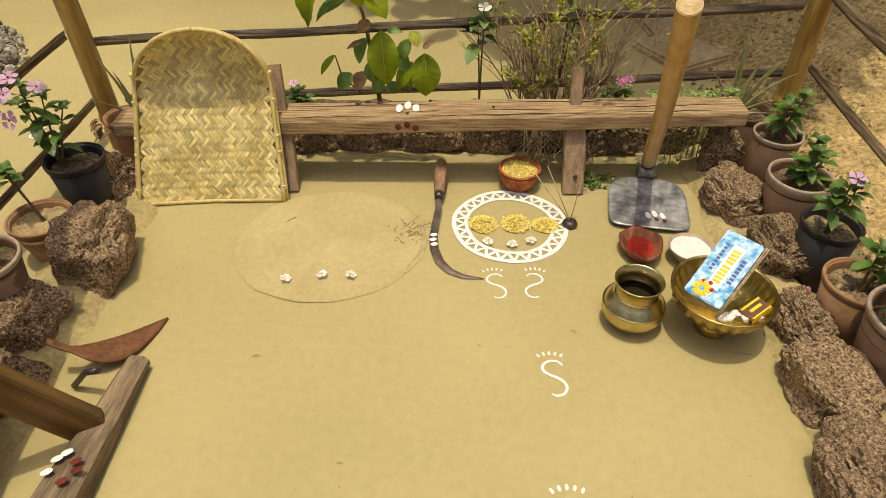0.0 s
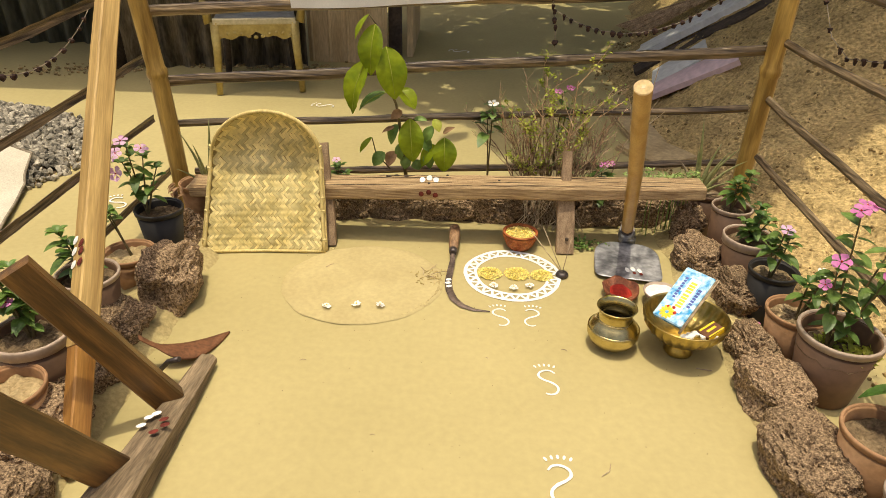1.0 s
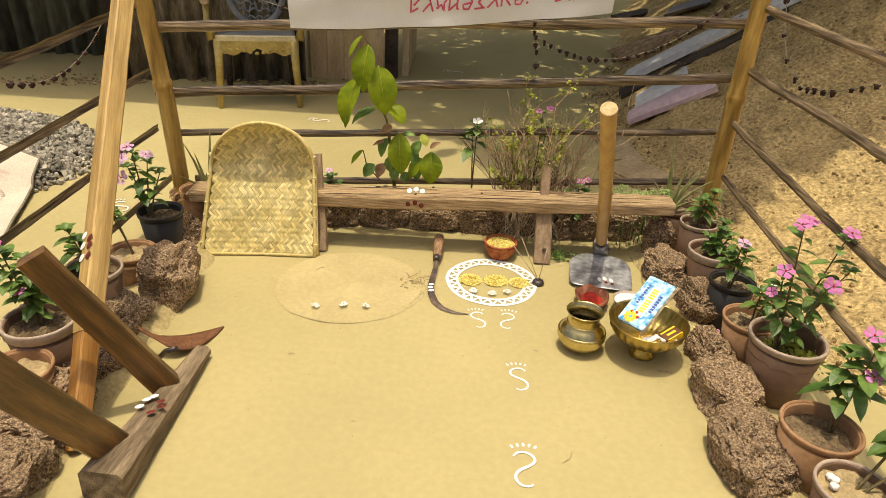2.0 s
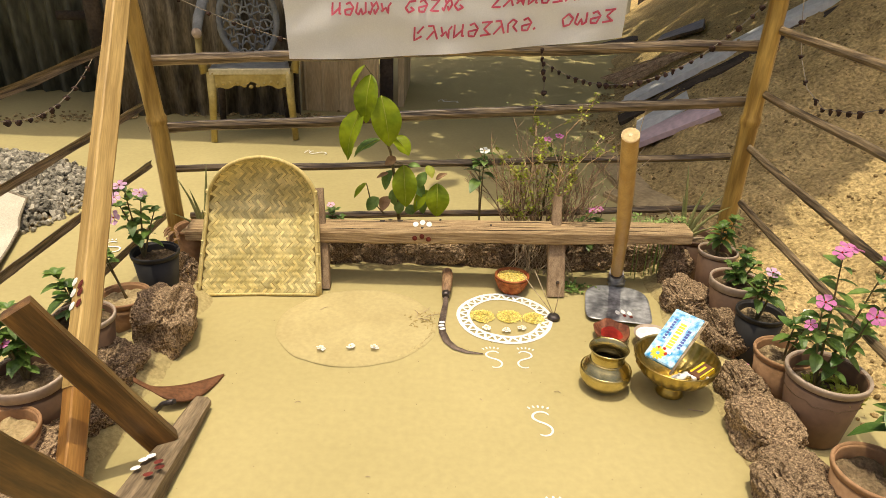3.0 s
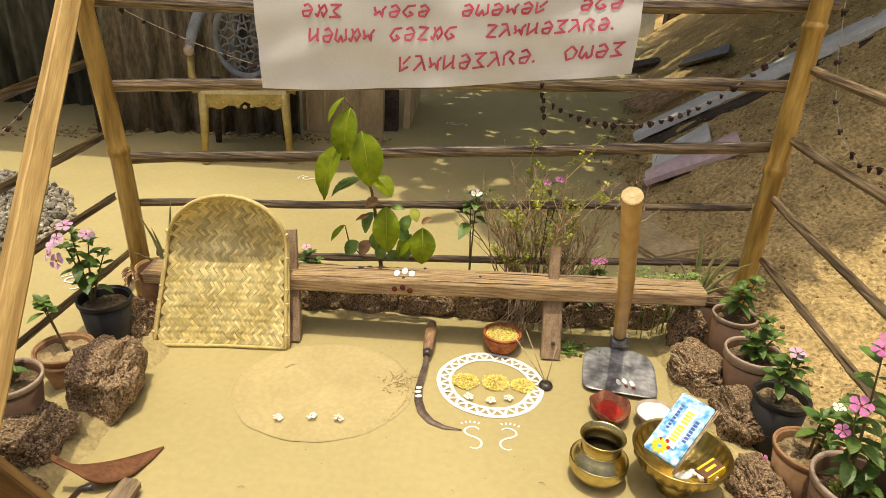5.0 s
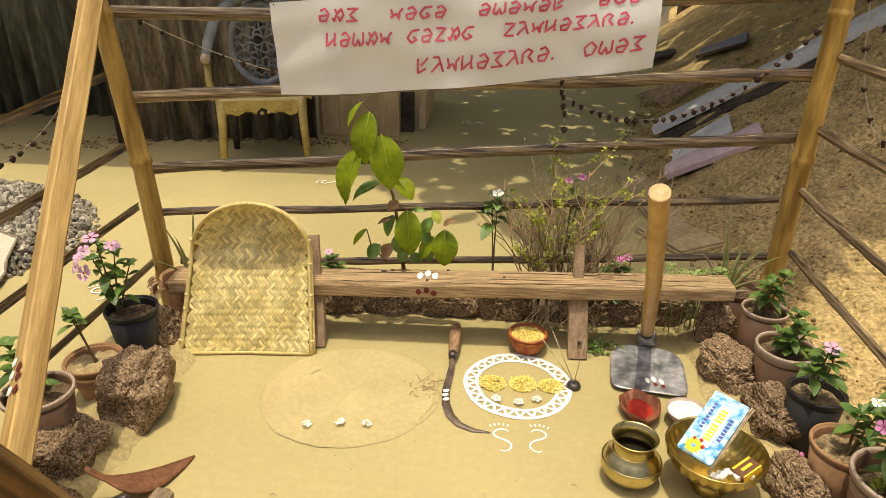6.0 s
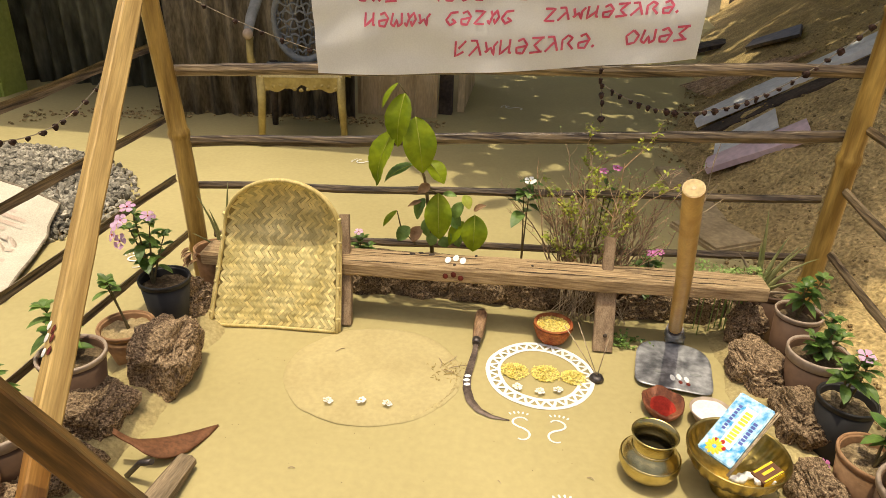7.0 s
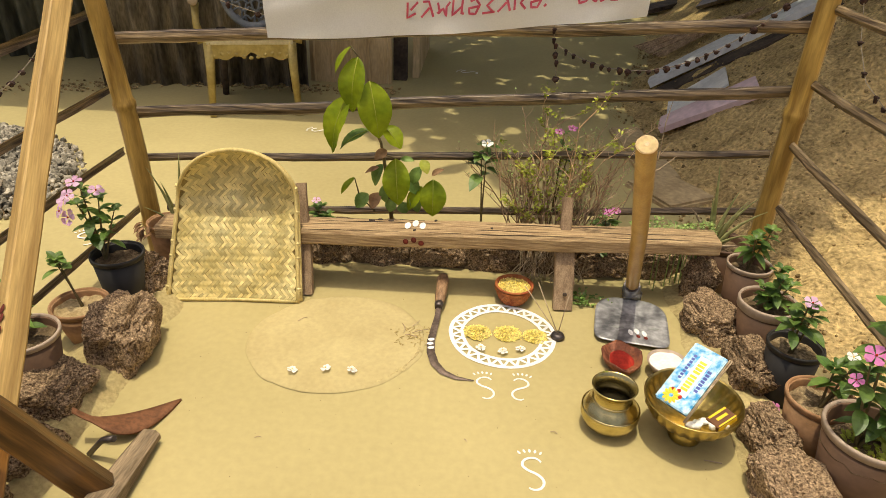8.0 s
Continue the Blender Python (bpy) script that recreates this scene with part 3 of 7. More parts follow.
RAILS = [
    [(-1.14, BACK_Y, 1.085), (-0.6, BACK_Y, 1.09), (0.6, BACK_Y, 1.16), (1.30, BACK_Y, 1.20)],
    [(-1.12, BACK_Y, 0.80), (-0.58, BACK_Y, 0.84), (0.69, BACK_Y, 0.915), (1.28, BACK_Y, 0.945)],
    [(-1.16, BACK_Y, 0.53), (-0.12, BACK_Y, 0.62), (0.5, BACK_Y, 0.675), (1.22, BACK_Y, 0.73)],
    [(-1.08, BACK_Y, 0.365), (0.17, BACK_Y, 0.44), (1.19, BACK_Y, 0.505)],
    [(-1.05, BACK_Y + 0.02, 0.15), (0.14, BACK_Y + 0.02, 0.205), (1.22, BACK_Y + 0.02, 0.27)],
    [(-1.20, 2.28, 0.875), (-1.20, 1.7, 0.85), (-1.20, 0.2, 0.80)],
    [(-1.19, 2.32, 0.615), (-1.20, 1.6, 0.60), (-1.20, 0.2, 0.57)],
    [(-1.19, 2.30, 0.372), (-1.20, 1.6, 0.372), (-1.20, 0.2, 0.36)],
    [(-1.18, 2.36, 0.125), (-1.20, 1.6, 0.125), (-1.20, 0.2, 0.15)],
    [(1.235, 2.20, 1.01), (1.24, 1.4, 0.985), (1.24, 0.2, 0.97)],
    [(1.235, 2.20, 0.775), (1.24, 1.4, 0.765), (1.24, 0.2, 0.74)],
    [(1.225, 2.18, 0.565), (1.24, 1.4, 0.505), (1.24, 0.2, 0.47)],
    [(1.225, 2.14, 0.35), (1.23, 1.5, 0.31), (1.24, 0.2, 0.25)],
]
for i, pts in enumerate(RAILS):
    bm = bmesh.new()
    split_rail(bm, [Vector(p) - O for p in pts], 0.042 if i < 3 else 0.031, seed=i + 1.0)
    part("rail", bm, SPLIT, fence, "dark split bamboo rail with nodes")


# ---- stones ----
ROCKS = [
    # left border
    (-1.00, 1.90, 0.095, 0.085, 0.15), (-0.895, 1.56, 0.09, 0.135, 0.19), (-0.975, 1.30, 0.095, 0.10, 0.13), (-0.965, 1.10, 0.10, 0.10, 0.10), (-0.98, 0.87, 0.12, 0.13, 0.12), (-0.96, 0.62, 0.12, 0.13, 0.12), (-0.95, 0.35, 0.12, 0.14, 0.12),
    # right border
    (0.985, 2.07, 0.06, 0.06, 0.16), (0.975, 1.86, 0.085, 0.125, 0.13), (1.01, 1.60, 0.07, 0.105, 0.14), (0.97, 1.33, 0.06, 0.10, 0.11), (0.95, 1.13, 0.08, 0.125, 0.12), (0.93, 0.87, 0.095, 0.14, 0.13), (0.95, 0.55, 0.11, 0.14, 0.11), (0.95, 0.26, 0.11, 0.14, 0.11),
    # back row
    (-0.40, 2.23, 0.09, 0.06, 0.15), (-0.20, 2.25, 0.12, 0.07, 0.14), (0.03, 2.25, 0.12, 0.07, 0.13), (0.24, 2.23, 0.10, 0.06, 0.16), (0.44, 2.26, 0.10, 0.06, 0.13), (0.66, 2.24, 0.12, 0.07, 0.13), (0.87, 2.24, 0.10, 0.06, 0.13),
]
for i, (x, y, a, b, h) in enumerate(ROCKS):
    bm = bmesh.new()
    rock(bm, (0, 0, h * 0.36), (a * 1.12, b * 1.12, h * 0.72), i + 1)
    ob = single("laterite_stone", bm, LATERITE, (x, y, 0), "rough pitted brown laterite stone set in mud", "stone", "border stones", smooth=False)
    ob.rotation_euler = (0, 0, 0)

def bedding(name, x0, y0, y1, half, lift):
    b = bmesh.new()
    sheet_mesh(b, spaced([(x0 - half - 0.05, x0 + half + 0.05, 0.016)]), spaced([(y0, y1, 0.02)]), lambda x, y: lift * max(-0.25, 1 - (abs(x - x0 - 0.025 * noise.noise(Vector((y * 4, 0, 1)))) / (half * (1 + 0.25 * noise.noise(Vector((y * 7, 2, 0)))))) ** 2) + 0.006 * noise.noise(Vector((x * 30, y * 30, 0))) - 0.004)
    tagged(link(name, b, CRUMBLY_MUD, None, True), "low crumbly mud bed under the border stones", "mud", kind="structure")


bedding("mud_bed", -0.955, 0.0, 2.0, 0.115, 0.045)
bedding("mud_bed", 0.975, 0.0, 2.2, 0.105, 0.040)

# ---- leveller plank with two prongs ----
plank = thing("field_leveller", (0.02, 2.03, 0), "old weathered wooden field leveller plank standing on two prongs", "farm tool")
bm = bmesh.new()
pts = []
for i in range(41):
    f = i / 40
    x = -0.97 + 1.97 * f
    zc = 0.188 + 0.058 * f + 0.003 * noise.noise(Vector((x * 3, 0, 0)))
    h = 0.050 + 0.010 * math.sin(math.pi * f) + 0.005 * noise.noise(Vector((x * 5, 1, 0)))
    dip = 0.016 * max(0, noise.noise(Vector((x * 11, 4, 0)))) if -0.32 < x < 0.15 else 0.004 * max(0, noise.noise(Vector((x * 13, 4, 0))))
    ring = []
    for px, pz in ((-0.5, 0.30), (-0.44, 0.5), (0.36, 0.5), (0.5, 0.36), (0.5, -0.42), (0.4, -0.5), (-0.42, -0.5), (-0.5, -0.36)):
        q = noise.noise_vector(Vector((x * 9, px * 3, pz * 3)))
        ring.append(bm.verts.new((x - 0.02, 0.025 + px * 0.122 - (dip if px > 0.3 else 0) + 0.004 * q.y, zc + pz * h + 0.003 * q.z)))
    pts.append(ring)
for a, b in zip(pts, pts[1:]):
    for k in range(8):
        bm.faces.new((a[k], a[(k + 1) % 8], b[(k + 1) % 8], b[k]))
bm.faces.new(pts[0]), bm.faces.new(pts[-1])
part("plank", bm, WOOD_GREY, plank, "long grey brown plank with cracks and a worn top edge")
for x0, wb, wt, side in ((-0.43, 0.052, 0.036, -0.035), (0.485, 0.068, 0.038, -0.005)):
    bm = bmesh.new()
    timber(bm, (x0 - 0.02, -0.083, 0.0), (x0 - 0.02 + side * 0.55, 0.012, 0.215), wb, 0.035, up=(0, 1, 0), seed=x0)
    timber(bm, (x0 - 0.02 + side * 0.55, 0.018, 0.20), (x0 - 0.02 + side, 0.082, 0.36), wt, 0.025, up=(0, 1, 0), seed=x0 + 2)
    part("prong", bm, WOOD_STAKE, plank, "grey wooden prong through the plank")
bm = bmesh.new()
rock(bm, (0.468, -0.0815, 0.062), (0.008, 0.005, 0.008), 300, sub=2)
part("peg_hole", bm, DARKWOOD, plank, "dark peg hole in the prong")
def plank_top(x):
    f = (x + 0.97) / 1.95
    return 0.188 + 0.058 * f + 0.5 * (0.050 + 0.010 * math.sin(math.pi * f))


for k, (x0, x1, y0) in enumerate(((-0.80, -0.30, 0.02), (-0.42, 0.10, 0.045), (-0.10, 0.42, 0.0), (0.20, 0.78, 0.05), (0.55, 0.96, 0.015), (0.62, 0.90, -0.02), (-0.25, -0.02, 0.065), (0.0, 0.6, -0.028), (-0.5, -0.1, -0.027))):
    bm = bmesh.new()
    n = 14
    pts = [(x0 + (x1 - x0) * i / n - 0.02, y0 + 0.007 * noise.noise(Vector((i * 0.6, k * 3.1, 0))), plank_top(x0 + (x1 - x0) * i / n) + 0.0005) for i in range(n + 1)]
    sweep(bm, pts, [0.0004 + 0.0014 * math.sin(math.pi * i / n) * (0.5 + 0.8 * abs(noise.noise(Vector((i * 1.3, k, 2))))) for i in range(n + 1)], 5)
    part("crack", bm, DARKWOOD, plank, "dark lengthwise crack in the wood")
for k, (x, y) in enumerate(((-0.21, 0.058), (-0.18, 0.066), (-0.14, 0.060), (0.76, 0.055), (0.22, 0.02), (-0.05, -0.01), (0.02, 0.068))):
    bm = bmesh.new()
    rock(bm, (x - 0.02, y, plank_top(x) - 0.001), (0.012 if k < 3 else 0.006, 0.007, 0.004), 200 + k, sub=2)
    part("worm_hole", bm, DARKWOOD, plank, "dark rotten hole")
# painted dots on the plank's face
front = Matrix.Translation((-0.07, -0.0385, 0)) @ Matrix.Rotation(radians(90), 4, "X")
level = Matrix.Translation((-0.07, 0, plank_top(-0.05) + 0.001))
for dx, dv, material in ((-0.026, 0.020, WHITE), (0.0, 0.040, WHITE), (0.026, 0.024, WHITE), (-0.028, 0.212, RED_PASTE), (0.0, 0.220, RED_PASTE), (0.026, 0.209, RED_PASTE)):
    bm = bmesh.new()
    if material == WHITE:
        blob(bm, (dx, dv, 0.0), 0.011, 0.026, 0.002, m=level)
    else:
        blob(bm, (dx, dv, 0.0), 0.010, 0.011, 0.003, m=front)
    part("paint_dot", bm, material, plank, "white rice paste dot" if material == WHITE else "dark red paste dot")


# ---- winnowing basket ----
def winnow():
    ob = thing("winnowing_basket", (-0.665, 1.865, 0), "upright woven bamboo winnowing basket with a rounded top and bound rim", "basket")
    H, W = 0.502, 0.222

    def half(v):
        if v < 0.55:
            return W * (1 - 0.09 * v / 0.55)
        f = (v - 0.55) / 0.45
        return W * 0.91 * max(0.0, 1 - f ** 2.6) ** 0.5

    def rim_y(v):
        return 0.22 * min(v, 0.65)

    def surf(s, v):
        """s across from -1 to 1, v up from 0 to 1."""
        deep = (0.012 + 0.11 * v ** 3) * (1 - abs(s) ** 3.5) * max(0.0, 1 - max(0.0, (v - 0.72) / 0.28) ** 3) ** 0.6
        lean = 0.020 * v
        return Vector((half(v) * s + lean, rim_y(v) + deep, H * v + 0.004))

    bm = bmesh.new()
    rows = []
    for j in range(33):
        v = min(0.9999, j / 32)
        rows.append([bm.verts.new(surf(-1 + 2 * i / 24, v) + Vector((0, 0.004, 0))) for i in range(25)])
    for a, b in zip(rows, rows[1:]):
        for i in range(24):
            bm.faces.new((a[i], a[i + 1], b[i + 1], b[i]))
    # matting is darker than the strips, giving the weave painted shade in its gaps
    part("matting", bm, CANE_BACK, ob, "woven bamboo back matting", True)
    # twill of strips laid on both diagonals, each over two and under two
    bm = bmesh.new()
    wr = random.Random(9)
    sw = 0.0142
    q = sw / math.sqrt(2)
    for m in range(int(H / (2 * q)) + 1):
        warp = m % 2 == 0
        for i in range(-20, 21):
            cx = 1.35 * q * i + (0.35 * q if warp else -0.35 * q) + wr.uniform(-0.0012, 0.0012)
            cz = 2 * q * (m + 0.5) + wr.uniform(-0.001, 0.001)
            v = cz / H
            if v > 0.985 or abs(cx) > half(min(0.995, v)) - 0.004:
                continue
            du = Vector((1, 0, 1)) if warp else Vector((-1, 0, 1))
            dw = Vector((-1, 0, 1)) if warp else Vector((1, 0, 1))
            l, w = 1.04 * q * wr.uniform(0.92, 1.10), 0.335 * q * wr.uniform(0.9, 1.05)
            row = []
            for eu, ew, e in ((-1, -1, 0.1), (0, -1, 0.8), (1, -1, 0.1), (1, 1, 0.1), (0, 1, 0.8), (-1, 1, 0.1)):
                p = du * (eu * l) + dw * (ew * w)
                vz = max(0.002, min(0.992, (cz + p.z) / H))
                sx = max(-0.985, min(0.985, (cx + p.x) / max(0.01, half(vz))))
                row.append(bm.verts.new(surf(sx, vz) - Vector((0, 0.0008 + 0.0034 * e, 0))))
            bm.faces.new((row[0], row[1], row[4], row[5])), bm.faces.new((row[1], row[2], row[3], row[4]))
    weave = part("weave", bm, CANE, ob, "diagonal twill of pale bamboo strips")
    weave["kind"] = "stuff"
    # rim
    for sgn in (-1, 1):
        for off in (0.0, 0.013):
            bm = bmesh.new()
            pts = []
            for j in range(31):
                v = 1 - (1 - j / 30) ** 2.2
                p = surf(sgn, v)
                pts.append(p + Vector((sgn * (0.003 + off * 0.5) * (1 - v * v), -0.004 + off * 0.9, 0.002 + v * v * (0.004 - off * 0.2))))
            sweep(bm, pts, [0.0068 - 0.0006 * j / 30 for j in range(31)], 8)
            part("rim", bm, CANE_RIM, ob, "split bamboo rim", True)
        for v in (0.07, 0.27, 0.36, 0.56, 0.72):
            bm = bmesh.new()
            p, q = surf(sgn, v), surf(sgn, v + 0.02)
            for dz in (0, 0.006):
                sweep(bm, [p + Vector((sgn * 0.004, 0.002, dz)), q + Vector((sgn * 0.004, 0.002, dz - 0.004))], 0.0096, 10, squash=1.3)
            part("binding", bm, CANE, ob, "cane binding round the rim", True)
    # folded lip at the bottom
    bm = bmesh.new()
    sweep(bm, [(-W, 0.004, 0.006), (0, 0.012, 0.006), (W, 0.004, 0.006)], 0.006, 8)
    part("lip", bm, CANE_RIM, ob, "", True)
    ob.rotation_euler = (0, 0, radians(4.0))
    return ob


winnow()


# ---- plough ----
plough = thing("wooden_plough", (-0.72, 0.95, 0), "old wooden plough with a long beam and a rusty share", "plough")
P = Vector((-0.72, 0.95, 0))
sole = timber_part("sole", Vector((-0.694, 0.632, 0.048)) - P, Vector((-0.658, 1.205, 0.022)) - P, 0.106, 0.09, WOOD_SOLE, plough, "mud stained wooden plough sole", steps=14, bevel=0.018, w2=0.052, h2=0.036, rough=0.005, seed=1)
timber_part("upper_stilt", Vector((-0.690, 1.005, 0.045)) - P, Vector((-0.898, 0.888, 0.515)) - P, 0.042, 0.076, WOOD_RED, plough, "reddish brown wooden stilt with a blunt end", steps=12, bevel=0.007, w2=0.040, h2=0.070, seed=2)
timber_part("handle", Vector((-0.712, 0.752, 0.045)) - P, Vector((-0.828, 0.43, 0.655)) - P, 0.038, 0.086, WOOD_RED, plough, "reddish brown curved plough handle", steps=12, bevel=0.008, seed=3)
D0, B1 = Vector((-0.913, 1.187, 0.384)), Vector((-1.065, 2.11, 1.27))
BD = (B1 - D0).normalized()
B0 = D0 - BD * 0.23
BUP = (-0.75, -0.15, 1)
timber_part("beam", B0 - BD * 0.02 - P, B1 - P, 0.060, 0.056, WOOD_BEAM, plough, "long pale sawn beam resting against the fence post", up=BUP, steps=16, bevel=0.007, rough=0.003, w2=0.056, h2=0.054, seed=4)
timber_part("beam_tenon", B0 - BD * 0.33 - P, B0 + BD * 0.02 - P, 0.056, 0.050, WOOD_ORANGE_LIT, plough, "orange brown tenon end of the beam", up=BUP, steps=10, bevel=0.006, rough=0.003, seed=5)
# share: a rusty curved plate
bm = bmesh.new()
rows = []
for i in range(15):
    f = i / 14
    c = Vector((-0.840 + 0.194 * f, 1.190 + 0.174 * f ** 2.4, 0.110 - 0.075 * math.sin(f * math.pi * 0.66) - 0.038 * f ** 3))
    w = 0.010 + (0.028 * math.sin(math.pi * max(0.0, f - 0.25) / 0.75) ** 0.8 if f > 0.25 else 0.0) - 0.008 * f ** 6
    row = []
    for k in range(5):
        g = k / 4 - 0.5
        row.append(c + Vector((0.45 * g * w * 2, -g * w * 2, -0.25 * abs(g) * w)))
    rows.append([bm.verts.new(p - P) for p in row] + [bm.verts.new(p - P - Vector((0, 0, 0.005))) for p in reversed(row)])
for a, b in zip(rows, rows[1:]):
    for k in range(10):
        bm.faces.new((a[k], a[(k + 1) % 10], b[(k + 1) % 10], b[k]))
bm.faces.new(rows[0]), bm.faces.new(rows[-1])
part("share", bm, RUST, plough, "rusty curved iron ploughshare", True)
bm = bmesh.new()
sweep(bm, [Vector((-0.79, 1.14, 0.01)) - P, Vector((-0.74, 1.13, 0.07)) - P, Vector((-0.70, 1.12, 0.09)) - P], 0.008, 6)
part("iron_pin", bm, IRON, plough, "", True)
d, s, u = basis(BD, BUP)
beam_face = Matrix.Translation(D0 - P + u * 0.0300) @ Matrix((s, BD, u)).transposed().to_4x4()
for dx, dy, material in ((-0.015, 0.025, WHITE), (-0.017, 0.0, WHITE), (-0.017, -0.03, WHITE), (0.018, 0.012, RED_PASTE), (0.02, -0.005, RED_PASTE), (0.018, -0.03, RED_PASTE)):
    bm = bmesh.new()
    blob(bm, (dx, dy * 1.2, 0), 0.016, 0.0095, 0.002, rot=0.4, m=beam_face)
    part("paint_dot", bm, material, plough, "white rice paste dot" if material == WHITE else "dark red paste dot")
for x, y, material in ((-0.708, 0.965, WHITE), (-0.722, 0.95, WHITE), (-0.728, 0.92, WHITE), (-0.682, 0.945, RED_PASTE), (-0.672, 0.925, RED_PASTE), (-0.69, 0.90, RED_PASTE)):
    bm = bmesh.new()
    blob(bm, (x + 0.744, y - 0.996, 0.0935 - 0.047 * (y - 0.70)), 0.012, 0.0075, 0.003, rot=0.5)
    part("paint_dot", bm, material, plough, "white rice paste dot" if material == WHITE else "dark red paste dot")


# ---- shade tree beyond the view ----
def shade_edge(x):
    pts = ((-0.6, 3.75), (-0.05, 3.45), (0.28, 3.15), (0.42, 2.55), (1.2, 2.32), (1.4, 2.42), (1.65, 2.62), (2.05, 2.76), (2.35, 3.0), (3.2, 3.9), (6.0, 6.5))
    for (x0, y0), (x1, y1) in zip(pts, pts[1:]):
        if x0 <= x <= x1:
            return y0 + (y1 - y0) * (x - x0) / (x1 - x0)
    return 99


tree = thing("shade_tree", (6.4, 5.2, 0), "tall leafy tree whose shade falls on the yard", "tree")
T = Vector((6.4, 5.2, 0))
bm = bmesh.new()
sweep(bm, [(0, 0, -0.1), (-0.05, 0.05, 1.5), (-0.3, 0.1, 3.0), (-0.5, 0.3, 4.6)], [0.20, 0.16, 0.13, 0.08], 10)
part("trunk", bm, DARKWOOD, tree, "", True)
for k in range(9):
    rng = random.Random(k)
    end = Vector((-5.6 + 0.5 * k, -2.0 + 0.9 * k + rng.uniform(-0.5, 0.5), 4.3 + rng.uniform(-0.3, 0.5)))
    bm = bmesh.new()
    sweep(bm, [(-0.35, 0.15, 3.2), Vector((-0.35, 0.15, 3.2)).lerp(end, 0.5) + Vector((0, 0, 0.35)), end], [0.07, 0.045, 0.015], 6)
    part("limb", bm, DARKWOOD, tree, "", True)
bm = bmesh.new()
rng = random.Random(11)
made = 0
while made < 11000:
    x, y = rng.uniform(-0.6, 5.6), rng.uniform(2.2, 12.5)
    e = y - shade_edge(x)
    if e < 0.12 * noise.noise(Vector((x * 3, y * 3, 0))):
        continue
    gap = noise.noise(Vector((x * 1.6, y * 1.6, 4)))
    if gap > 0.60 and e > 0.3 or (e < 0.25 and rng.random() < 0.25):
        continue
    if y > 6.8 and gap > 0.22:
        continue
    made += 1
    z = rng.uniform(3.3, 4.6)
    c = Vector((x - 0.052 * z, y - 0.035 * z, z)) - T
    a = rng.uniform(0, 6.28)
    leaf(bm, c, (math.cos(a), math.sin(a), rng.uniform(-0.3, 0.3)), (rng.uniform(-0.3, 0.3), rng.uniform(-0.3, 0.3), 1), rng.uniform(0.16, 0.28), rng.uniform(0.10, 0.15), 0.3, 0.15, 3)
for k in range(6500):
    x = rng.uniform(0.9, 3.4)
    y = shade_edge(x) + rng.uniform(0.04, 1.5)
    z = rng.uniform(3.3, 4.6)
    a = rng.uniform(0, 6.28)
    leaf(bm, Vector((x - 0.052 * z, y - 0.035 * z, z)) - T, (math.cos(a), math.sin(a), rng.uniform(-0.3, 0.3)), (rng.uniform(-0.3, 0.3), rng.uniform(-0.3, 0.3), 1), rng.uniform(0.10, 0.2), rng.uniform(0.07, 0.11), 0.3, 0.15, 3)
part("crown", bm, LEAF, tree)["kind"] = "stuff"


# ---- painted ground signs and offerings ----
def painted_foot(x, y, mirror, size=1.0, rot=0.0):
    ob = thing("painted_footprint", (x, y, 0.0015), "white rice paste footprint painted on the mud ground", "ground painting", "painted footprints")
    bm = bmesh.new()
    knots = [(0.30, 0.36), (0.17, 0.48), (-0.06, 0.50), (-0.26, 0.40), (-0.30, 0.24), (-0.14, 0.10), (0.08, 0.0), (0.25, -0.14), (0.28, -0.30), (0.16, -0.45), (-0.05, -0.49), (-0.22, -0.42)]
    pts = []
    for i in range(len(knots) - 1):
        p0, p1, p2, p3 = [Vector(knots[max(0, min(len(knots) - 1, i + k))]) for k in (-1, 0, 1, 2)]
        for k in range(4):
            t = k / 4
            q = 0.5 * (2 * p1 + (p2 - p0) * t + (2 * p0 - 5 * p1 + 4 * p2 - p3) * t * t + (3 * p1 - p0 - 3 * p2 + p3) * t ** 3)
            pts.append((mirror * q.x * 0.098 * size, (q.y * 0.125 - 0.02) * size))
    n = len(pts)
    ribbon(bm, pts, [0.0092 * size * (0.65 + 0.35 * math.sin(math.pi * (i + 3) / (n + 6))) for i in range(n)])
    part("sole_stroke", bm, WHITE, ob)
    for k in range(5):
        bm = bmesh.new()
        blob(bm, (mirror * (-0.036 + 0.017 * k) * size, (0.060 + 0.012 * math.sin(math.pi * (k + 0.6) / 5)) * size, 0.0), 0.0042 * size, 0.008 * size, 0.002, rot=-mirror * (k - 2) * 0.25)
        part("toe_mark", bm, WHITE, ob)
    ob.rotation_euler = (0, 0, rot)


painted_foot(0.212, 1.514, 1, 0.76, 0.12)
painted_foot(0.318, 1.517, -1, 0.76, -0.12)
painted_foot(0.334, 1.198, 1, 0.84, 0.05)
painted_foot(0.322, 0.83, -1, 0.95, 0.0)

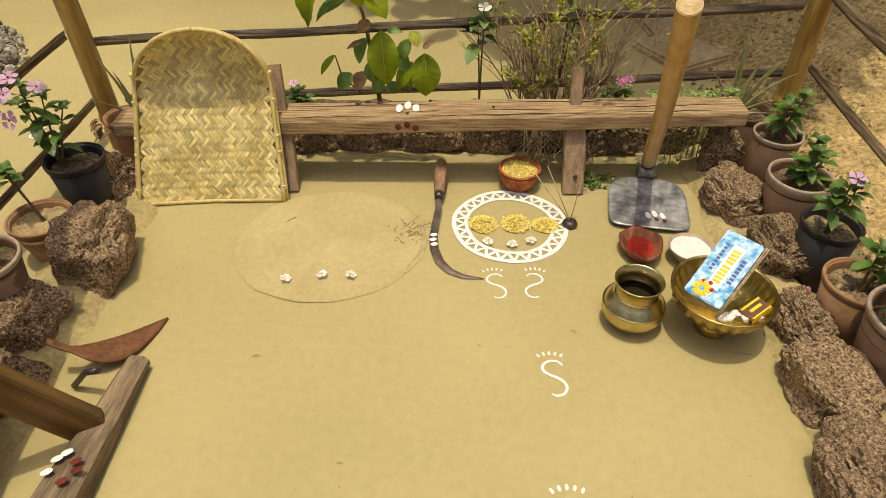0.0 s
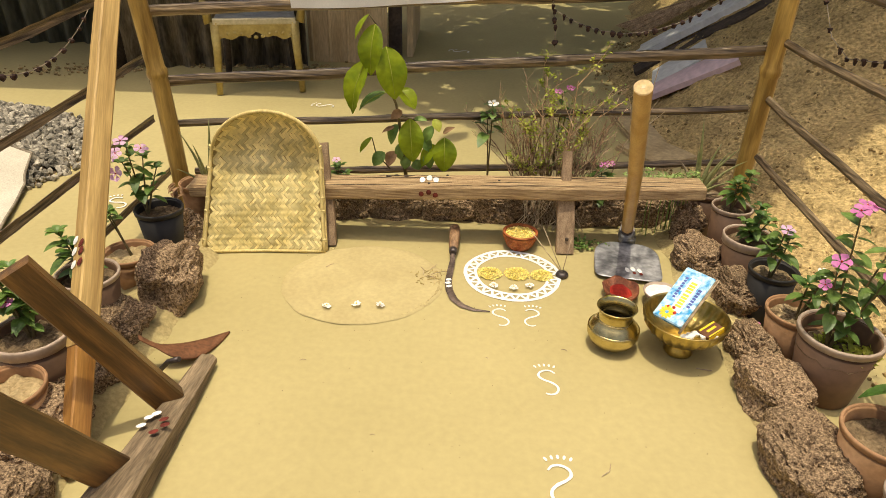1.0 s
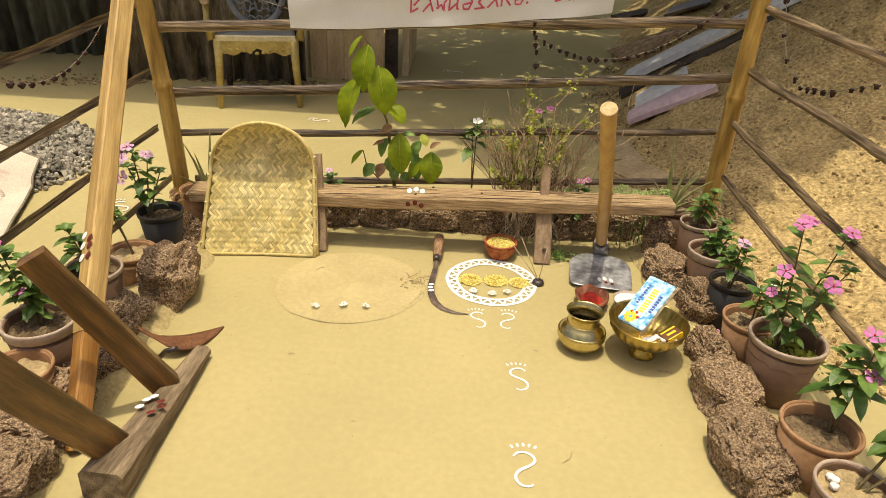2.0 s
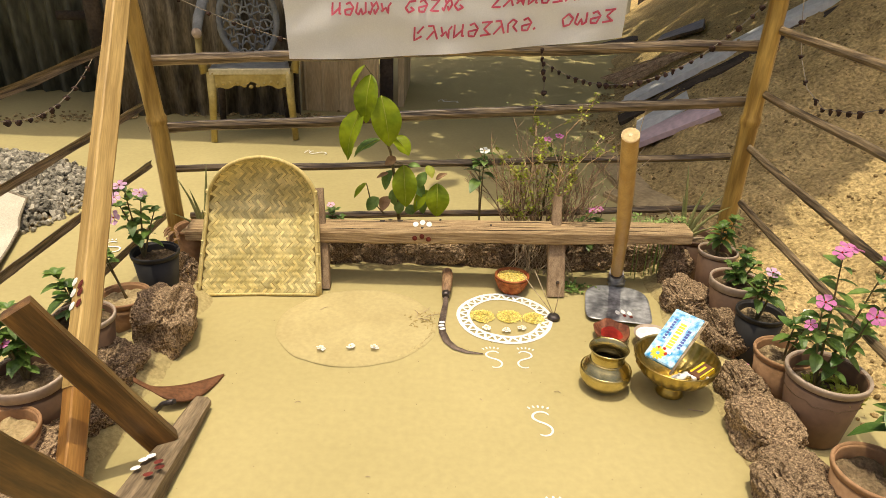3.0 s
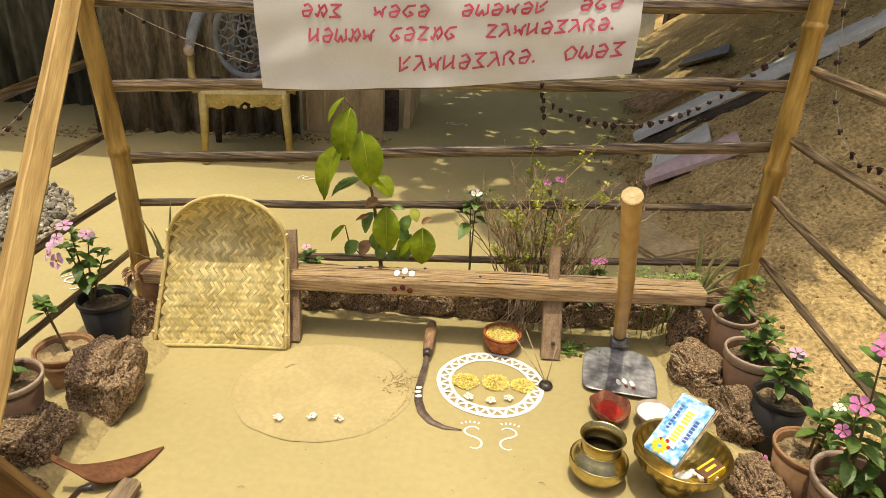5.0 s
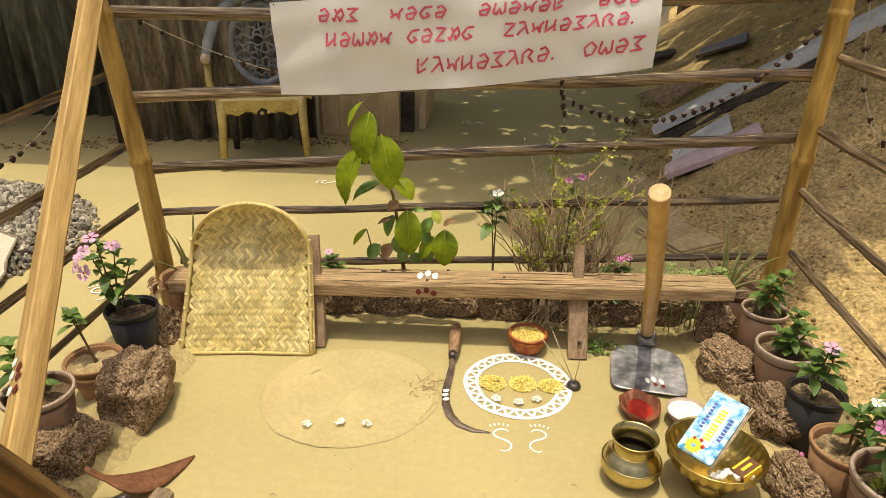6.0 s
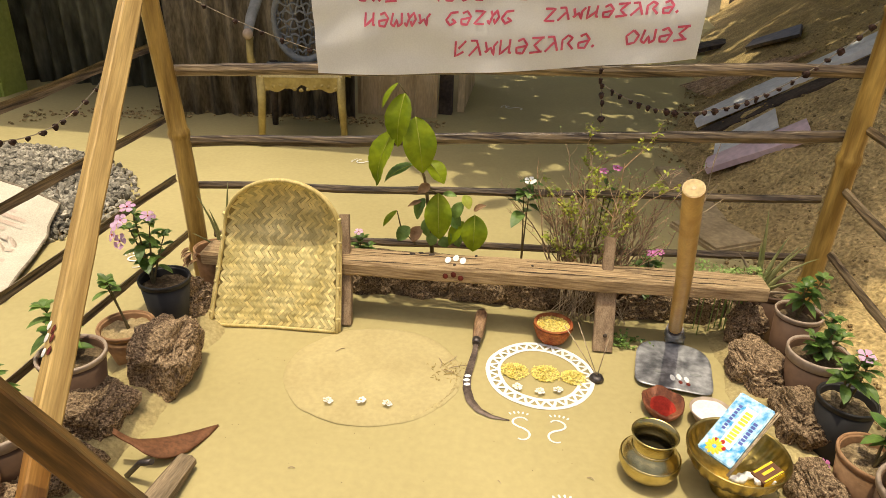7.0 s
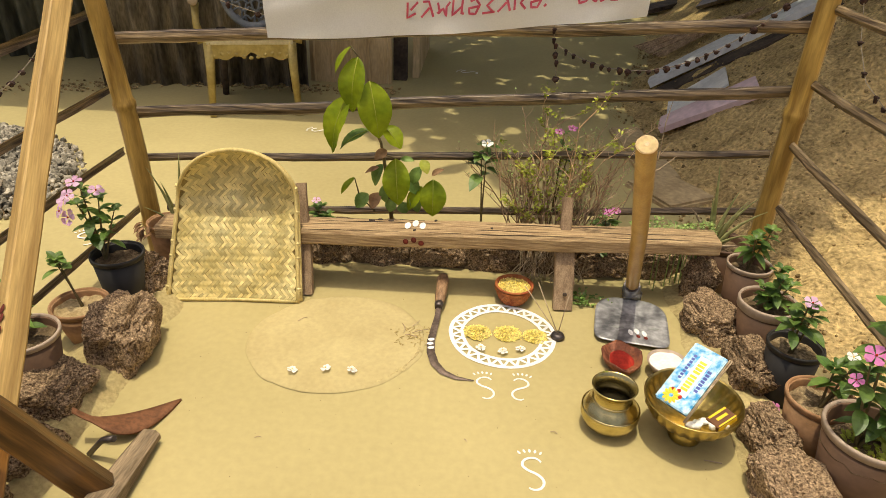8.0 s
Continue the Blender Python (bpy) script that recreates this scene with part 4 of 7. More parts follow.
ring = thing("painted_ring", (0.270, 1.774, 0.0015), "white lattice ring painted with rice paste on the ground", "ground painting")
for r, w in ((0.172, 0.0135), (0.134, 0.0115)):
    bm = bmesh.new()
    ribbon(bm, [((r + 0.002 * math.sin(5 * a)) * math.cos(a), (r + 0.002 * math.sin(4 * a)) * math.sin(a)) for a in [2 * math.pi * k / 96 for k in range(97)]], w)
    part("circle_stroke", bm, WHITE, ring)
NZ = 26
for k in range(NZ):
    for a0, a1 in ((k, k + 0.5), (k + 0.5, k + 1)):
        bm = bmesh.new()
        r0, r1 = (0.136, 0.169) if a1 == k + 0.5 else (0.169, 0.136)
        t0, t1 = 2 * math.pi * a0 / NZ, 2 * math.pi * a1 / NZ
        ribbon(bm, [((r0 + (r1 - r0) * f) * math.cos(t0 + (t1 - t0) * f), (r0 + (r1 - r0) * f) * math.sin(t0 + (t1 - t0) * f)) for f in (0, 0.33, 0.66, 1)], 0.0092, 0.0008)
        part("lattice_stroke", bm, WHITE, ring)


def grain(bm, at, rng, size=0.0085):
    d, s, u = basis((rng.uniform(-1, 1), rng.uniform(-1, 1), rng.uniform(-0.5, 0.5)))
    at = Vector(at)
    a, b = bm.verts.new(at - d * size * 0.6), bm.verts.new(at + d * size * 0.6)
    mid = [bm.verts.new(at + size * 0.27 * (math.cos(t) * s + math.sin(t) * u)) for t in (0, 1.57, 3.14, 4.71)]
    for k in range(4):
        bm.faces.new((a, mid[k], mid[(k + 1) % 4])), bm.faces.new((b, mid[(k + 1) % 4], mid[k]))


for k, (x, y, r) in enumerate(((0.187, 1.773, 0.044), (0.288, 1.775, 0.046), (0.378, 1.77, 0.040))):
    rng = random.Random(40 + k)
    bm = bmesh.new()
    for i in range(560):
        a, rr = rng.uniform(0, 6.28), r * math.sqrt(rng.random()) * (1.12 if rng.random() < 0.1 else 1)
        grain(bm, (rr * math.cos(a), rr * math.sin(a) * 0.95, 0.003 + 0.014 * max(0, 1 - (rr / r) ** 2) * rng.random() ** 0.5), rng)
    lathe(bm, [(r * 0.9, 0.0003), (r * 0.7, 0.002), (r * 0.35, 0.004), (0, 0.005)], 20)
    single("grain_heap", bm, GRAIN, (x, y, 0.0), "small heap of golden unhusked rice grain on the ground", "grain", "grain heaps", kind="stuff")


def small_flower(x, y, r=0.017, z=0.004, seed=0):
    rng = random.Random(seed)
    ob = thing("white_flower", (x, y, z), "fallen white five petalled flower", "flower", "offered flowers")
    bm = bmesh.new()
    flower(bm, (0, 0, 0.006), r, (rng.uniform(-0.3, 0.3), rng.uniform(-0.3, 0.3), 1), 5, rng)
    flower(bm, (0.002, 0.003, 0.009), r * 0.6, (rng.uniform(-0.5, 0.5), rng.uniform(-0.5, 0.5), 1), 4, rng)
    part("petals", bm, PETAL_WHITE, ob)
    bm = bmesh.new()
    bmesh.ops.create_icosphere(bm, subdivisions=1, radius=0.003, matrix=Matrix.Translation((0, 0, 0.009)))
    part("flower_centre", bm, YELLOW, ob)


for k, (x, y) in enumerate(((-0.366, 1.507), (-0.269, 1.523), (-0.189, 1.524))):
    small_flower(x, y, 0.017, 0.012, k)
for k, (x, y) in enumerate(((0.198, 1.683), (0.268, 1.672), (0.325, 1.690))):
    small_flower(x, y, 0.017, 0.004, k + 10)

fallen = thing("fallen_flower", (1.035, 1.455, 0.03), "fallen pink periwinkle flower on the mud", "flower")
bm = bmesh.new()
flower(bm, (0, 0, 0.006), 0.017, (0.3, -0.4, 1), 5, random.Random(2))
part("petals", bm, PINK, fallen)

# twigs and specks lying about
rng = random.Random(5)
for k, (x, y, l) in enumerate(((-0.40, 1.775, 0.035), (0.40, 1.33, 0.02), (-0.39, 1.24, 0.018), (0.44, 0.86, 0.05), (-0.03, 1.72, 0.04), (0.0, 1.75, 0.06), (-0.06, 1.76, 0.05), (-0.02, 1.79, 0.04), (0.03, 1.70, 0.03), (0.16, 1.28, 0.012), (-0.15, 0.95, 0.012))):
    bm = bmesh.new()
    a = rng.uniform(0, 6.28)
    c = Vector((math.cos(a), math.sin(a), 0)) * l / 2
    sweep(bm, [-c, Vector((rng.uniform(-1, 1) * l * 0.15, rng.uniform(-1, 1) * l * 0.15, 0.003)), c], 0.0012, 5)
    single("dry_twig", bm, TWIG, (x, y, 0.012 if y > 1.45 and x < 0.03 else 0.003), "tiny dry twig lying on the ground", "twig", "fallen twigs")
bm = bmesh.new()
for k in range(120):
    x, y = rng.uniform(-0.85, 0.85), rng.uniform(0.4, 1.95)
    bmesh.ops.create_icosphere(bm, subdivisions=1, radius=rng.uniform(0.0006, 0.0015), matrix=Matrix.Translation((x, y, 0.001)))
single("ground_grit", bm, SOIL, (0, 0, 0), "scattered dark grit on the mud ground", "grit", kind="stuff")

bm = bmesh.new()
for k in range(46):
    x, y, l = rng.gauss(-0.03, 0.028), rng.gauss(1.715, 0.03), rng.uniform(0.006, 0.022)
    a = rng.uniform(0, 6.28)
    c, o = Vector((math.cos(a), math.sin(a), 0)) * l / 2, Vector((x + 0.03, y - 1.715, 0.003))
    sweep(bm, [o - c, o + Vector((0, 0, 0.003)), o + c], 0.0011, 4)
single("straw_bits", bm, CANE_BACK, (-0.03, 1.715, 0.006), "scattered short straw bits on the mud patch", "straw", kind="stuff")

# sickle
sickle = thing("sickle", (0.05, 1.8, 0), "curved dark iron sickle with a worn wooden handle", "sickle")
S0 = Vector((0.05, 1.8, 0))
bm = bmesh.new()
hp = [(0.057, 2.045, 0.045), (0.056, 2.03, 0.045), (0.055, 1.98, 0.040), (0.053, 1.93, 0.032), (0.051, 1.895, 0.027)]
sweep(bm, [Vector(p) - S0 for p in hp], [0.018, 0.022, 0.021, 0.019, 0.015], 12)
part("handle", bm, WOOD_WORN, sickle, "worn red brown wooden handle", True)
bm = bmesh.new()
sweep(bm, [Vector((0.051, 1.897, 0.027)) - S0, Vector((0.050, 1.875, 0.024)) - S0], [0.0165, 0.013], 12)
part("ferrule", bm, IRON, sickle, "", True)
bm = bmesh.new()
path = [(0.050, 1.875), (0.049, 1.83), (0.042, 1.77), (0.036, 1.71), (0.040, 1.65), (0.056, 1.595), (0.085, 1.555), (0.125, 1.533), (0.178, 1.524)]
rows = []
for i, (x, y) in enumerate(path):
    q0, q1 = Vector((*path[max(0, i - 1)], 0)), Vector((*path[min(len(path) - 1, i + 1)], 0))
    d = (q1 - q0).normalized()
    n = Vector((-d.y, d.x, 0))
    w = (0.008, 0.010, 0.0115, 0.0125, 0.0135, 0.0135, 0.012, 0.008, 0.001)[i]
    c = Vector((x, y, 0.022 - 0.018 * min(1, i / 3))) - S0
    rows.append([bm.verts.new(c + n * w), bm.verts.new(c + Vector((0, 0, 0.003))), bm.verts.new(c - n * w), bm.verts.new(c - Vector((0, 0, 0.002)))])
for a, b in zip(rows, rows[1:]):
    for k in range(4):
        bm.faces.new((a[k], a[(k + 1) % 4], b[(k + 1) % 4], b[k]))
part("blade", bm, BLADE, sickle, "dark pitted iron blade")
for dx, dy in ((-0.008, 0.028), (-0.010, 0.006), (-0.006, -0.016)):
    bm = bmesh.new()
    blob(bm, (-0.005 + dx, -0.115 + dy, 0.008), 0.011, 0.008, 0.002, rot=0.3)
    part("paint_dot", bm, WHITE, sickle, "white rice paste dot")

# small red basket filled with grain
basket = thing("grain_basket", (0.312, 1.985, 0), "small red painted basket filled with golden paddy grain", "basket")
bm = bmesh.new()
for j in range(7):
    z = 0.006 + j * 0.0088
    r = 0.040 + 0.026 * (j / 6) ** 0.7
    for k in range(26):
        a = 2 * math.pi * (k + 0.5 * (j % 2)) / 26
        d = Vector((math.cos(a), math.sin(a), 0))
        t = Vector((-d.y, d.x, 0))
        h = math.pi * r / 26 * 1.05
        q = [bm.verts.new(d * rr + t * h * sx + Vector((0, 0, z + dz))) for rr, sx, dz in ((r, -1, -0.0046), (r + 0.003, 0, -0.0046), (r, 1, -0.0046), (r + 0.001, 1, 0.0046), (r + 0.004, 0, 0.0046), (r + 0.001, -1, 0.0046))]
        bm.faces.new((q[0], q[1], q[4], q[5])), bm.faces.new((q[1], q[2], q[3], q[4]))
part("weave", bm, BASKET, basket, "red and ochre basket weave")["kind"] = "stuff"
bm = bmesh.new()
lathe(bm, [(0.0, 0.002), (0.038, 0.003), (0.050, 0.02), (0.064, 0.066), (0.069, 0.067), (0.069, 0.071), (0.062, 0.072), (0.055, 0.05), (0.0, 0.045)], 30)
part("basket_wall", bm, BASKET, basket, "", True)
bm = bmesh.new()
rng = random.Random(8)
for i in range(420):
    a, rr = rng.uniform(0, 6.28), 0.059 * math.sqrt(rng.random())
    grain(bm, (rr * math.cos(a), rr * math.sin(a), 0.060 + 0.013 * (1 - (rr / 0.059) ** 2) + rng.uniform(-0.003, 0.003)), rng)
lathe(bm, [(0.060, 0.060), (0.03, 0.068), (0, 0.071)], 20)
part("paddy_grain", bm, GRAIN, basket, "golden paddy grain")["kind"] = "stuff"

# incense holder
inc = thing("incense_holder", (0.452, 1.772, 0), "dark clay incense holder with two thin sticks", "incense holder")
bm = bmesh.new()
lathe(bm, [(0.0, 0.0), (0.020, 0.0), (0.024, 0.008), (0.019, 0.018), (0.010, 0.021), (0.0, 0.02)], 18)
part("base", bm, IRON, inc, "", True)
for dx, dy, l in ((-0.07, 0.11, 0.13), (0.03, 0.06, 0.12), (-0.11, 0.13, 0.10)):
    bm = bmesh.new()
    sweep(bm, [(0, 0, 0.016), (dx * 0.55, dy * 0.55, 0.016 + l * 0.55), (dx, dy, 0.016 + l)], 0.0016, 5)
    part("stick", bm, TWIG, inc, "thin pale stick", True)

# hoe
hoe = thing("hoe", (0.72, 1.95, 0), "broad steel hoe with a thick bamboo handle standing on its blade", "hoe")
HO = Vector((0.72, 1.95, 0))
bm = bmesh.new()
out = []
for k in range(40):
    a = 2 * math.pi * k / 40
    c, sn = math.cos(a), math.sin(a)
    x = 0.122 * math.copysign(abs(c) ** (0.30 if sn < 0 else 0.5), c) * (1.0 + 0.04 * max(0, -sn) - (0.12 * max(0, sn) ** 3))
    y = 0.125 * math.copysign(abs(sn) ** (0.32 if sn < 0 else 0.65), sn)
    out.append((x, y))
rows = []
for f in (0.0, 0.5, 0.93, 1.0):
    rows.append([(x * f, y * f) for x, y in out])
def hz(x, y):
    return 0.016 + 0.06 * (y + 0.125) - 0.12 * x * x
top = [[bm.verts.new((x, y, hz(x, y) + (0.001 if i < 3 else 0.0))) for x, y in r] for i, r in enumerate(rows[1:])]
bot = [[bm.verts.new((x, y, hz(x, y) - (0.0012 if i < 3 else 0.001))) for x, y in r] for i, r in enumerate(rows[1:])]
ct, cb = bm.verts.new((0, 0, hz(0, 0) + 0.001)), bm.verts.new((0, 0, hz(0, 0) - 0.0012))
for c, rr in ((ct, top), (cb, bot)):
    for k in range(40):
        bm.faces.new((c, rr[0][k], rr[0][(k + 1) % 40]))
        for a, b in zip(rr, rr[1:]):
            bm.faces.new((a[k], a[(k + 1) % 40], b[(k + 1) % 40], b[k]))
for k in range(40):
    bm.faces.new((top[-1][k], top[-1][(k + 1) % 40], bot[-1][(k + 1) % 40], bot[-1][k]))
blade = part("blade", bm, STEEL, hoe, "grey steel blade with rounded corners", True)
blade.location = (-0.010, -0.082, 0)
blade.rotation_euler = (0, 0, radians(-9))
H0, H1 = Vector((0.740, 2.032, 0.035)) - HO, Vector((0.532, 1.442, 0.797)) - HO
HD = (H1 - H0).normalized()
bm = bmesh.new()
sweep(bm, [H0 + Vector((0, -0.03, -0.012)), H0 + Vector((0, -0.01, 0.004)), H0 + HD * 0.03, H0 + HD * 0.06, H0 + HD * 0.075], [0.03, 0.037, 0.034, 0.030, 0.028], 14)
part("socket", bm, STEEL, hoe, "steel socket collar", True)
bm = bmesh.new()
culm(bm, [H0 + HD * 0.04, H0.lerp(H1, 0.5) + Vector((0.006, 0, 0)), H1], 0.0225, 0.0255, 16, (0.55, 0.8), 1.03)
part("handle", bm, BAMBOO_PALE, hoe, "thick pale bamboo handle with a crack", True)
bm = bmesh.new()
sweep(bm, [H1 - HD * 0.004, H1 + HD * 0.0015], 0.0235, 16)
cut = part("cut_end", bm, CANE_PALE, hoe, "pale sawn end of the handle")
# darker disc laid on the end stands for the dark hollow
bm = bmesh.new()
sweep(bm, [H1, H1 + HD * 0.0022], 0.006, 12)
part("hollow_centre", bm, BAMBOO_PALE, cut, "darker disc standing for the hollow centre")
bm = bmesh.new()
for f0, f1, dx in ((0.10, 0.55, 0.0), (0.30, 0.75, 0.007)):
    sweep(bm, [H0.lerp(H1, f0 + (f1 - f0) * k / 6) + Vector((dx - 0.004 + 0.003 * math.sin(k * 2), -0.0165, 0.0135)) for k in range(7)], [0.0008, 0.002, 0.0028, 0.003, 0.0026, 0.002, 0.0006], 5)
part("crack", bm, DARKWOOD, hoe, "dark lengthwise crack")
bm = bmesh.new()
sweep(bm, [H0 + HD * 0.068, H0 + HD * 0.085], 0.027, 14)
part("binding", bm, IRON, hoe, "", True)
for k in range(3):
    bm = bmesh.new()
    blob(bm, ((-0.022, 0.0, 0.022)[k] - 0.003, (-0.150, -0.143, -0.154)[k], 0.0222), 0.008, 0.016, 0.002)
    part("paint_dot", bm, WHITE, hoe, "white rice paste dot")
for x, y in ((0.020, -0.177), (-0.003, -0.170)):
    bm = bmesh.new()
    blob(bm, (x, y, 0.0215), 0.007, 0.009, 0.002)
    part("paint_dot", bm, RED_PASTE, hoe, "dark red paste dot")
for x in (0.055, -0.060):
    bm = bmesh.new()
    blob(bm, (x, -0.125, 0.0228), 0.019, 0.008, 0.001, n=14)
    part("stamp", bm, GREY_PLASTIC, hoe, "worn pale stamped oval")

# clay lamp with red powder, white dish
lamp = thing("clay_plate", (0.638, 1.648, 0), "rough clay plate heaped with red vermilion powder", "plate")
lamp.scale = (1.02, 1.25, 1.2)
bm = bmesh.new()
lathe(bm, [(0.0, 0.0), (0.040, 0.0), (0.058, 0.022), (0.062, 0.032), (0.056, 0.034), (0.045, 0.02), (0.0, 0.014)], 22, ripple=lambda r, z, a: Vector((r * math.cos(a) * (1 + 0.06 * math.sin(3 * a)), r * math.sin(a), z + 0.004 * math.sin(5 * a) * (r / 0.06))))
part("dish", bm, RED_CLAY, lamp, "rough red brown clay dish", True)
bm = bmesh.new()
lathe(bm, [(0.0, 0.036), (0.018, 0.032), (0.032, 0.024), (0.038, 0.018)], 22, ripple=lambda r, z, a: Vector((r * math.cos(a), r * math.sin(a), z + 0.004 * noise.noise(Vector((r * 60 * math.cos(a), r * 60 * math.sin(a), 0))))))
part("powder", bm, RED_POWDER, lamp, "bright red powder", True)
dish = thing("enamel_dish", (0.772, 1.622, 0), "small pale dish filled with white powder", "dish")
bm = bmesh.new()
lathe(bm, [(0.0, 0.0), (0.035, 0.0), (0.055, 0.03), (0.064, 0.046), (0.061, 0.047), (0.05, 0.032), (0.0, 0.028)], 28)
part("dish_body", bm, POT_RIM, dish, "", True)
bm = bmesh.new()
lathe(bm, [(0.056, 0.040), (0.04, 0.043), (0.02, 0.040), (0.0, 0.044)], 24, ripple=lambda r, z, a: Vector((r * math.cos(a), r * math.sin(a), z + 0.003 * noise.noise(Vector((r * 60 * math.cos(a), r * 60 * math.sin(a), 3))))))
part("powder", bm, CAMPHOR, dish, "white powder", True)

# brass water pot
pot = thing("brass_water_pot", (0.551, 1.372, 0), "polished brass water pot with a wide flared rim", "pot")
pot.scale = (0.95, 0.95, 0.97)
bm = bmesh.new()
prof = [(0.0, 0.004), (0.035, 0.002), (0.040, 0.0), (0.052, 0.008), (0.072, 0.026), (0.083, 0.050), (0.084, 0.062), (0.080, 0.076), (0.066, 0.094), (0.055, 0.104), (0.0535, 0.110), (0.0545, 0.116), (0.0545, 0.128), (0.059, 0.140), (0.0635, 0.1465), (0.065, 0.149), (0.0635, 0.151), (0.060, 0.148), (0.055, 0.140), (0.050, 0.126), (0.050, 0.108), (0.060, 0.092), (0.074, 0.070)]
lathe(bm, prof, 48)
part("body", bm, BRASS, pot, "", True)
for r, z in ((0.0565, 0.1035), (0.082, 0.073)):
    bm = bmesh.new()
    lathe(bm, [(r - 0.001, z - 0.003), (r + 0.0015, z - 0.0015), (r + 0.0015, z + 0.0015), (r - 0.001, z + 0.003)], 48)
    part("ridge", bm, BRASS, pot, "raised ring", True)
bm = bmesh.new()
lathe(bm, [(0.0735, 0.078), (0.04, 0.0781), (0.0, 0.078)], 32)
part("water", bm, WATER, pot, "dark water", True)
bm = bmesh.new()
leaf(bm, (-0.022, 0.062, 0.149), (0.15, -0.5, 0.5), (0, 0, 1), 0.03, 0.012, 0.3)
part("leaf", bm, LEAF_LIME, pot, "small green leaf on the rim")

# brass offering bowl and what lies in it
bowl = thing("brass_bowl", (0.757, 1.354, 0), "fluted brass offering bowl on a short foot", "bowl")
bowl.scale = (0.91, 0.91, 1.0)
def flute(r, z, a):
    k = 1 + (0.028 * math.cos(24 * a) if 0.04 < z < 0.115 and r > 0.07 else 0.0)
    return Vector((r * k * math.cos(a), r * k * math.sin(a), z))
bm = bmesh.new()
lathe(bm, [(0.0, 0.010), (0.030, 0.004), (0.046, 0.0), (0.048, 0.005), (0.038, 0.022), (0.034, 0.036), (0.038, 0.044), (0.062, 0.052), (0.092, 0.066), (0.118, 0.088), (0.133, 0.112), (0.138, 0.130), (0.141, 0.134), (0.137, 0.136), (0.132, 0.130), (0.126, 0.112), (0.112, 0.092), (0.088, 0.072), (0.055, 0.060), (0.0, 0.057)], 112, ripple=flute)
part("body", bm, BRASS_DARK, bowl, "", True)

packet = thing("incense_packet", (0.733, 1.356, 0.0), "blue printed incense packet leaning in the bowl", "packet")
pa, pb, pd = Vector((0.647, 1.338, 0.150)), Vector((0.711, 1.268, 0.150)), Vector((0.761, 1.438, 0.252))
ex = (pb - pa).normalized()
ey = (pd - pa)
ey = (ey - ex * ey.dot(ex)).normalized()
ez = ex.cross(ey)
pm = Matrix.Translation(pa - Vector(packet.location)) @ Matrix((ex, ey, ez)).transposed().to_4x4()
PL, PW = (pd - pa).length * 1.02, (pb - pa).length
bm = bmesh.new()
bar(bm, (PW / 2, PL / 2, -0.009), (PW, PL, 0.018), pm)
bmesh.ops.bevel(bm, geom=bm.edges[:], offset=0.003, segments=2, affect="EDGES")
part("box", bm, PACK_BLUE, packet, "blue and white printed foil box")
def print_bar(name, x, y, w, l, material, z, label, tilt=0.0):
    b = bmesh.new()
    bar(b, (x, y, z), (w, l, 0.0006), pm)
    part(name, b, material, packet, label)
print_bar("label", PW * 0.54, PL * 0.52, PW * 0.34, PL * 0.66, PACK_WHITE, 0.0006, "white printed panel")
for k in range(9):
    print_bar("print_mark", PW * 0.54, PL * (0.30 + 0.055 * k) + (0.004 if k > 4 else 0), PW * 0.20, PL * 0.040, YELLOW, 0.0014, "plain yellow print mark")
for k in range(8):
    print_bar("print_mark", PW * 0.24, PL * (0.42 + 0.055 * k), PW * 0.09, PL * 0.038, PACK_INK, 0.0008, "plain dark blue print mark")
for k in range(7):
    print_bar("print_mark", PW * 0.82, PL * (0.36 + 0.055 * k), PW * 0.11, PL * 0.040, PACK_INK, 0.0008, "plain dark blue print mark")
for k in range(11):
    bm = bmesh.new()
    a = k * 2 * math.pi / 11
    blob(bm, (PW * 0.36 + 0.014 * math.cos(a), PL * 0.13 + 0.014 * math.sin(a), 0.0012), 0.009, 0.0045, 0.001, rot=a, m=pm)
    part("flower_print", bm, YELLOW, packet, "printed yellow petal")
for dx, dy in ((0.30, 0.22), (0.46, 0.24), (0.58, 0.17)):
    bm = bmesh.new()
    blob(bm, (PW * dx, PL * dy, 0.0012), 0.006, 0.006, 0.0006, m=pm)
    part("flower_print", bm, RED_POWDER, packet, "printed red bud")
for k in range(2):
    bm = bmesh.new()
    sweep(bm, [pm @ Vector((PW * 1.05 + 0.004 * k, -0.02, 0.0)), pm @ Vector((PW * 1.08 + 0.003 * k, PL * 0.5, 0.005)), pm @ Vector((PW * 1.05 + 0.006 * k, PL * 1.0, 0.0))], 0.0022, 6)
    ob = single("incense_stick", bm, TWIG, packet.location, "thin brown incense stick beside the packet", "incense stick", "incense sticks", smooth=True)

box = thing("small_carton", (0.815, 1.297, 0.0), "small brown and yellow printed carton lying in the bowl", "carton")
cm = Matrix.Translation((0, 0, 0.118)) @ Matrix.Rotation(radians(32), 4, "Z") @ Matrix.Rotation(radians(-12), 4, "Y")
bm = bmesh.new()
bar(bm, (0, 0, 0), (0.068, 0.042, 0.018), cm)
bmesh.ops.bevel(bm, geom=bm.edges[:], offset=0.0015, segments=1, affect="EDGES")
part("box", bm, PACK_BROWN, box, "")
for y, w, material in ((0.016, 0.006, YELLOW), (0.0, 0.008, YELLOW), (-0.018, 0.004, YELLOW)):
    bm = bmesh.new()
    bar(bm, (0.002, y, 0.0094), (0.060 if w != 0.008 else 0.036, w, 0.0006), cm)
    part("print_mark", bm, material, box, "plain yellow print band")
bm = bmesh.new()
bar(bm, (0, -0.0212, 0), (0.066, 0.0006, 0.014), cm)
part("print_mark", bm, YELLOW, box, "yellow side band")
rng = random.Random(3)
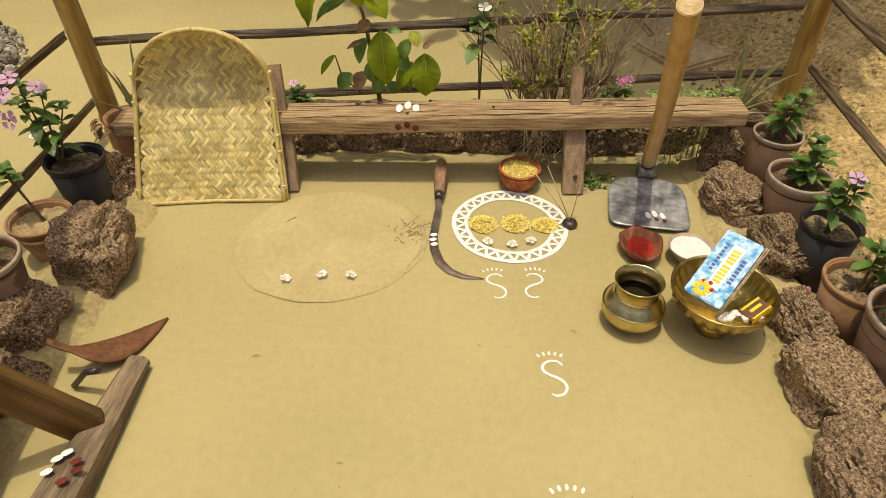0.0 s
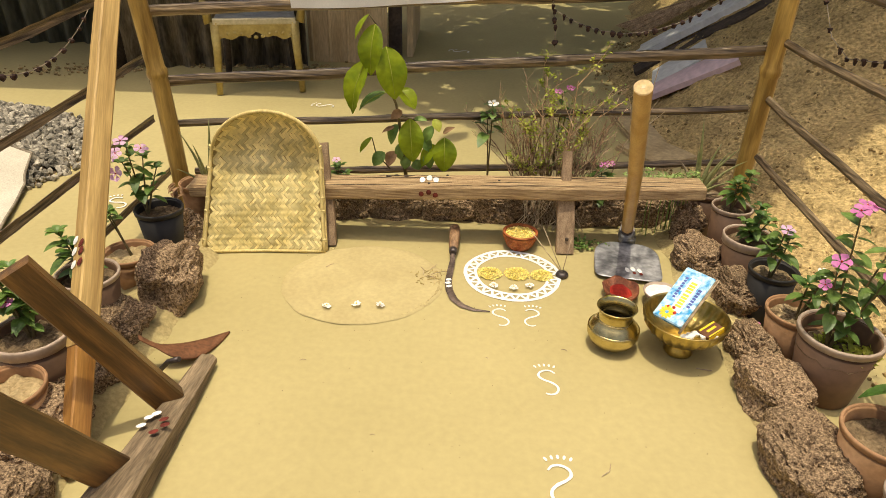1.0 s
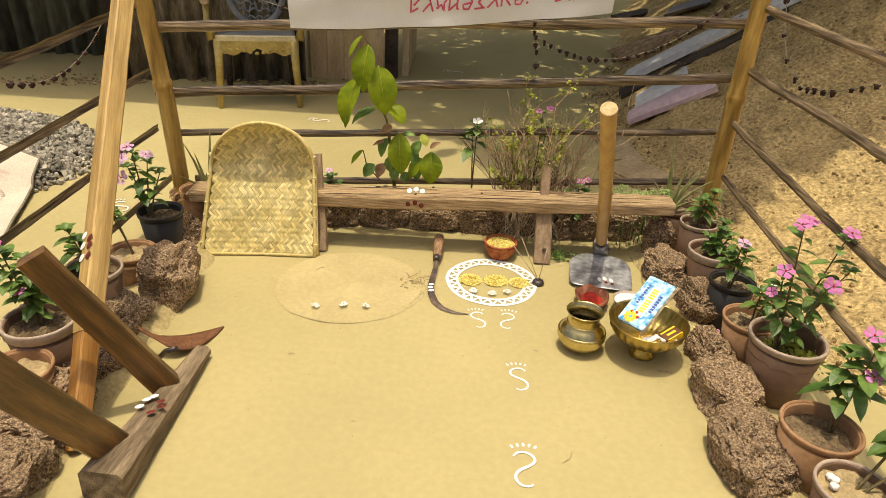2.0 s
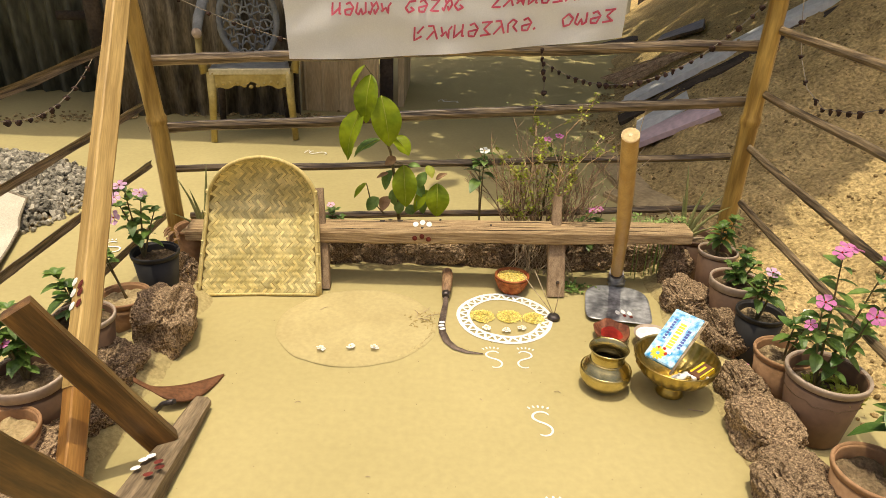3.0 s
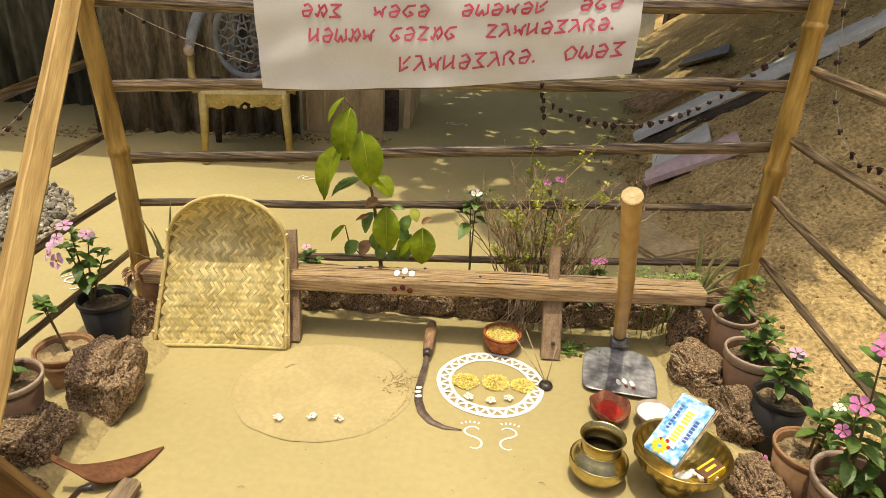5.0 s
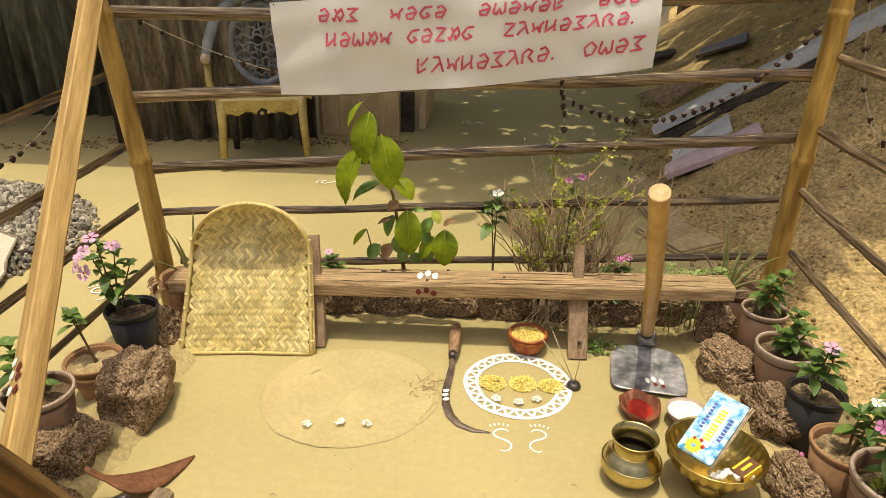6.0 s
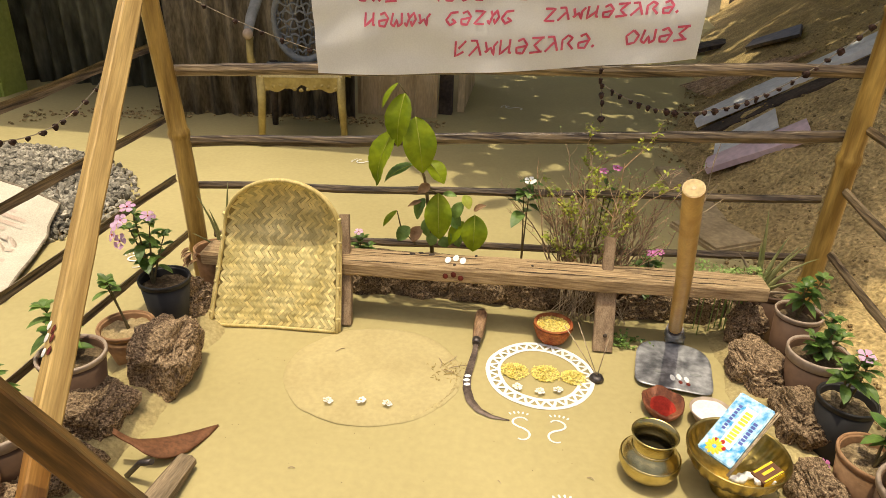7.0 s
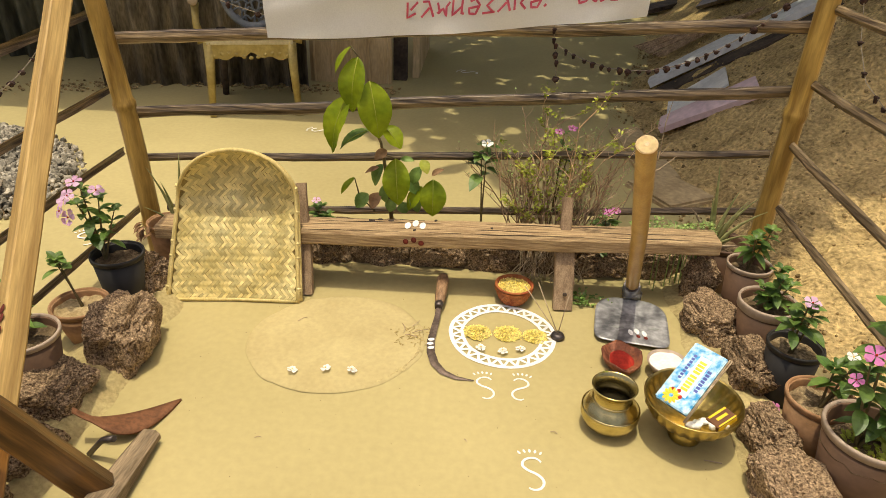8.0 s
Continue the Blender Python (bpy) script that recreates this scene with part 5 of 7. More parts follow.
for k in range(8):
    bm = bmesh.new()
    rock(bm, (0, 0, 0), (0.014, 0.011, 0.009), 60 + k, sub=3)
    single("camphor_lump", bm, CAMPHOR, (0.735 + 0.013 * k + rng.uniform(-0.005, 0.005), 1.275 + rng.uniform(-0.015, 0.02), 0.108 + rng.uniform(-0.004, 0.006)), "white crumpled lump among the offerings", "offering", "offerings", smooth=True)
bm = bmesh.new()
sweep(bm, [(-0.022, 0.004, 0.002), (0.022, -0.004, 0.002)], 0.0014, 5)
single("matchstick", bm, POT_RIM, (0.81, 1.262, 0.001), "burnt matchstick lying on the ground", "matchstick")


# ---- pots and plants ----
def flower_pot(x, y, r, h, rb, material, rim_material, label, soil=SOIL, soil_drop=0.03, rim_h=0.016, tilt=0.0):
    ob = thing("flower_pot", (x, y, max(0.0, heap_height(x, y)) if x > 1.0 else 0.0), label, "flower pot", "pots along the border")
    bm = bmesh.new()
    lathe(bm, [(0.0, 0.002), (rb - 0.004, 0.0), (rb, 0.006), (r * 0.965, h - rim_h), (r * 0.95, h - rim_h), (r * 0.93, h - 0.004), (r * 0.90, h - 0.01), (r * 0.88, h - soil_drop - 0.01)], 36, ripple=lambda q, z, a: Vector((q * math.cos(a) * (1 + 0.012 * math.sin(2 * a + x * 9)), q * math.sin(a), z)))
    part("body", bm, material, ob, "", True)
    bm = bmesh.new()
    lathe(bm, [(r * 0.965, h - rim_h), (r * 1.01, h - rim_h), (r * 1.03, h - 0.004), (r * 1.015, h), (r * 0.955, h), (r * 0.935, h - 0.006), (r * 0.92, h - rim_h)], 36, ripple=lambda q, z, a: Vector((q * math.cos(a) * (1 + 0.012 * math.sin(2 * a + x * 9)), q * math.sin(a), z)))
    part("rim", bm, rim_material, ob, "", True)
    bm = bmesh.new()
    lathe(bm, [(r * 0.93, h - soil_drop - 0.006), (r * 0.75, h - soil_drop + 0.002), (r * 0.5, h - soil_drop), (r * 0.25, h - soil_drop + 0.006), (0, h - soil_drop + 0.004)], 30, ripple=lambda q, z, a: Vector((q * math.cos(a), q * math.sin(a), z + 0.014 * noise.noise(Vector((q * 42 * math.cos(a) + x * 9, q * 30 * math.sin(a), y))))))
    part("soil", bm, soil, ob, "dry crumbly soil")
    return ob, h - soil_drop


def periwinkle(at, stems, leaf_len=0.045, flowers=(), petal=PINK, seed=0, every=0.019, bare=0.3, fr=0.022, label="young periwinkle plant with glossy oval leaves", leaf_mat=None):
    rng = random.Random(seed)
    ob = thing("periwinkle", at, label, "plant", "potted periwinkles")
    for k, tip in enumerate(stems):
        tip = Vector(tip)
        base = Vector((rng.uniform(-0.006, 0.006), rng.uniform(-0.006, 0.006), -0.012))
        mid = base.lerp(tip, 0.5) + Vector((rng.uniform(-0.012, 0.012), rng.uniform(-0.012, 0.012), 0.02))
        pts = []
        for i in range(9):
            f = i / 8
            pts.append(base * (1 - f) ** 2 + mid * 2 * f * (1 - f) + tip * f * f)
        bm = bmesh.new()
        sweep(bm, pts, [0.0045 - 0.0028 * i / 8 for i in range(9)], 6)
        part("stem", bm, STEM, ob, "", True)
        bm = bmesh.new()
        length = (tip - base).length
        n = max(2, int(length * (1 - bare) / every))
        for j in range(n + 1):
            f = bare + (1 - bare) * j / n
            i = min(7, int(f * 8))
            p = pts[i].lerp(pts[i + 1], f * 8 - i)
            a = j * 1.57 + k + rng.uniform(-0.4, 0.4)
            for side in (0, math.pi):
                ll = leaf_len * rng.uniform(0.85, 1.45) * (0.65 if j == n else 1)
                up = rng.uniform(0.0, 0.55) + (0.5 if j >= n - 1 else 0)
                leaf(bm, p, (math.cos(a + side), math.sin(a + side), up), (rng.uniform(-0.2, 0.2), rng.uniform(-0.2, 0.2), 1), ll, ll * rng.uniform(0.40, 0.52), rng.uniform(0.2, 0.7), rng.uniform(0.1, 0.3), 5)
        for q in range(5):
            a = q * 1.256 + rng.random()
            leaf(bm, tip, (math.cos(a), math.sin(a), 0.9), (0, 0, 1), leaf_len * 0.75, leaf_len * 0.32, 0.4, 0.2, 5)
        part("leaves", bm, leaf_mat or LEAF, ob)
    for p, r, nrm in flowers:
        bm = bmesh.new()
        flower(bm, p, r, nrm, 5, rng)
        fl = part("flower", bm, petal, ob, "five petalled flower")
        bm = bmesh.new()
        bmesh.ops.create_icosphere(bm, subdivisions=1, radius=r * 0.13, matrix=Matrix.Translation(Vector(p) + Vector(nrm).normalized() * r * 0.02))
        part("eye", bm, RED_POWDER if petal != PETAL_WHITE else YELLOW, fl)
    return ob


UP = (0, -0.35, 1)
# right-hand row
p, z = flower_pot(1.09, 1.955, 0.072, 0.225, 0.056, POT_BROWN, POT_RIM, "brown plastic flower pot with a dusty rim and one seedling")
periwinkle((1.085, 1.955, p.location.z + z), [(0.04, -0.01, 0.16), (0.02, 0.02, 0.12), (-0.01, -0.02, 0.13)], 0.054, seed=1, bare=0.55)
p, z = flower_pot(1.085, 1.755, 0.088, 0.205, 0.064, POT_BROWN, POT_RIM, "wide brown plastic flower pot with a pale rim", rim_h=0.03)
periwinkle((1.085, 1.75, p.location.z + z), [(0.01, -0.02, 0.12), (-0.04, -0.01, 0.09), (0.05, 0.0, 0.09), (0.02, 0.03, 0.13), (-0.02, -0.03, 0.07)], 0.050, seed=2, bare=0.35)
p, z = flower_pot(1.085, 1.545, 0.076, 0.195, 0.062, POT_BLACK, POT_BLACK, "black plastic flower pot with dry soil", soil=POT_SOIL)
periwinkle((1.075, 1.54, p.location.z + z), [(0.0, -0.01, 0.17), (-0.03, -0.01, 0.13), (0.03, 0.01, 0.14)], 0.052, [((0.0, -0.02, 0.185), 0.024, UP)], PALE_PINK, 3, bare=0.6)
p, z = flower_pot(1.085, 1.355, 0.088, 0.165, 0.066, POT_CLAY, POT_CLAY, "shallow brown clay flower pot", soil=POT_SOIL)
periwinkle((1.08, 1.35, p.location.z + z), [(0.05, 0.0, 0.15), (0.085, -0.02, 0.13), (0.02, 0.02, 0.12)], 0.050, [((0.03, -0.01, 0.175), 0.017, UP)], PETAL_WHITE, 4, bare=0.5)
p, z = flower_pot(1.115, 1.185, 0.108, 0.215, 0.080, POT_BROWN, POT_RIM, "large ribbed brown plastic flower pot", rim_h=0.02, soil_drop=0.06)
periwinkle((1.09, 1.185, p.location.z + z), [(-0.02, 0.03, 0.40), (0.12, 0.05, 0.36), (0.07, -0.02, 0.23), (-0.05, 0.0, 0.26), (0.15, 0.03, 0.27)], 0.054,
           [((-0.02, 0.02, 0.43), 0.026, UP), ((-0.045, 0.0, 0.425), 0.024, (-0.4, -0.3, 1)), ((0.005, 0.03, 0.425), 0.024, (0.4, 0.2, 1)), ((0.13, 0.05, 0.385), 0.026, UP), ((-0.06, -0.02, 0.29), 0.026, (-0.3, -0.5, 1)), ((0.08, -0.03, 0.255), 0.028, (0, -0.7, 0.8)), ((-0.08, -0.02, 0.22), 0.017, (-0.5, -0.4, 0.6))],
           PINK, 5, every=0.036, bare=0.30, label="tall periwinkle plant with bright pink flowers")
bm = bmesh.new()
rng = random.Random(77)
for k in range(150):
    a, rr = rng.uniform(0, 6.28), 0.075 * math.sqrt(rng.random())
    leaf(bm, (0.02 + rr * math.cos(a), rr * math.sin(a) - 0.01, 0.0), (rng.uniform(-1, 1), rng.uniform(-1, 1), rng.uniform(0.4, 1.6)), (0, 0, 1), rng.uniform(0.02, 0.045), rng.uniform(0.010, 0.018), 0.4, 0.2, 4)
single("weeds", bm, LEAF_LIME, (1.115, 1.185, p.location.z + z), "bright green weeds growing in the large pot", "weeds", kind="stuff")
p, z = flower_pot(1.055, 0.835, 0.096, 0.185, 0.075, POT_CLAY, POT_CLAY, "terracotta flower pot with a chipped rim", soil_drop=0.035)
periwinkle((1.095, 0.85, p.location.z + z), [(0.05, 0.03, 0.26), (0.02, 0.06, 0.20)], 0.070, [((0.04, -0.01, 0.19), 0.024, UP), ((0.03, 0.03, 0.285), 0.026, UP)], PINK, 6, bare=0.45, label="periwinkle plant with a bare stem and pink flowers")
p, z = flower_pot(1.05, 0.65, 0.086, 0.17, 0.066, POT_BROWN, POT_RIM, "brown pot with a white rim, filled with pale sand", soil=DRY_SOIL, soil_drop=0.02)
for k in range(7):
    bm = bmesh.new()
    rock(bm, (0, 0, 0), (0.011, 0.010, 0.008), 90 + k, sub=2)
    single("white_pebble", bm, CAMPHOR, (1.02 + 0.012 * math.cos(k * 2.1) * (k % 3), 0.68 + 0.011 * math.sin(k * 2.1) * (k % 3), p.location.z + z + 0.008), "small white pebble on the pot soil", "pebble", "white pebbles", smooth=True)
periwinkle((1.055, 0.65, p.location.z + z), [(0.13, 0.06, 0.20), (0.16, 0.01, 0.15)], 0.065, seed=36, bare=0.55, label="woody stemmed periwinkle leaning over the pot rim")
# left-hand row
p, z = flower_pot(-1.005, 1.80, 0.083, 0.215, 0.056, POT_BLACK, POT_BLACK, "black plastic flower pot of glossy dark plastic")
periwinkle((-1.045, 1.80, z), [(-0.03, 0.0, 0.25), (0.02, 0.0, 0.22), (-0.06, 0.01, 0.19), (0.05, 0.02, 0.17)], 0.058,
           [((-0.04, -0.01, 0.28), 0.026, UP), ((-0.075, -0.03, 0.225), 0.026, (-0.4, -0.6, 0.8)), ((0.025, -0.01, 0.255), 0.025, (0.3, -0.3, 1)), ((-0.06, -0.05, 0.175), 0.028, (-0.3, -0.9, 0.5)), ((-0.09, -0.04, 0.19), 0.024, (-0.6, -0.6, 0.5)), ((-0.045, -0.05, 0.25), 0.022, (0, -0.7, 0.7))],
           PALE_PINK, 8, bare=0.40, every=0.036, label="dark leaved periwinkle with a cluster of pale pink flowers")
p, z = flower_pot(-1.05, 1.62, 0.086, 0.135, 0.05, POT_CLAY, POT_CLAY, "worn clay flower pot filled with pale sand", soil=DRY_SOIL, soil_drop=0.022)
periwinkle((-1.04, 1.62, z), [(-0.06, 0.02, 0.16), (-0.075, 0.03, 0.15)], 0.050, seed=9, bare=0.8, label="young seedling with rounded leaves on a thin stem")
p, z = flower_pot(-1.05, 1.365, 0.090, 0.205, 0.065, POT_BROWN, POT_RIM, "brown plastic flower pot with a pale rim")
periwinkle((-1.06, 1.37, z), [(-0.02, 0.0, 0.12), (-0.06, 0.02, 0.15)], 0.060, seed=10, bare=0.3)
p, z = flower_pot(-1.055, 1.075, 0.098, 0.205, 0.072, POT_BROWN, POT_RIM, "brown plastic flower pot with a dusty white rim", rim_h=0.03)
periwinkle((-1.06, 1.08, z), [(-0.07, 0.02, 0.22), (-0.02, 0.03, 0.20), (-0.10, 0.03, 0.20), (0.02, 0.02, 0.14)], 0.050,
           [((-0.08, 0.01, 0.25), 0.024, UP), ((-0.13, 0.02, 0.225), 0.024, UP), ((-0.03, -0.01, 0.12), 0.018, UP)], PINK, 12, bare=0.3, label="periwinkle plant with long leaves and pink flowers")
p, z = flower_pot(-1.03, 0.905, 0.088, 0.165, 0.062, POT_CLAY, POT_CLAY, "terracotta flower pot filled with sand", soil=DRY_SOIL, soil_drop=0.03)


def blade_plant(at, n, length, width, seed, label, spread=0.6, brown=0, tips=()):
    rng = random.Random(seed)
    ob = thing("aloe", at, label, "plant")
    for k, (dx, dy, dz) in enumerate(tips):
        bm = bmesh.new()
        tip, root = Vector((dx, dy, dz)), Vector((dx * 0.12, dy * 0.1, 0))
        bow = Vector((-dx * 0.25, 0, 0.02 * rng.uniform(0.3, 1.2)))
        sweep(bm, [root.lerp(tip, f) + bow * 4 * f * (1 - f) * 0.5 for f in (0, 0.15, 0.35, 0.6, 0.85, 1.0)], [width * 0.5 * w for w in (1.0, 0.9, 0.68, 0.46, 0.24, 0.04)], 6, squash=0.4, up=(0.1, 1, 0.2))
        part("leaf_blade", bm, ALOE if k >= brown else TWIG, ob, "thick spiky leaf", True)
    for k in range(n):
        a = k * 2.4 + rng.uniform(-0.3, 0.3)
        out = spread * rng.uniform(0.3, 1.0)
        l = length * rng.uniform(0.7, 1.1)
        d = Vector((math.cos(a) * out, math.sin(a) * out * 0.7, 1)).normalized()
        bend = Vector((math.cos(a), math.sin(a), -0.3)) * 0.16 * l * rng.uniform(0.2, 1.2)
        bm = bmesh.new()
        sweep(bm, [d * l * f + bend * f * f for f in (0, 0.2, 0.45, 0.7, 0.9, 1.0)], [width * 0.5 * w for w in (1.0, 0.95, 0.75, 0.5, 0.22, 0.03)], 6, squash=0.35, up=(-math.sin(a), math.cos(a), 0.01))
        part("leaf_blade", bm, ALOE if k >= brown else TWIG, ob, "thick spiky leaf", True)


p, z = flower_pot(-0.985, 2.13, 0.075, 0.17, 0.06, POT_CLAY, POT_CLAY, "broken clay flower pot with dry leaves on its edge")
blade_plant((-0.935, 2.13, z), 0, 0.28, 0.026, 4, "spiky aloe plant with thin grey green leaves", 0.75, 0, ((-0.095, 0.0, 0.24), (0.025, 0.02, 0.29), (-0.035, -0.03, 0.20), (-0.06, 0.03, 0.12), (0.06, 0.0, 0.19), (-0.12, -0.02, 0.09), (0.01, -0.04, 0.12)))
bm = bmesh.new()
rng = random.Random(2)
for k in range(16):
    leaf(bm, (rng.uniform(-0.03, 0.02), rng.uniform(-0.03, 0.02), rng.uniform(-0.02, 0.03)), (rng.uniform(-1, 0.3), -1, rng.uniform(-0.5, 0.4)), (0, 0, 1), rng.uniform(0.02, 0.05), 0.016, 0.5, 0.4, 4)
single("dry_leaves", bm, LEAF_DRY, (-1.04, 2.06, 0.155), "curled dry leaves on the broken pot", "dry leaves", kind="stuff")
p, z = flower_pot(1.075, 2.185, 0.095, 0.19, 0.075, POT_BROWN, POT_BROWN, "brown flower pot in the corner by the fence post")
blade_plant((1.03, 2.17, z), 0, 0.34, 0.026, 9, "spiky aloe plant with tall narrow leaves", 0.85, 2, ((-0.09, 0.02, 0.15), (0.12, -0.03, 0.03), (-0.035, 0.0, 0.33), (0.065, 0.02, 0.225), (0.095, -0.01, 0.205), (0.145, 0.03, 0.20), (0.165, -0.02, 0.17), (0.02, -0.04, 0.13), (-0.01, 0.05, 0.18), (0.11, -0.05, 0.09)))
bm = bmesh.new()
rng = random.Random(6)
for k in range(420):
    x, y = rng.uniform(0.72, 1.02), rng.uniform(2.09, 2.17)
    leaf(bm, (x - 0.87, y - 2.13, 0.25 + 0.05 * max(0, noise.noise(Vector((x * 14, y * 14, 0))) + 0.3) * rng.random()), (rng.uniform(-1, 1), rng.uniform(-1, 1), rng.uniform(0.2, 1.2)), (0, 0, 1), rng.uniform(0.009, 0.017), rng.uniform(0.007, 0.010), 0.2, 0.2, 3)
for k in range(14):
    x, y = rng.uniform(0.74, 1.0), rng.uniform(2.10, 2.16)
    sweep(bm, [(x - 0.87, y - 2.13, 0.0), (x - 0.87 + rng.uniform(-0.02, 0.02), y - 2.13, 0.24)], 0.002, 4)
single("creeping_herb", bm, HERB, (0.87, 2.13, 0.0), "low pale green creeping herb behind the plank", "plant", kind="stuff")


# broad leaved sapling
def broad_leaf(bm, a, b, w, nrm, n=26, sag=0.12, wave=0.0, seed=0.0):
    a, b = Vector(a), Vector(b)
    d, s, u = basis(b - a, nrm)
    l = (b - a).length
    rows = []
    for i in range(n + 1):
        f = i / n
        ww = w * 0.5 * math.sin(math.pi * f ** 0.85) ** 0.75 if 0 < i < n else 0.001
        c = a.lerp(b, f) + u * sag * l * math.sin(math.pi * f)
        row = []
        for g in (-1, -0.75, -0.5, -0.25, 0, 0.25, 0.5, 0.75, 1):
            rib = 0.035 * w * min(1, abs(g) * 1.6) * math.sin(f * 44 - abs(g) * 6) * (0.35 + wave) + 0.10 * w * abs(g) * noise.noise(Vector((f * 3 + seed, g * 1.5, w * 90)))
            row.append(bm.verts.new(c + s * ww * g + u * (-abs(g) * ww * 0.0 + 0.28 * ww * abs(g) + rib * (1 if ww > 0.002 else 0))))
        rows.append(row)
    for r1, r2 in zip(rows, rows[1:]):
        for k in range(8):
            bm.faces.new((r1[k], r1[k + 1], r2[k + 1], r2[k]))


sap = thing("sapling", (-0.07, 2.18, 0.0), "young sapling with large bright green drooping leaves", "plant")
SP = Vector((-0.07, 2.18, 0))
stem_pts = [(-0.147, 2.180, 0.177), (-0.164, 2.180, 0.335), (-0.177, 2.180, 0.441), (-0.187, 2.180, 0.500), (-0.217, 2.180, 0.571), (-0.250, 2.180, 0.716), (-0.254, 2.180, 0.789)]
bm = bmesh.new()
sweep(bm, [Vector(q) - SP for q in stem_pts], [0.008, 0.007, 0.006, 0.005, 0.0045, 0.0035, 0.002], 8)
part("stem", bm, STEM, sap, "", True)
FACE = (0.0, -0.75, 0.6)
# LEAF puts shade into the colour of the sapling's darker leaves
for a, b, w, nrm, m in (
    ((-0.280, 2.160, 0.832), (-0.329, 2.135, 0.750), 0.030, (-0.5, -0.6, 0.5), LEAF_BIG),
    ((-0.258, 2.160, 0.799), (-0.276, 2.132, 0.620), 0.106, (-0.25, -0.8, 0.5), LEAF_BIG),
    ((-0.221, 2.160, 0.722), (-0.186, 2.132, 0.533), 0.125, (0.15, -0.8, 0.55), LEAF_BIG),
    ((-0.293, 2.160, 0.671), (-0.350, 2.132, 0.471), 0.115, (-0.55, -0.7, 0.3), LEAF_BIG),
    ((-0.223, 2.160, 0.550), (-0.326, 2.150, 0.480), 0.064, (-0.1, -0.3, 1.0), LEAF),
    ((-0.173, 2.160, 0.566), (-0.111, 2.132, 0.499), 0.078, (0.35, -0.6, 0.7), LEAF_BIG),
    ((-0.164, 2.160, 0.482), (-0.204, 2.135, 0.455), 0.040, (-0.1, -0.9, 0.4), LEAF_DRY),
    ((-0.180, 2.160, 0.428), (-0.206, 2.150, 0.348), 0.055, (-0.5, -0.7, 0.4), LEAF),
    ((-0.133, 2.160, 0.452), (-0.120, 2.132, 0.284), 0.107, (0.0, -0.75, 0.6), LEAF_BIG),
    ((0.002, 2.160, 0.380), (0.004, 2.132, 0.247), 0.104, (0.1, -0.8, 0.6), LEAF_BIG),
    ((-0.046, 2.160, 0.426), (-0.074, 2.150, 0.358), 0.048, (-0.2, -0.8, 0.3), LEAF),
    ((-0.037, 2.160, 0.351), (-0.084, 2.135, 0.264), 0.055, (-0.3, -0.8, 0.4), LEAF_BIG),
    ((-0.281, 2.160, 0.371), (-0.327, 2.135, 0.315), 0.029, (-0.4, -0.6, 0.4), LEAF_BIG),
    ((-0.232, 2.160, 0.310), (-0.278, 2.150, 0.257), 0.058, (-0.2, -0.8, 0.5), LEAF),
    ((-0.041, 2.160, 0.452), (-0.017, 2.135, 0.410), 0.042, (0.3, -0.8, 0.4), LEAF_LIME),
    ((-0.003, 2.160, 0.396), (0.041, 2.135, 0.430), 0.026, (0.0, -0.6, 0.6), LEAF_DRY),
    ((-0.190, 2.160, 0.316), (-0.219, 2.135, 0.262), 0.055, (-0.4, -0.8, 0.3), LEAF_DRY),
    ((-0.178, 2.160, 0.347), (-0.163, 2.150, 0.281), 0.039, (-0.3, -0.8, 0.3), LEAF),
    ((-0.141, 2.160, 0.298), (-0.154, 2.150, 0.246), 0.048, (-0.1, -0.8, 0.4), LEAF),
    ((-0.098, 2.160, 0.392), (-0.049, 2.150, 0.321), 0.053, (0.3, -0.8, 0.3), LEAF),
    ((-0.073, 2.160, 0.325), (-0.049, 2.150, 0.251), 0.051, (0.3, -0.8, 0.3), LEAF),
    ((-0.116, 2.160, 0.451), (-0.065, 2.150, 0.450), 0.026, (0.1, -0.6, 0.7), LEAF),
    ((-0.192, 2.160, 0.418), (-0.238, 2.135, 0.401), 0.020, (-0.4, -0.7, 0.3), LEAF_DRY),
    ((-0.109, 2.160, 0.284), (-0.094, 2.150, 0.245), 0.053, (0.0, -0.8, 0.3), LEAF),
):
    bm = bmesh.new()
    broad_leaf(bm, Vector(a) - SP, Vector(b) - SP, w * 0.92, nrm, sag=0.10)
    blade = part("leaf", bm, m, sap, "", True)
    if w > 0.058 and m != LEAF_DRY:
        bm = bmesh.new()
        d, sd, u = basis(Vector(b) - Vector(a), nrm)
        span = (Vector(b) - Vector(a)).length
        sweep(bm, [Vector(a).lerp(Vector(b), f) - SP + u * (0.10 * span * math.sin(math.pi * f) + 0.0006) for f in [i / 10 for i in range(11)]], [0.0022 - 0.0018 * i / 10 for i in range(11)], 5)
        part("midrib", bm, LEAF_LIME, blade, "pale midrib", True)
for a, b in (((-0.280, 2.160, 0.832), (-0.252, 2.170, 0.791)), ((-0.251, 2.160, 0.794), (-0.249, 2.170, 0.718)), ((-0.221, 2.160, 0.722), (-0.213, 2.170, 0.658)), ((-0.281, 2.160, 0.370), (-0.268, 2.170, 0.300)), ((-0.267, 2.160, 0.305), (-0.211, 2.170, 0.236)), ((-0.133, 2.160, 0.451), (-0.172, 2.170, 0.460)), ((-0.046, 2.160, 0.426), (-0.089, 2.170, 0.388)), ((0.002, 2.160, 0.380), (-0.032, 2.170, 0.330)), ((-0.170, 2.160, 0.566), (-0.206, 2.170, 0.532))):
    bm = bmesh.new()
    sweep(bm, [Vector(a) - SP, Vector(b) - SP], [0.002, 0.003], 5)
    part("leaf_stalk", bm, STEM, sap, "", True)

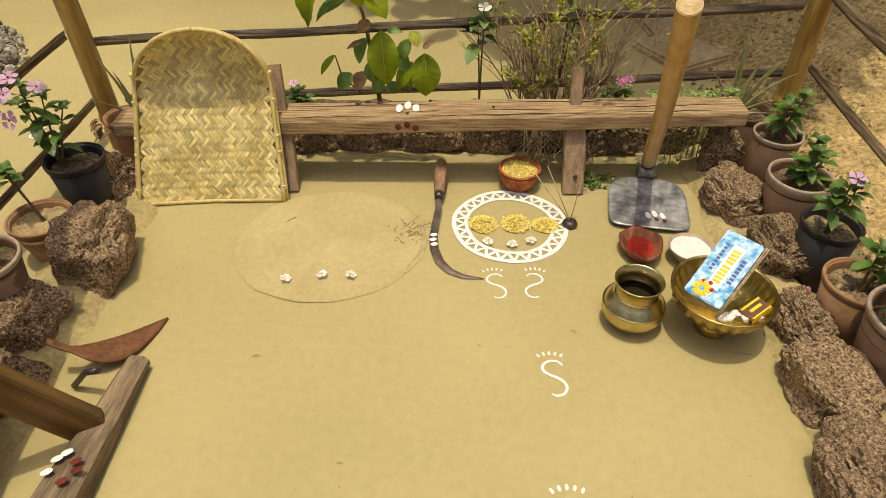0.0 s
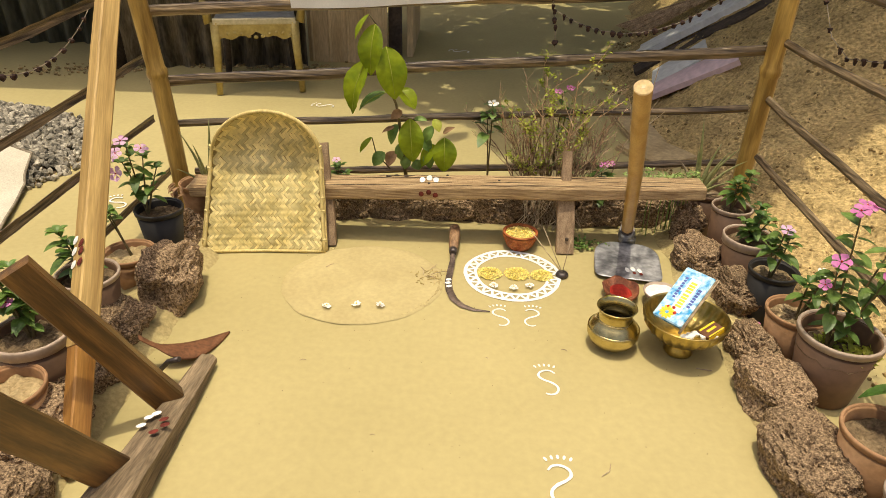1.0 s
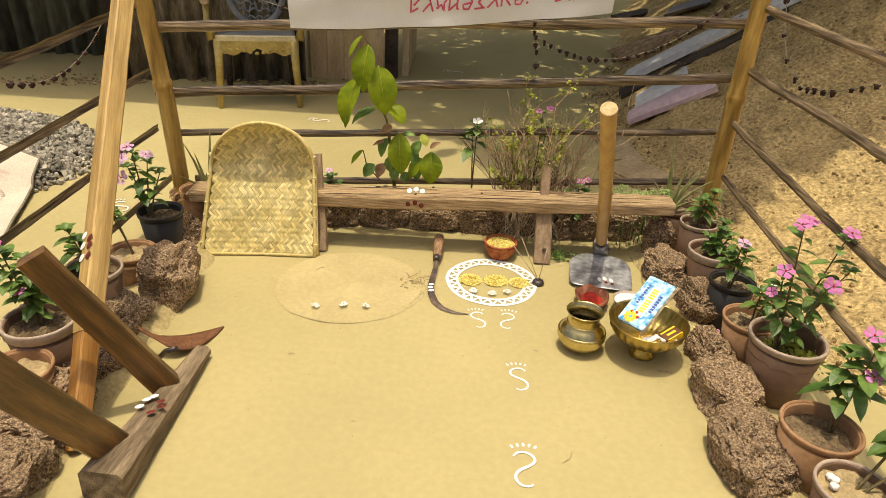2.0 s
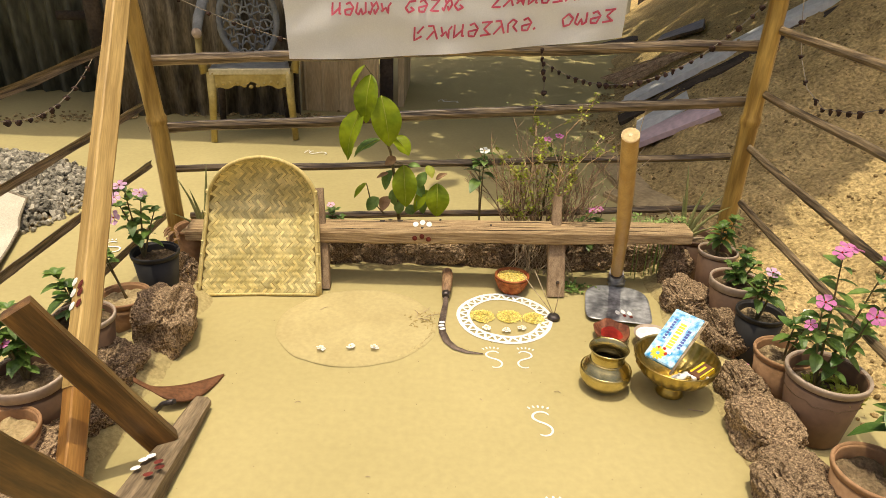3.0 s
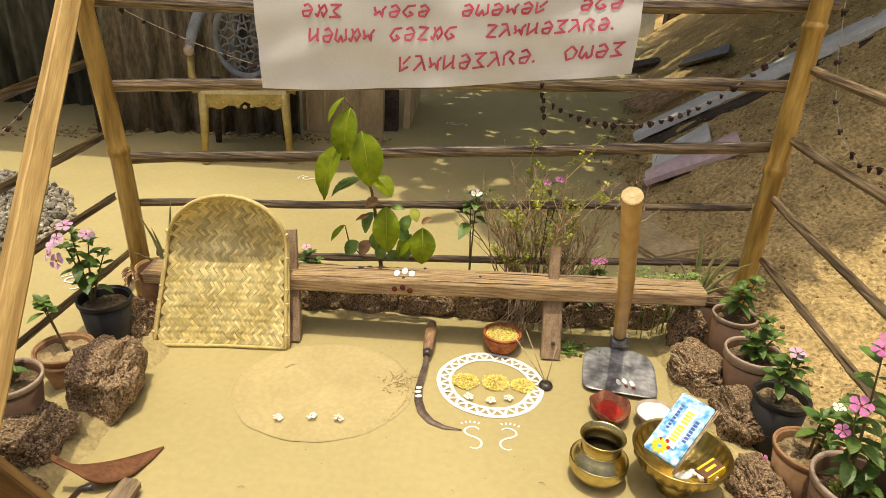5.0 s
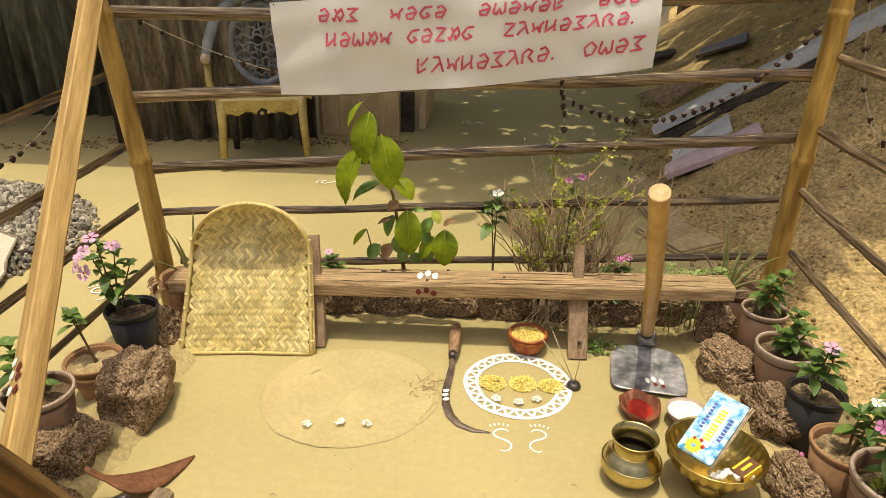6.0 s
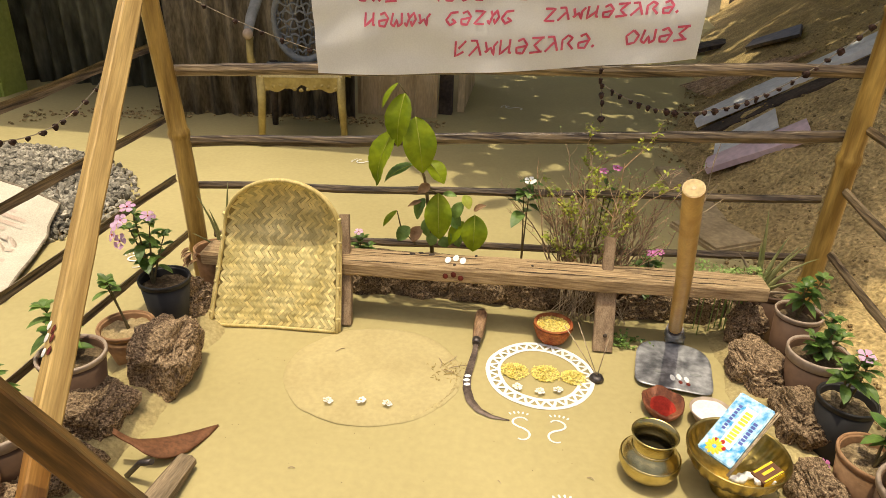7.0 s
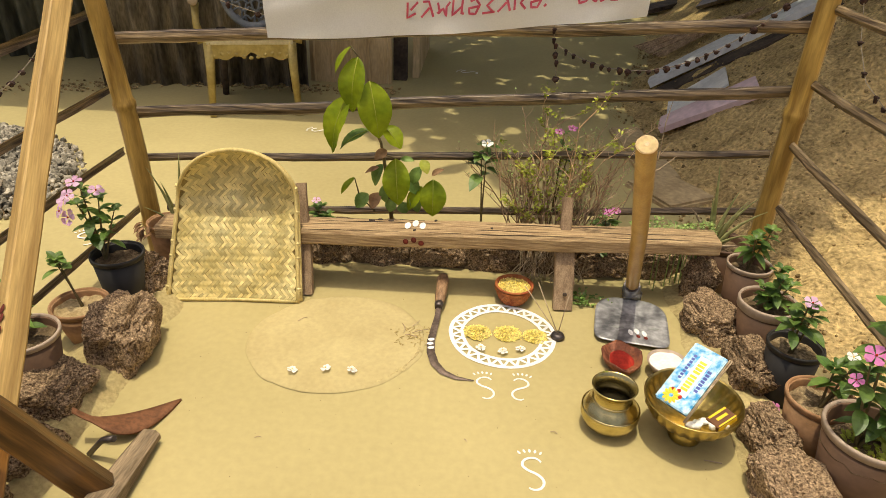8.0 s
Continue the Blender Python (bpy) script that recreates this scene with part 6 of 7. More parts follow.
# dry bush
bush = thing("dry_bush", (0.445, 2.22, 0.05), "straggly half dry bush with thin twigs and tiny leaves", "bush")
rng = random.Random(21)
tw, lv, lime = bmesh.new(), bmesh.new(), bmesh.new()


def branch(p, d, length, r, depth, green):
    """One crooked twig with side twigs and, where green, small leaves."""
    pts = [p]
    for i in range(4):
        d = (d + Vector((rng.uniform(-0.28, 0.28), rng.uniform(-0.22, 0.22), rng.uniform(-0.05, 0.16)))).normalized()
        pts.append(pts[-1] + d * length / 4)
    sweep(tw, pts, [r, r * 0.85, r * 0.7, r * 0.55, r * 0.35], 4 if depth < 2 else 3)
    if depth < 2:
        for i in range(5 if depth == 0 else 4):
            f = rng.uniform(0.3, 1.0) * 4
            j = min(3, int(f))
            q = pts[j].lerp(pts[j + 1], f - j)
            e = (d + Vector((rng.uniform(-1.1, 1.1), rng.uniform(-0.9, 0.9), rng.uniform(-0.1, 0.6)))).normalized()
            branch(q, e, length * rng.uniform(0.22, 0.38), r * 0.55, depth + 1, green)
    else:
        for i in range(7 if green else 3):
            q = pts[rng.randrange(1, 5)] + 0.006 * Vector((rng.uniform(-1, 1), rng.uniform(-1, 1), rng.uniform(-1, 1)))
            if green:
                leaf(lime, q, (rng.uniform(-1, 1), rng.uniform(-1, 1), rng.uniform(-0.2, 1)), (0, 0, 1), rng.uniform(0.011, 0.021), rng.uniform(0.009, 0.014), 0.2, 0.2, 3)
            elif rng.random() < 0.5:
                leaf(lv, q, (rng.uniform(-1, 1), rng.uniform(-1, 1), rng.uniform(-0.2, 1)), (0, 0, 1), rng.uniform(0.006, 0.011), rng.uniform(0.004, 0.007), 0.2, 0.2, 3)


for k in range(48):
    a = -1 + 2 * (k + rng.random()) / 48
    green = (-0.45 < a < 0.10 and k % 2 == 0) or k == 8
    h = (0.54 if green else 0.43) * rng.uniform(0.65, 1.12)
    branch(Vector((a * 0.10 + 0.01, rng.uniform(-0.04, 0.04), 0)), Vector((a * 0.36 + 0.01, rng.uniform(-0.12, 0.12), 1)).normalized(), h, 0.0035, 0, green)
part("twig_tangle", tw, BUSH_TWIG, bush, "tangle of thin dry twigs")["kind"] = "stuff"
part("green_leaves", lime, LEAF_LIME, bush, "tiny yellow green leaves")["kind"] = "stuff"
part("dull_leaves", lv, HERB, bush, "tiny dull leaves")["kind"] = "stuff"
# dry roots hanging below the plank
bm = bmesh.new()
for k in range(60):
    x = rng.uniform(-0.10, 0.09)
    sweep(bm, [(x, rng.uniform(-0.05, 0.03), 0.17), (x + rng.uniform(-0.05, 0.05), rng.uniform(-0.07, 0.0), 0.10), (x + rng.uniform(-0.06, 0.06), rng.uniform(-0.08, -0.02), 0.01)], 0.0016, 4)
single("dry_roots", bm, TWIG, (0.45, 2.18, 0.0), "tangle of grey dry roots and stems under the plank", "roots", kind="stuff")
bm = bmesh.new()
for k in range(110):
    x, y = rng.gauss(0, 0.035), rng.gauss(0, 0.025)
    leaf(bm, (x, y, rng.uniform(0.002, 0.03)), (rng.uniform(-1, 1), rng.uniform(-1, 1), rng.uniform(0, 1)), (0, 0, 1), rng.uniform(0.010, 0.020), 0.010, 0.2, 0.2, 3)
single("ground_weed", bm, LEAF, (0.565, 2.0, 0.0), "small green weed at the foot of the prong", "weed", kind="stuff")
# bare twig by the right of the bush
tw = bmesh.new()
for a, b, c in (((0.66, 2.23, 0.1), (0.72, 2.22, 0.35), (0.82, 2.2, 0.55)), ((0.74, 2.22, 0.38), (0.72, 2.2, 0.50), (0.70, 2.2, 0.56)), ((0.79, 2.2, 0.48), (0.79, 2.2, 0.62), (0.80, 2.2, 0.70)), ((0.76, 2.2, 0.43), (0.80, 2.2, 0.45), (0.85, 2.2, 0.50))):
    sweep(tw, [Vector(q) - Vector((0.7, 2.2, 0)) for q in (a, b, c)], [0.003, 0.002, 0.001], 5)
single("bare_twig", tw, TWIG, (0.7, 2.2, 0), "bare forked twig standing in the soil", "twig")
# small periwinkles in the bed
periwinkle((0.19, 2.24, 0.08), [(0.0, 0.0, 0.40), (-0.02, 0.0, 0.36)], 0.075, [((-0.002, -0.02, 0.425), 0.022, UP)], PETAL_WHITE, 31, bare=0.80, every=0.05, label="tall thin stem with dark leaves and a white flower")
periwinkle((-0.425, 2.19, 0.07), [(0.0, 0.0, 0.16), (0.03, 0.0, 0.13)], 0.055, [((-0.005, -0.01, 0.195), 0.018, UP)], PALE_PINK, 32, bare=0.5)
periwinkle((0.645, 2.21, 0.07), [(0.0, 0.0, 0.17), (0.03, -0.01, 0.15), (-0.03, 0, 0.14)], 0.055, [((0.0, -0.02, 0.205), 0.02, UP), ((0.03, -0.01, 0.21), 0.018, UP)], PINK, 33, bare=0.4)
periwinkle((0.44, 2.26, 0.07), [(0.02, 0.0, 0.47), (0.05, 0.02, 0.40)], 0.032, [((0.0, -0.02, 0.485), 0.018, UP), ((0.045, -0.02, 0.50), 0.018, UP)], PINK, 34, bare=0.8, every=0.05)

# ---- banner ----
banner = thing("cloth_banner", (0.04, 2.235, 0.98), "white cloth banner with red handwriting tied to the fence", "banner")
def ban(u, v):
    """u from 0 to 1 along, v from 0 at the top to 1 at the bottom."""
    x = -0.627 + 1.257 * u + 0.012 * v * (1 - u)
    top = 0.150 + 0.10 * u
    bottom = -0.148 + 0.125 * u ** 1.15 - 0.012 * math.sin(u * math.pi)
    z = top + (bottom - top) * v
    y = -0.012 + 0.010 * math.sin(u * 17 + 2 * v) * (0.3 + 0.7 * v) + 0.012 * noise.noise(Vector((u * 6, v * 3, 0))) - 0.02 * v * (1 - v)
    return Vector((x, y, z))


bm = bmesh.new()
rows = [[bm.verts.new(ban(i / 60, j / 16)) for i in range(61)] for j in range(17)]
for a, b in zip(rows, rows[1:]):
    for i in range(60):
        bm.faces.new((a[i], a[i + 1], b[i + 1], b[i]))
cloth = part("cloth", bm, CLOTH, banner, "slightly rippled white cloth", True)
GLYPHS = {
    "K": [[(0, 1), (0.08, 0), (0.75, 0.3)], [(0.3, 0.5), (0.85, 1)]],
    "L": [[(0, 1), (0.5, 1), (1, 0)], [(0.6, 0.6), (0, 0)]],
    "N": [[(0, 0.9), (0.25, 0.25), (0.05, 0.2), (0.5, 0.5), (0.8, 0), (0.75, 0.6), (1, 0.9)]],
    "H": [[(0, 1), (0.05, 0), (0.75, 0.55)], [(0.75, 1), (0.8, 0.1), (1, 0.1)]],
    "T": [[(0.15, 0.85), (0.55, 1), (0.95, 0.6), (0.7, 0), (0.2, 0.05), (0.1, 0.4), (0.85, 0.5)]],
    "S": [[(0, 1), (1, 1)], [(0.85, 1), (0.3, 0.5), (0.85, 0.05)], [(0, 0), (1, 0.05)]],
    "R": [[(0.1, 0), (0, 0.7), (0.4, 1), (0.8, 0.8), (0.5, 0.45), (1, 0)]],
    "O": [[(0.5, 1), (0.05, 0.6), (0.3, 0), (0.8, 0.1), (1, 0.6), (0.5, 1)]],
    "W": [[(0.1, 1), (0, 0.2), (0.3, 0), (0.5, 0.5), (0.7, 0), (1, 0.2), (0.9, 1)]],
    "M": [[(0, 0.3), (0.2, 0), (0.4, 0.6), (0.2, 1)], [(0.4, 0.6), (0.75, 1), (1, 0.5), (0.7, 0), (0.55, 0.4)]],
    "G": [[(1, 0.95), (0.35, 0.9), (0, 0.4), (0.4, 0), (0.9, 0.2), (0.5, 0.45)]],
    "Z": [[(0, 1), (0.9, 0.95), (0.1, 0.05), (1, 0)]],
    ".": [[(0, 0), (0.15, 0.15)]],
}


def ink(bm, stroke, u0, base, w, h, lean):
    """One marker stroke laid on the cloth; base and h are metres above its lower hem."""
    def spot(x, y):
        u = u0 + (x * w + y * lean) / 1.257
        return u, base + y * h
    fine = []
    for (x0, y0), (x1, y1) in zip(stroke, stroke[1:]):
        fine += [spot(x0 + (x1 - x0) * i / 4, y0 + (y1 - y0) * i / 4) for i in range(4)]
    fine.append(spot(*stroke[-1]))
    rows = []
    for i, (u, hm) in enumerate(fine):
        (ua, ha), (ub, hb) = fine[max(0, i - 1)], fine[min(len(fine) - 1, i + 1)]
        du, dh = (ub - ua) * 1.257, hb - ha
        n = math.hypot(du, dh) or 1.0
        pen = 0.0036 * (1 + 0.25 * noise.noise(Vector((u * 90, hm * 120, 0))))
        row = []
        for side in (-1, 1):
            uu, hh = u - side * pen * dh / n / 1.257, hm + side * pen * du / n
            tall = ban(uu, 0).z - ban(uu, 1).z
            row.append(bm.verts.new(ban(uu, min(1.0, max(0.0, 1 - hh / tall))) + Vector((0, -0.0035, 0))))
        rows.append(row)
    for a, b in zip(rows, rows[1:]):
        bm.faces.new((a[0], a[1], b[1], b[0]))


for text, u0, u1, b0, b1, h in (("KLNHTSLRT. OWTS", 0.378, 0.972, 0.055, 0.066, 0.046), ("HTWMN GTZMG  ZLNHTSLRT.", 0.140, 0.962, 0.158, 0.150, 0.040), ("VTMS  NTGT  TWTNTK  TGT", 0.085, 0.955, 0.238, 0.212, 0.036)):
    step = (u1 - u0) / len(text)
    for k, sign in enumerate(text):
        if sign not in GLYPHS:
            continue
        f = k / len(text)
        bm = bmesh.new()
        for stroke in GLYPHS[sign]:
            ink(bm, stroke, u0 + step * k, b0 + (b1 - b0) * f, step * 1.257 * 0.80, h * (1.08 - 0.2 * f), 0.006)
        part("letter", bm, RED_INK, banner, "red marker letter")
for u in (0.01, 0.99):
    bm = bmesh.new()
    sweep(bm, [ban(u, 0.03), ban(u, 0.0) + Vector((0, 0.02, 0.03)), ban(u, 0.0) + Vector((0, 0.05, 0.01))], 0.003, 5)
    part("tie_string", bm, STRING, banner, "", True)

# ---- dried flower garlands ----
def garland(pts, n, seed, label, sparse=0.0):
    rng = random.Random(seed)
    o = Vector(pts[0])
    ob = thing("flower_garland", o, label, "garland", "garlands")
    pts = [Vector(p) - o for p in pts]
    bm = bmesh.new()
    sweep(bm, pts, 0.0016, 4)
    part("string", bm, STRING, ob)
    total = len(pts) - 1
    for k in range(n):
        if k < sparse * n and k % 3:
            continue
        f = (k + 0.3 + 0.4 * rng.random()) / n * total
        i = min(int(f), total - 1)
        c = pts[i].lerp(pts[i + 1], f - i)
        bm = bmesh.new()
        rock(bm, c + Vector((0, 0, -0.006)), (rng.uniform(0.007, 0.012), rng.uniform(0.007, 0.012), rng.uniform(0.007, 0.014)), seed + k, sub=2)
        for v in bm.verts:
            f = 1.15 if v.co.z > c.z - 0.006 else 0.7
            v.co.x, v.co.y = c.x + (v.co.x - c.x) * f, c.y + (v.co.y - c.y) * f
        part("dried_flower", bm, DRIED, ob)


def catenary(a, b, sag, n=12):
    a, b = Vector(a), Vector(b)
    return [a.lerp(b, i / n) - Vector((0, 0, sag * 4 * (i / n) * (1 - i / n))) for i in range(n + 1)]


garland(catenary((0.38, 2.24, 0.86), (1.18, 2.22, 1.10), 0.18), 26, 3, "string of dark dried marigolds hanging from the fence rail")
garland([(0.38, 2.24, 0.92), (0.385, 2.24, 0.86), (0.40, 2.24, 0.80), (0.405, 2.24, 0.72)], 5, 30, "short strand of dark dried marigolds")
garland([(1.25, 2.13, 1.22), (1.25, 2.08, 1.06), (1.25, 2.02, 0.94), (1.25, 1.93, 0.85), (1.25, 1.80, 0.81), (1.25, 1.62, 0.84), (1.26, 1.40, 0.92), (1.26, 1.20, 1.0)], 24, 5, "string of dark dried marigolds along the side fence", 0.5)
garland(catenary((-1.225, 2.08, 0.865), (-1.225, 1.2, 0.90), 0.15), 16, 7, "string of dark dried marigolds along the side rails")
garland(catenary((-1.10, 2.28, 1.08), (-0.40, 2.28, 0.86), 0.03), 8, 9, "string of dried marigolds behind the post")

# ---- chair ----
chair = thing("plastic_armchair", (-1.28, 4.20, 0), "ornate gold and grey moulded plastic armchair in the shade", "chair")
bm = bmesh.new()
rows = []
for j in range(9):
    for_z = j / 8
    rows.append([bm.verts.new((-0.25 + 0.5 * i / 10 * 1.0, -0.25 + 0.46 * for_z, 0.425 - 0.012 * math.sin(math.pi * i / 10) * math.sin(math.pi * for_z) - 0.02 * for_z)) for i in range(11)])
low = [[bm.verts.new(v.co - Vector((0, 0, 0.02))) for v in r] for r in rows]
for rr in (rows, low):
    for a, b in zip(rr, rr[1:]):
        for i in range(10):
            bm.faces.new((a[i], a[i + 1], b[i + 1], b[i]))
edge_t = rows[0] + [r[-1] for r in rows[1:]] + rows[-1][-2::-1] + [r[0] for r in rows[-2:0:-1]]
edge_b = low[0] + [r[-1] for r in low[1:]] + low[-1][-2::-1] + [r[0] for r in low[-2:0:-1]]
for k in range(len(edge_t)):
    m = (k + 1) % len(edge_t)
    bm.faces.new((edge_t[k], edge_t[m], edge_b[m], edge_b[k]))
part("seat", bm, GREY_PLASTIC, chair, "grey blue moulded seat", True)
bm = bmesh.new()
timber(bm, (-0.25, -0.252, 0.415), (0.25, -0.252, 0.415), 0.03, 0.035, steps=4, bevel=0.008, rough=0)
# cream tone holds the sunlight that the front edge catches
part("seat_edge", bm, GOLD_SUNLIT, chair, "gold front edge with sunlight put into its colour")
bm = bmesh.new()
cols = []
for i in range(25):
    f = i / 24
    dip = 0.05 + 0.035 * abs(math.cos(f * math.pi)) ** 0.8 + 0.008 * math.cos(f * 30)
    cols.append([bm.verts.new((-0.25 + 0.5 * f, -0.262, 0.402)), bm.verts.new((-0.25 + 0.5 * f, -0.262, 0.402 - dip)), bm.verts.new((-0.25 + 0.5 * f, -0.246, 0.402 - dip)), bm.verts.new((-0.25 + 0.5 * f, -0.246, 0.402))])
for a, b in zip(cols, cols[1:]):
    for k in range(4):
        bm.faces.new((a[k], a[(k + 1) % 4], b[(k + 1) % 4], b[k]))
part("apron", bm, GOLD, chair, "scalloped gold apron")
for k in range(11):
    bm = bmesh.new()
    t = -1 + 2 * k / 10
    blob(bm, (t * 0.21, 0.395 - 0.055 - 0.012 * math.cos(t * 5), 0.0), 0.014, 0.011, 0.007, rot=t, m=Matrix.Translation((0, -0.263, 0)) @ Matrix.Rotation(radians(90), 4, "X"))
    part("scroll_ornament", bm, GOLD, chair)
for sx in (-1, 1):
    bm = bmesh.new()
    sweep(bm, [(sx * 0.24, -0.24, 0.41), (sx * 0.245, -0.25, 0.25), (sx * 0.262, -0.27, 0.0)], [0.034, 0.028, 0.022], 8, squash=0.8)
    part("front_leg", bm, GOLD, chair, "gold front leg", True)
    bm = bmesh.new()
    sweep(bm, [(sx * 0.21, 0.20, 0.41), (sx * 0.23, 0.24, 0.0)], [0.03, 0.022], 8)
    part("back_leg", bm, DARKWOOD, chair, "dark back leg", True)
    bm = bmesh.new()
    sweep(bm, [(sx * 0.275, -0.22, 0.40), (sx * 0.30, -0.20, 0.50), (sx * 0.295, -0.19, 0.61)], [0.030, 0.022, 0.026], 8)
    part("arm_post", bm, GOLD, chair, "gold arm post", True)
    bm = bmesh.new()
    sweep(bm, [(sx * 0.300, -0.20, 0.63), (sx * 0.290, -0.10, 0.70), (sx * 0.26, 0.0, 0.79), (sx * 0.20, 0.10, 0.87), (sx * 0.11, 0.18, 0.92), (0, 0.21, 0.935)], [0.028, 0.034, 0.036, 0.036, 0.036, 0.036], 10, squash=0.7)
    part("armrest", bm, GREY_PLASTIC, chair, "grey curved armrest", True)
    bm = bmesh.new()
    bmesh.ops.create_icosphere(bm, subdivisions=3, radius=0.03, matrix=Matrix.Translation((sx * 0.300, -0.215, 0.626)))
    part("arm_knob", bm, POT_RIM, chair, "pale arm knob", True)
bm = bmesh.new()
def back_pt(a, r):
    return Vector((0.19 * r * math.cos(a), 0.225 + 0.02 * r * math.sin(a), 0.65 + 0.23 * r * math.sin(a)))
sweep(bm, [back_pt(2 * math.pi * k / 32, 1.0) for k in range(33)], 0.022, 8, caps=False)
part("back_frame", bm, GREY_PLASTIC, chair, "oval grey back frame", True)
bm = bmesh.new()
for k in range(9):
    x = -0.16 + 0.04 * k
    hh = 0.22 * math.sqrt(max(0, 1 - (x / 0.19) ** 2))
    sweep(bm, [(x + 0.012 * math.sin(t * 14 + k * 3.14), 0.225, 0.65 + hh * (2 * t - 1)) for t in [i / 14 for i in range(15)]], 0.0075, 5)
for k in range(9):
    z = 0.47 + 0.045 * k
    ww = 0.185 * math.sqrt(max(0, 1 - ((z - 0.65) / 0.23) ** 2))
    sweep(bm, [(ww * (2 * t - 1), 0.225, z + 0.012 * math.sin(t * 25 + k * 3.14)) for t in [i / 14 for i in range(15)]], 0.0075, 5)
part("back_lattice", bm, GREY_PLASTIC, chair, "pierced scrollwork back panel", True)
chair.rotation_euler = (0, 0, radians(14))
chair.scale = (1.0, 1.0, 1.08)

# ---- gravel heap and sack ----
def gravel_height(x, y):
    d = ((x + 2.76) / 1.0) ** 2 + ((y - 2.70) / 0.80) ** 2
    return 0.13 * max(0.0, 1 - d) ** 0.8 - (0.02 if d > 0.98 else 0)


rng = random.Random(17)
shapes = []
for k in range(6):
    b = bmesh.new()
    g = bmesh.ops.create_icosphere(b, subdivisions=1, radius=1.0)
    for v in b.verts:
        v.co = Vector((v.co.x * 1.25, v.co.y, v.co.z * 0.75)) * rng.uniform(0.65, 1.2)
    shapes.append(([v.co.copy() for v in b.verts], [[v.index for v in f.verts] for f in b.faces]))
    b.free()
vs, fs = [], []
count = 0
while count < 9500:
    x, y = rng.uniform(-3.8, -1.7), rng.uniform(1.85, 3.55)
    d = ((x + 2.76) / 1.0) ** 2 + ((y - 2.70) / 0.80) ** 2
    if d > 1.06 or (d > 0.92 and rng.random() < 0.6):
        continue
    count += 1
    cs, tris = rng.choice(shapes)
    m = Matrix.Translation((x, y, max(0.0, gravel_height(x, y)) + rng.uniform(-0.004, 0.012))) @ Euler((rng.uniform(0, 6), rng.uniform(0, 6), rng.uniform(0, 6))).to_matrix().to_4x4() @ Matrix.Scale(rng.uniform(0.009, 0.021), 4)
    base = len(vs)
    vs += [tuple(m @ c) for c in cs]
    fs += [[base + i for i in t] for t in tris]
me = bpy.data.meshes.new("gravel_heap")
me.from_pydata(vs, [], fs)
me.materials.append(GRAVEL)
tagged(new("gravel_heap", me), "heap of grey crushed stone chips", "gravel", kind="stuff")
# dark core colour puts shade into the gaps between chips
bm = bmesh.new()
sheet_mesh(bm, spaced([(-3.8, -1.7, 0.08)]), spaced([(1.85, 3.6, 0.08)]), lambda x, y: gravel_height(x, y) - 0.012)
tagged(link("gravel_core", bm, SOIL, None, True), "dark sheet under the chips standing for shaded gaps", "gravel", kind="stuff")

sack = thing("plastic_sack", (-2.15, 2.3, 0.0), "flattened pale woven plastic sack with faded pink print", "sack")
SO = Vector((-2.15, 2.3, 0))
def sack_pt(u, v):
    a = Vector((-1.69, 1.86, 0)).lerp(Vector((-1.93, 2.57, 0)), v)
    b = Vector((-2.65, 1.80, 0)).lerp(Vector((-2.70, 2.75, 0)), v)
    p = a.lerp(b, u)
    z = max(0.012, gravel_height(p.x, p.y) + 0.034) + 0.010 * noise.noise(Vector((p.x * 5, p.y * 5, 0))) + 0.006
    return Vector((p.x, p.y, z)) - SO
bm = bmesh.new()
rows = [[bm.verts.new(sack_pt(i / 30, j / 24)) for i in range(31)] for j in range(25)]
for a, b in zip(rows, rows[1:]):
    for i in range(30):
        bm.faces.new((a[i], a[i + 1], b[i + 1], b[i]))
part("cloth", bm, SACK, sack, "pale woven plastic", True)
for k in range(13):
    v = 0.10 + 0.055 * k
    u0, u1 = (0.12, 0.55) if k % 3 else (0.20, 0.85)
    bm = bmesh.new()
    line = [[bm.verts.new(sack_pt(u0 + (u1 - u0) * i / 18, v + dv) + Vector((0, 0, 0.003))) for i in range(19)] for dv in (-0.016, 0.016)]
    for i in range(18):
        bm.faces.new((line[0][i], line[0][i + 1], line[1][i + 1], line[1][i]))
    part("faded_print", bm, SACK_PINK, sack, "faded pink printed band")
bm = bmesh.new()
sweep(bm, [sack_pt(0, j / 24) for j in range(25)] + [sack_pt(i / 30, 1.0) for i in range(1, 31)], 0.006, 6)
part("hem", bm, STRING, sack, "stitched hem", True)

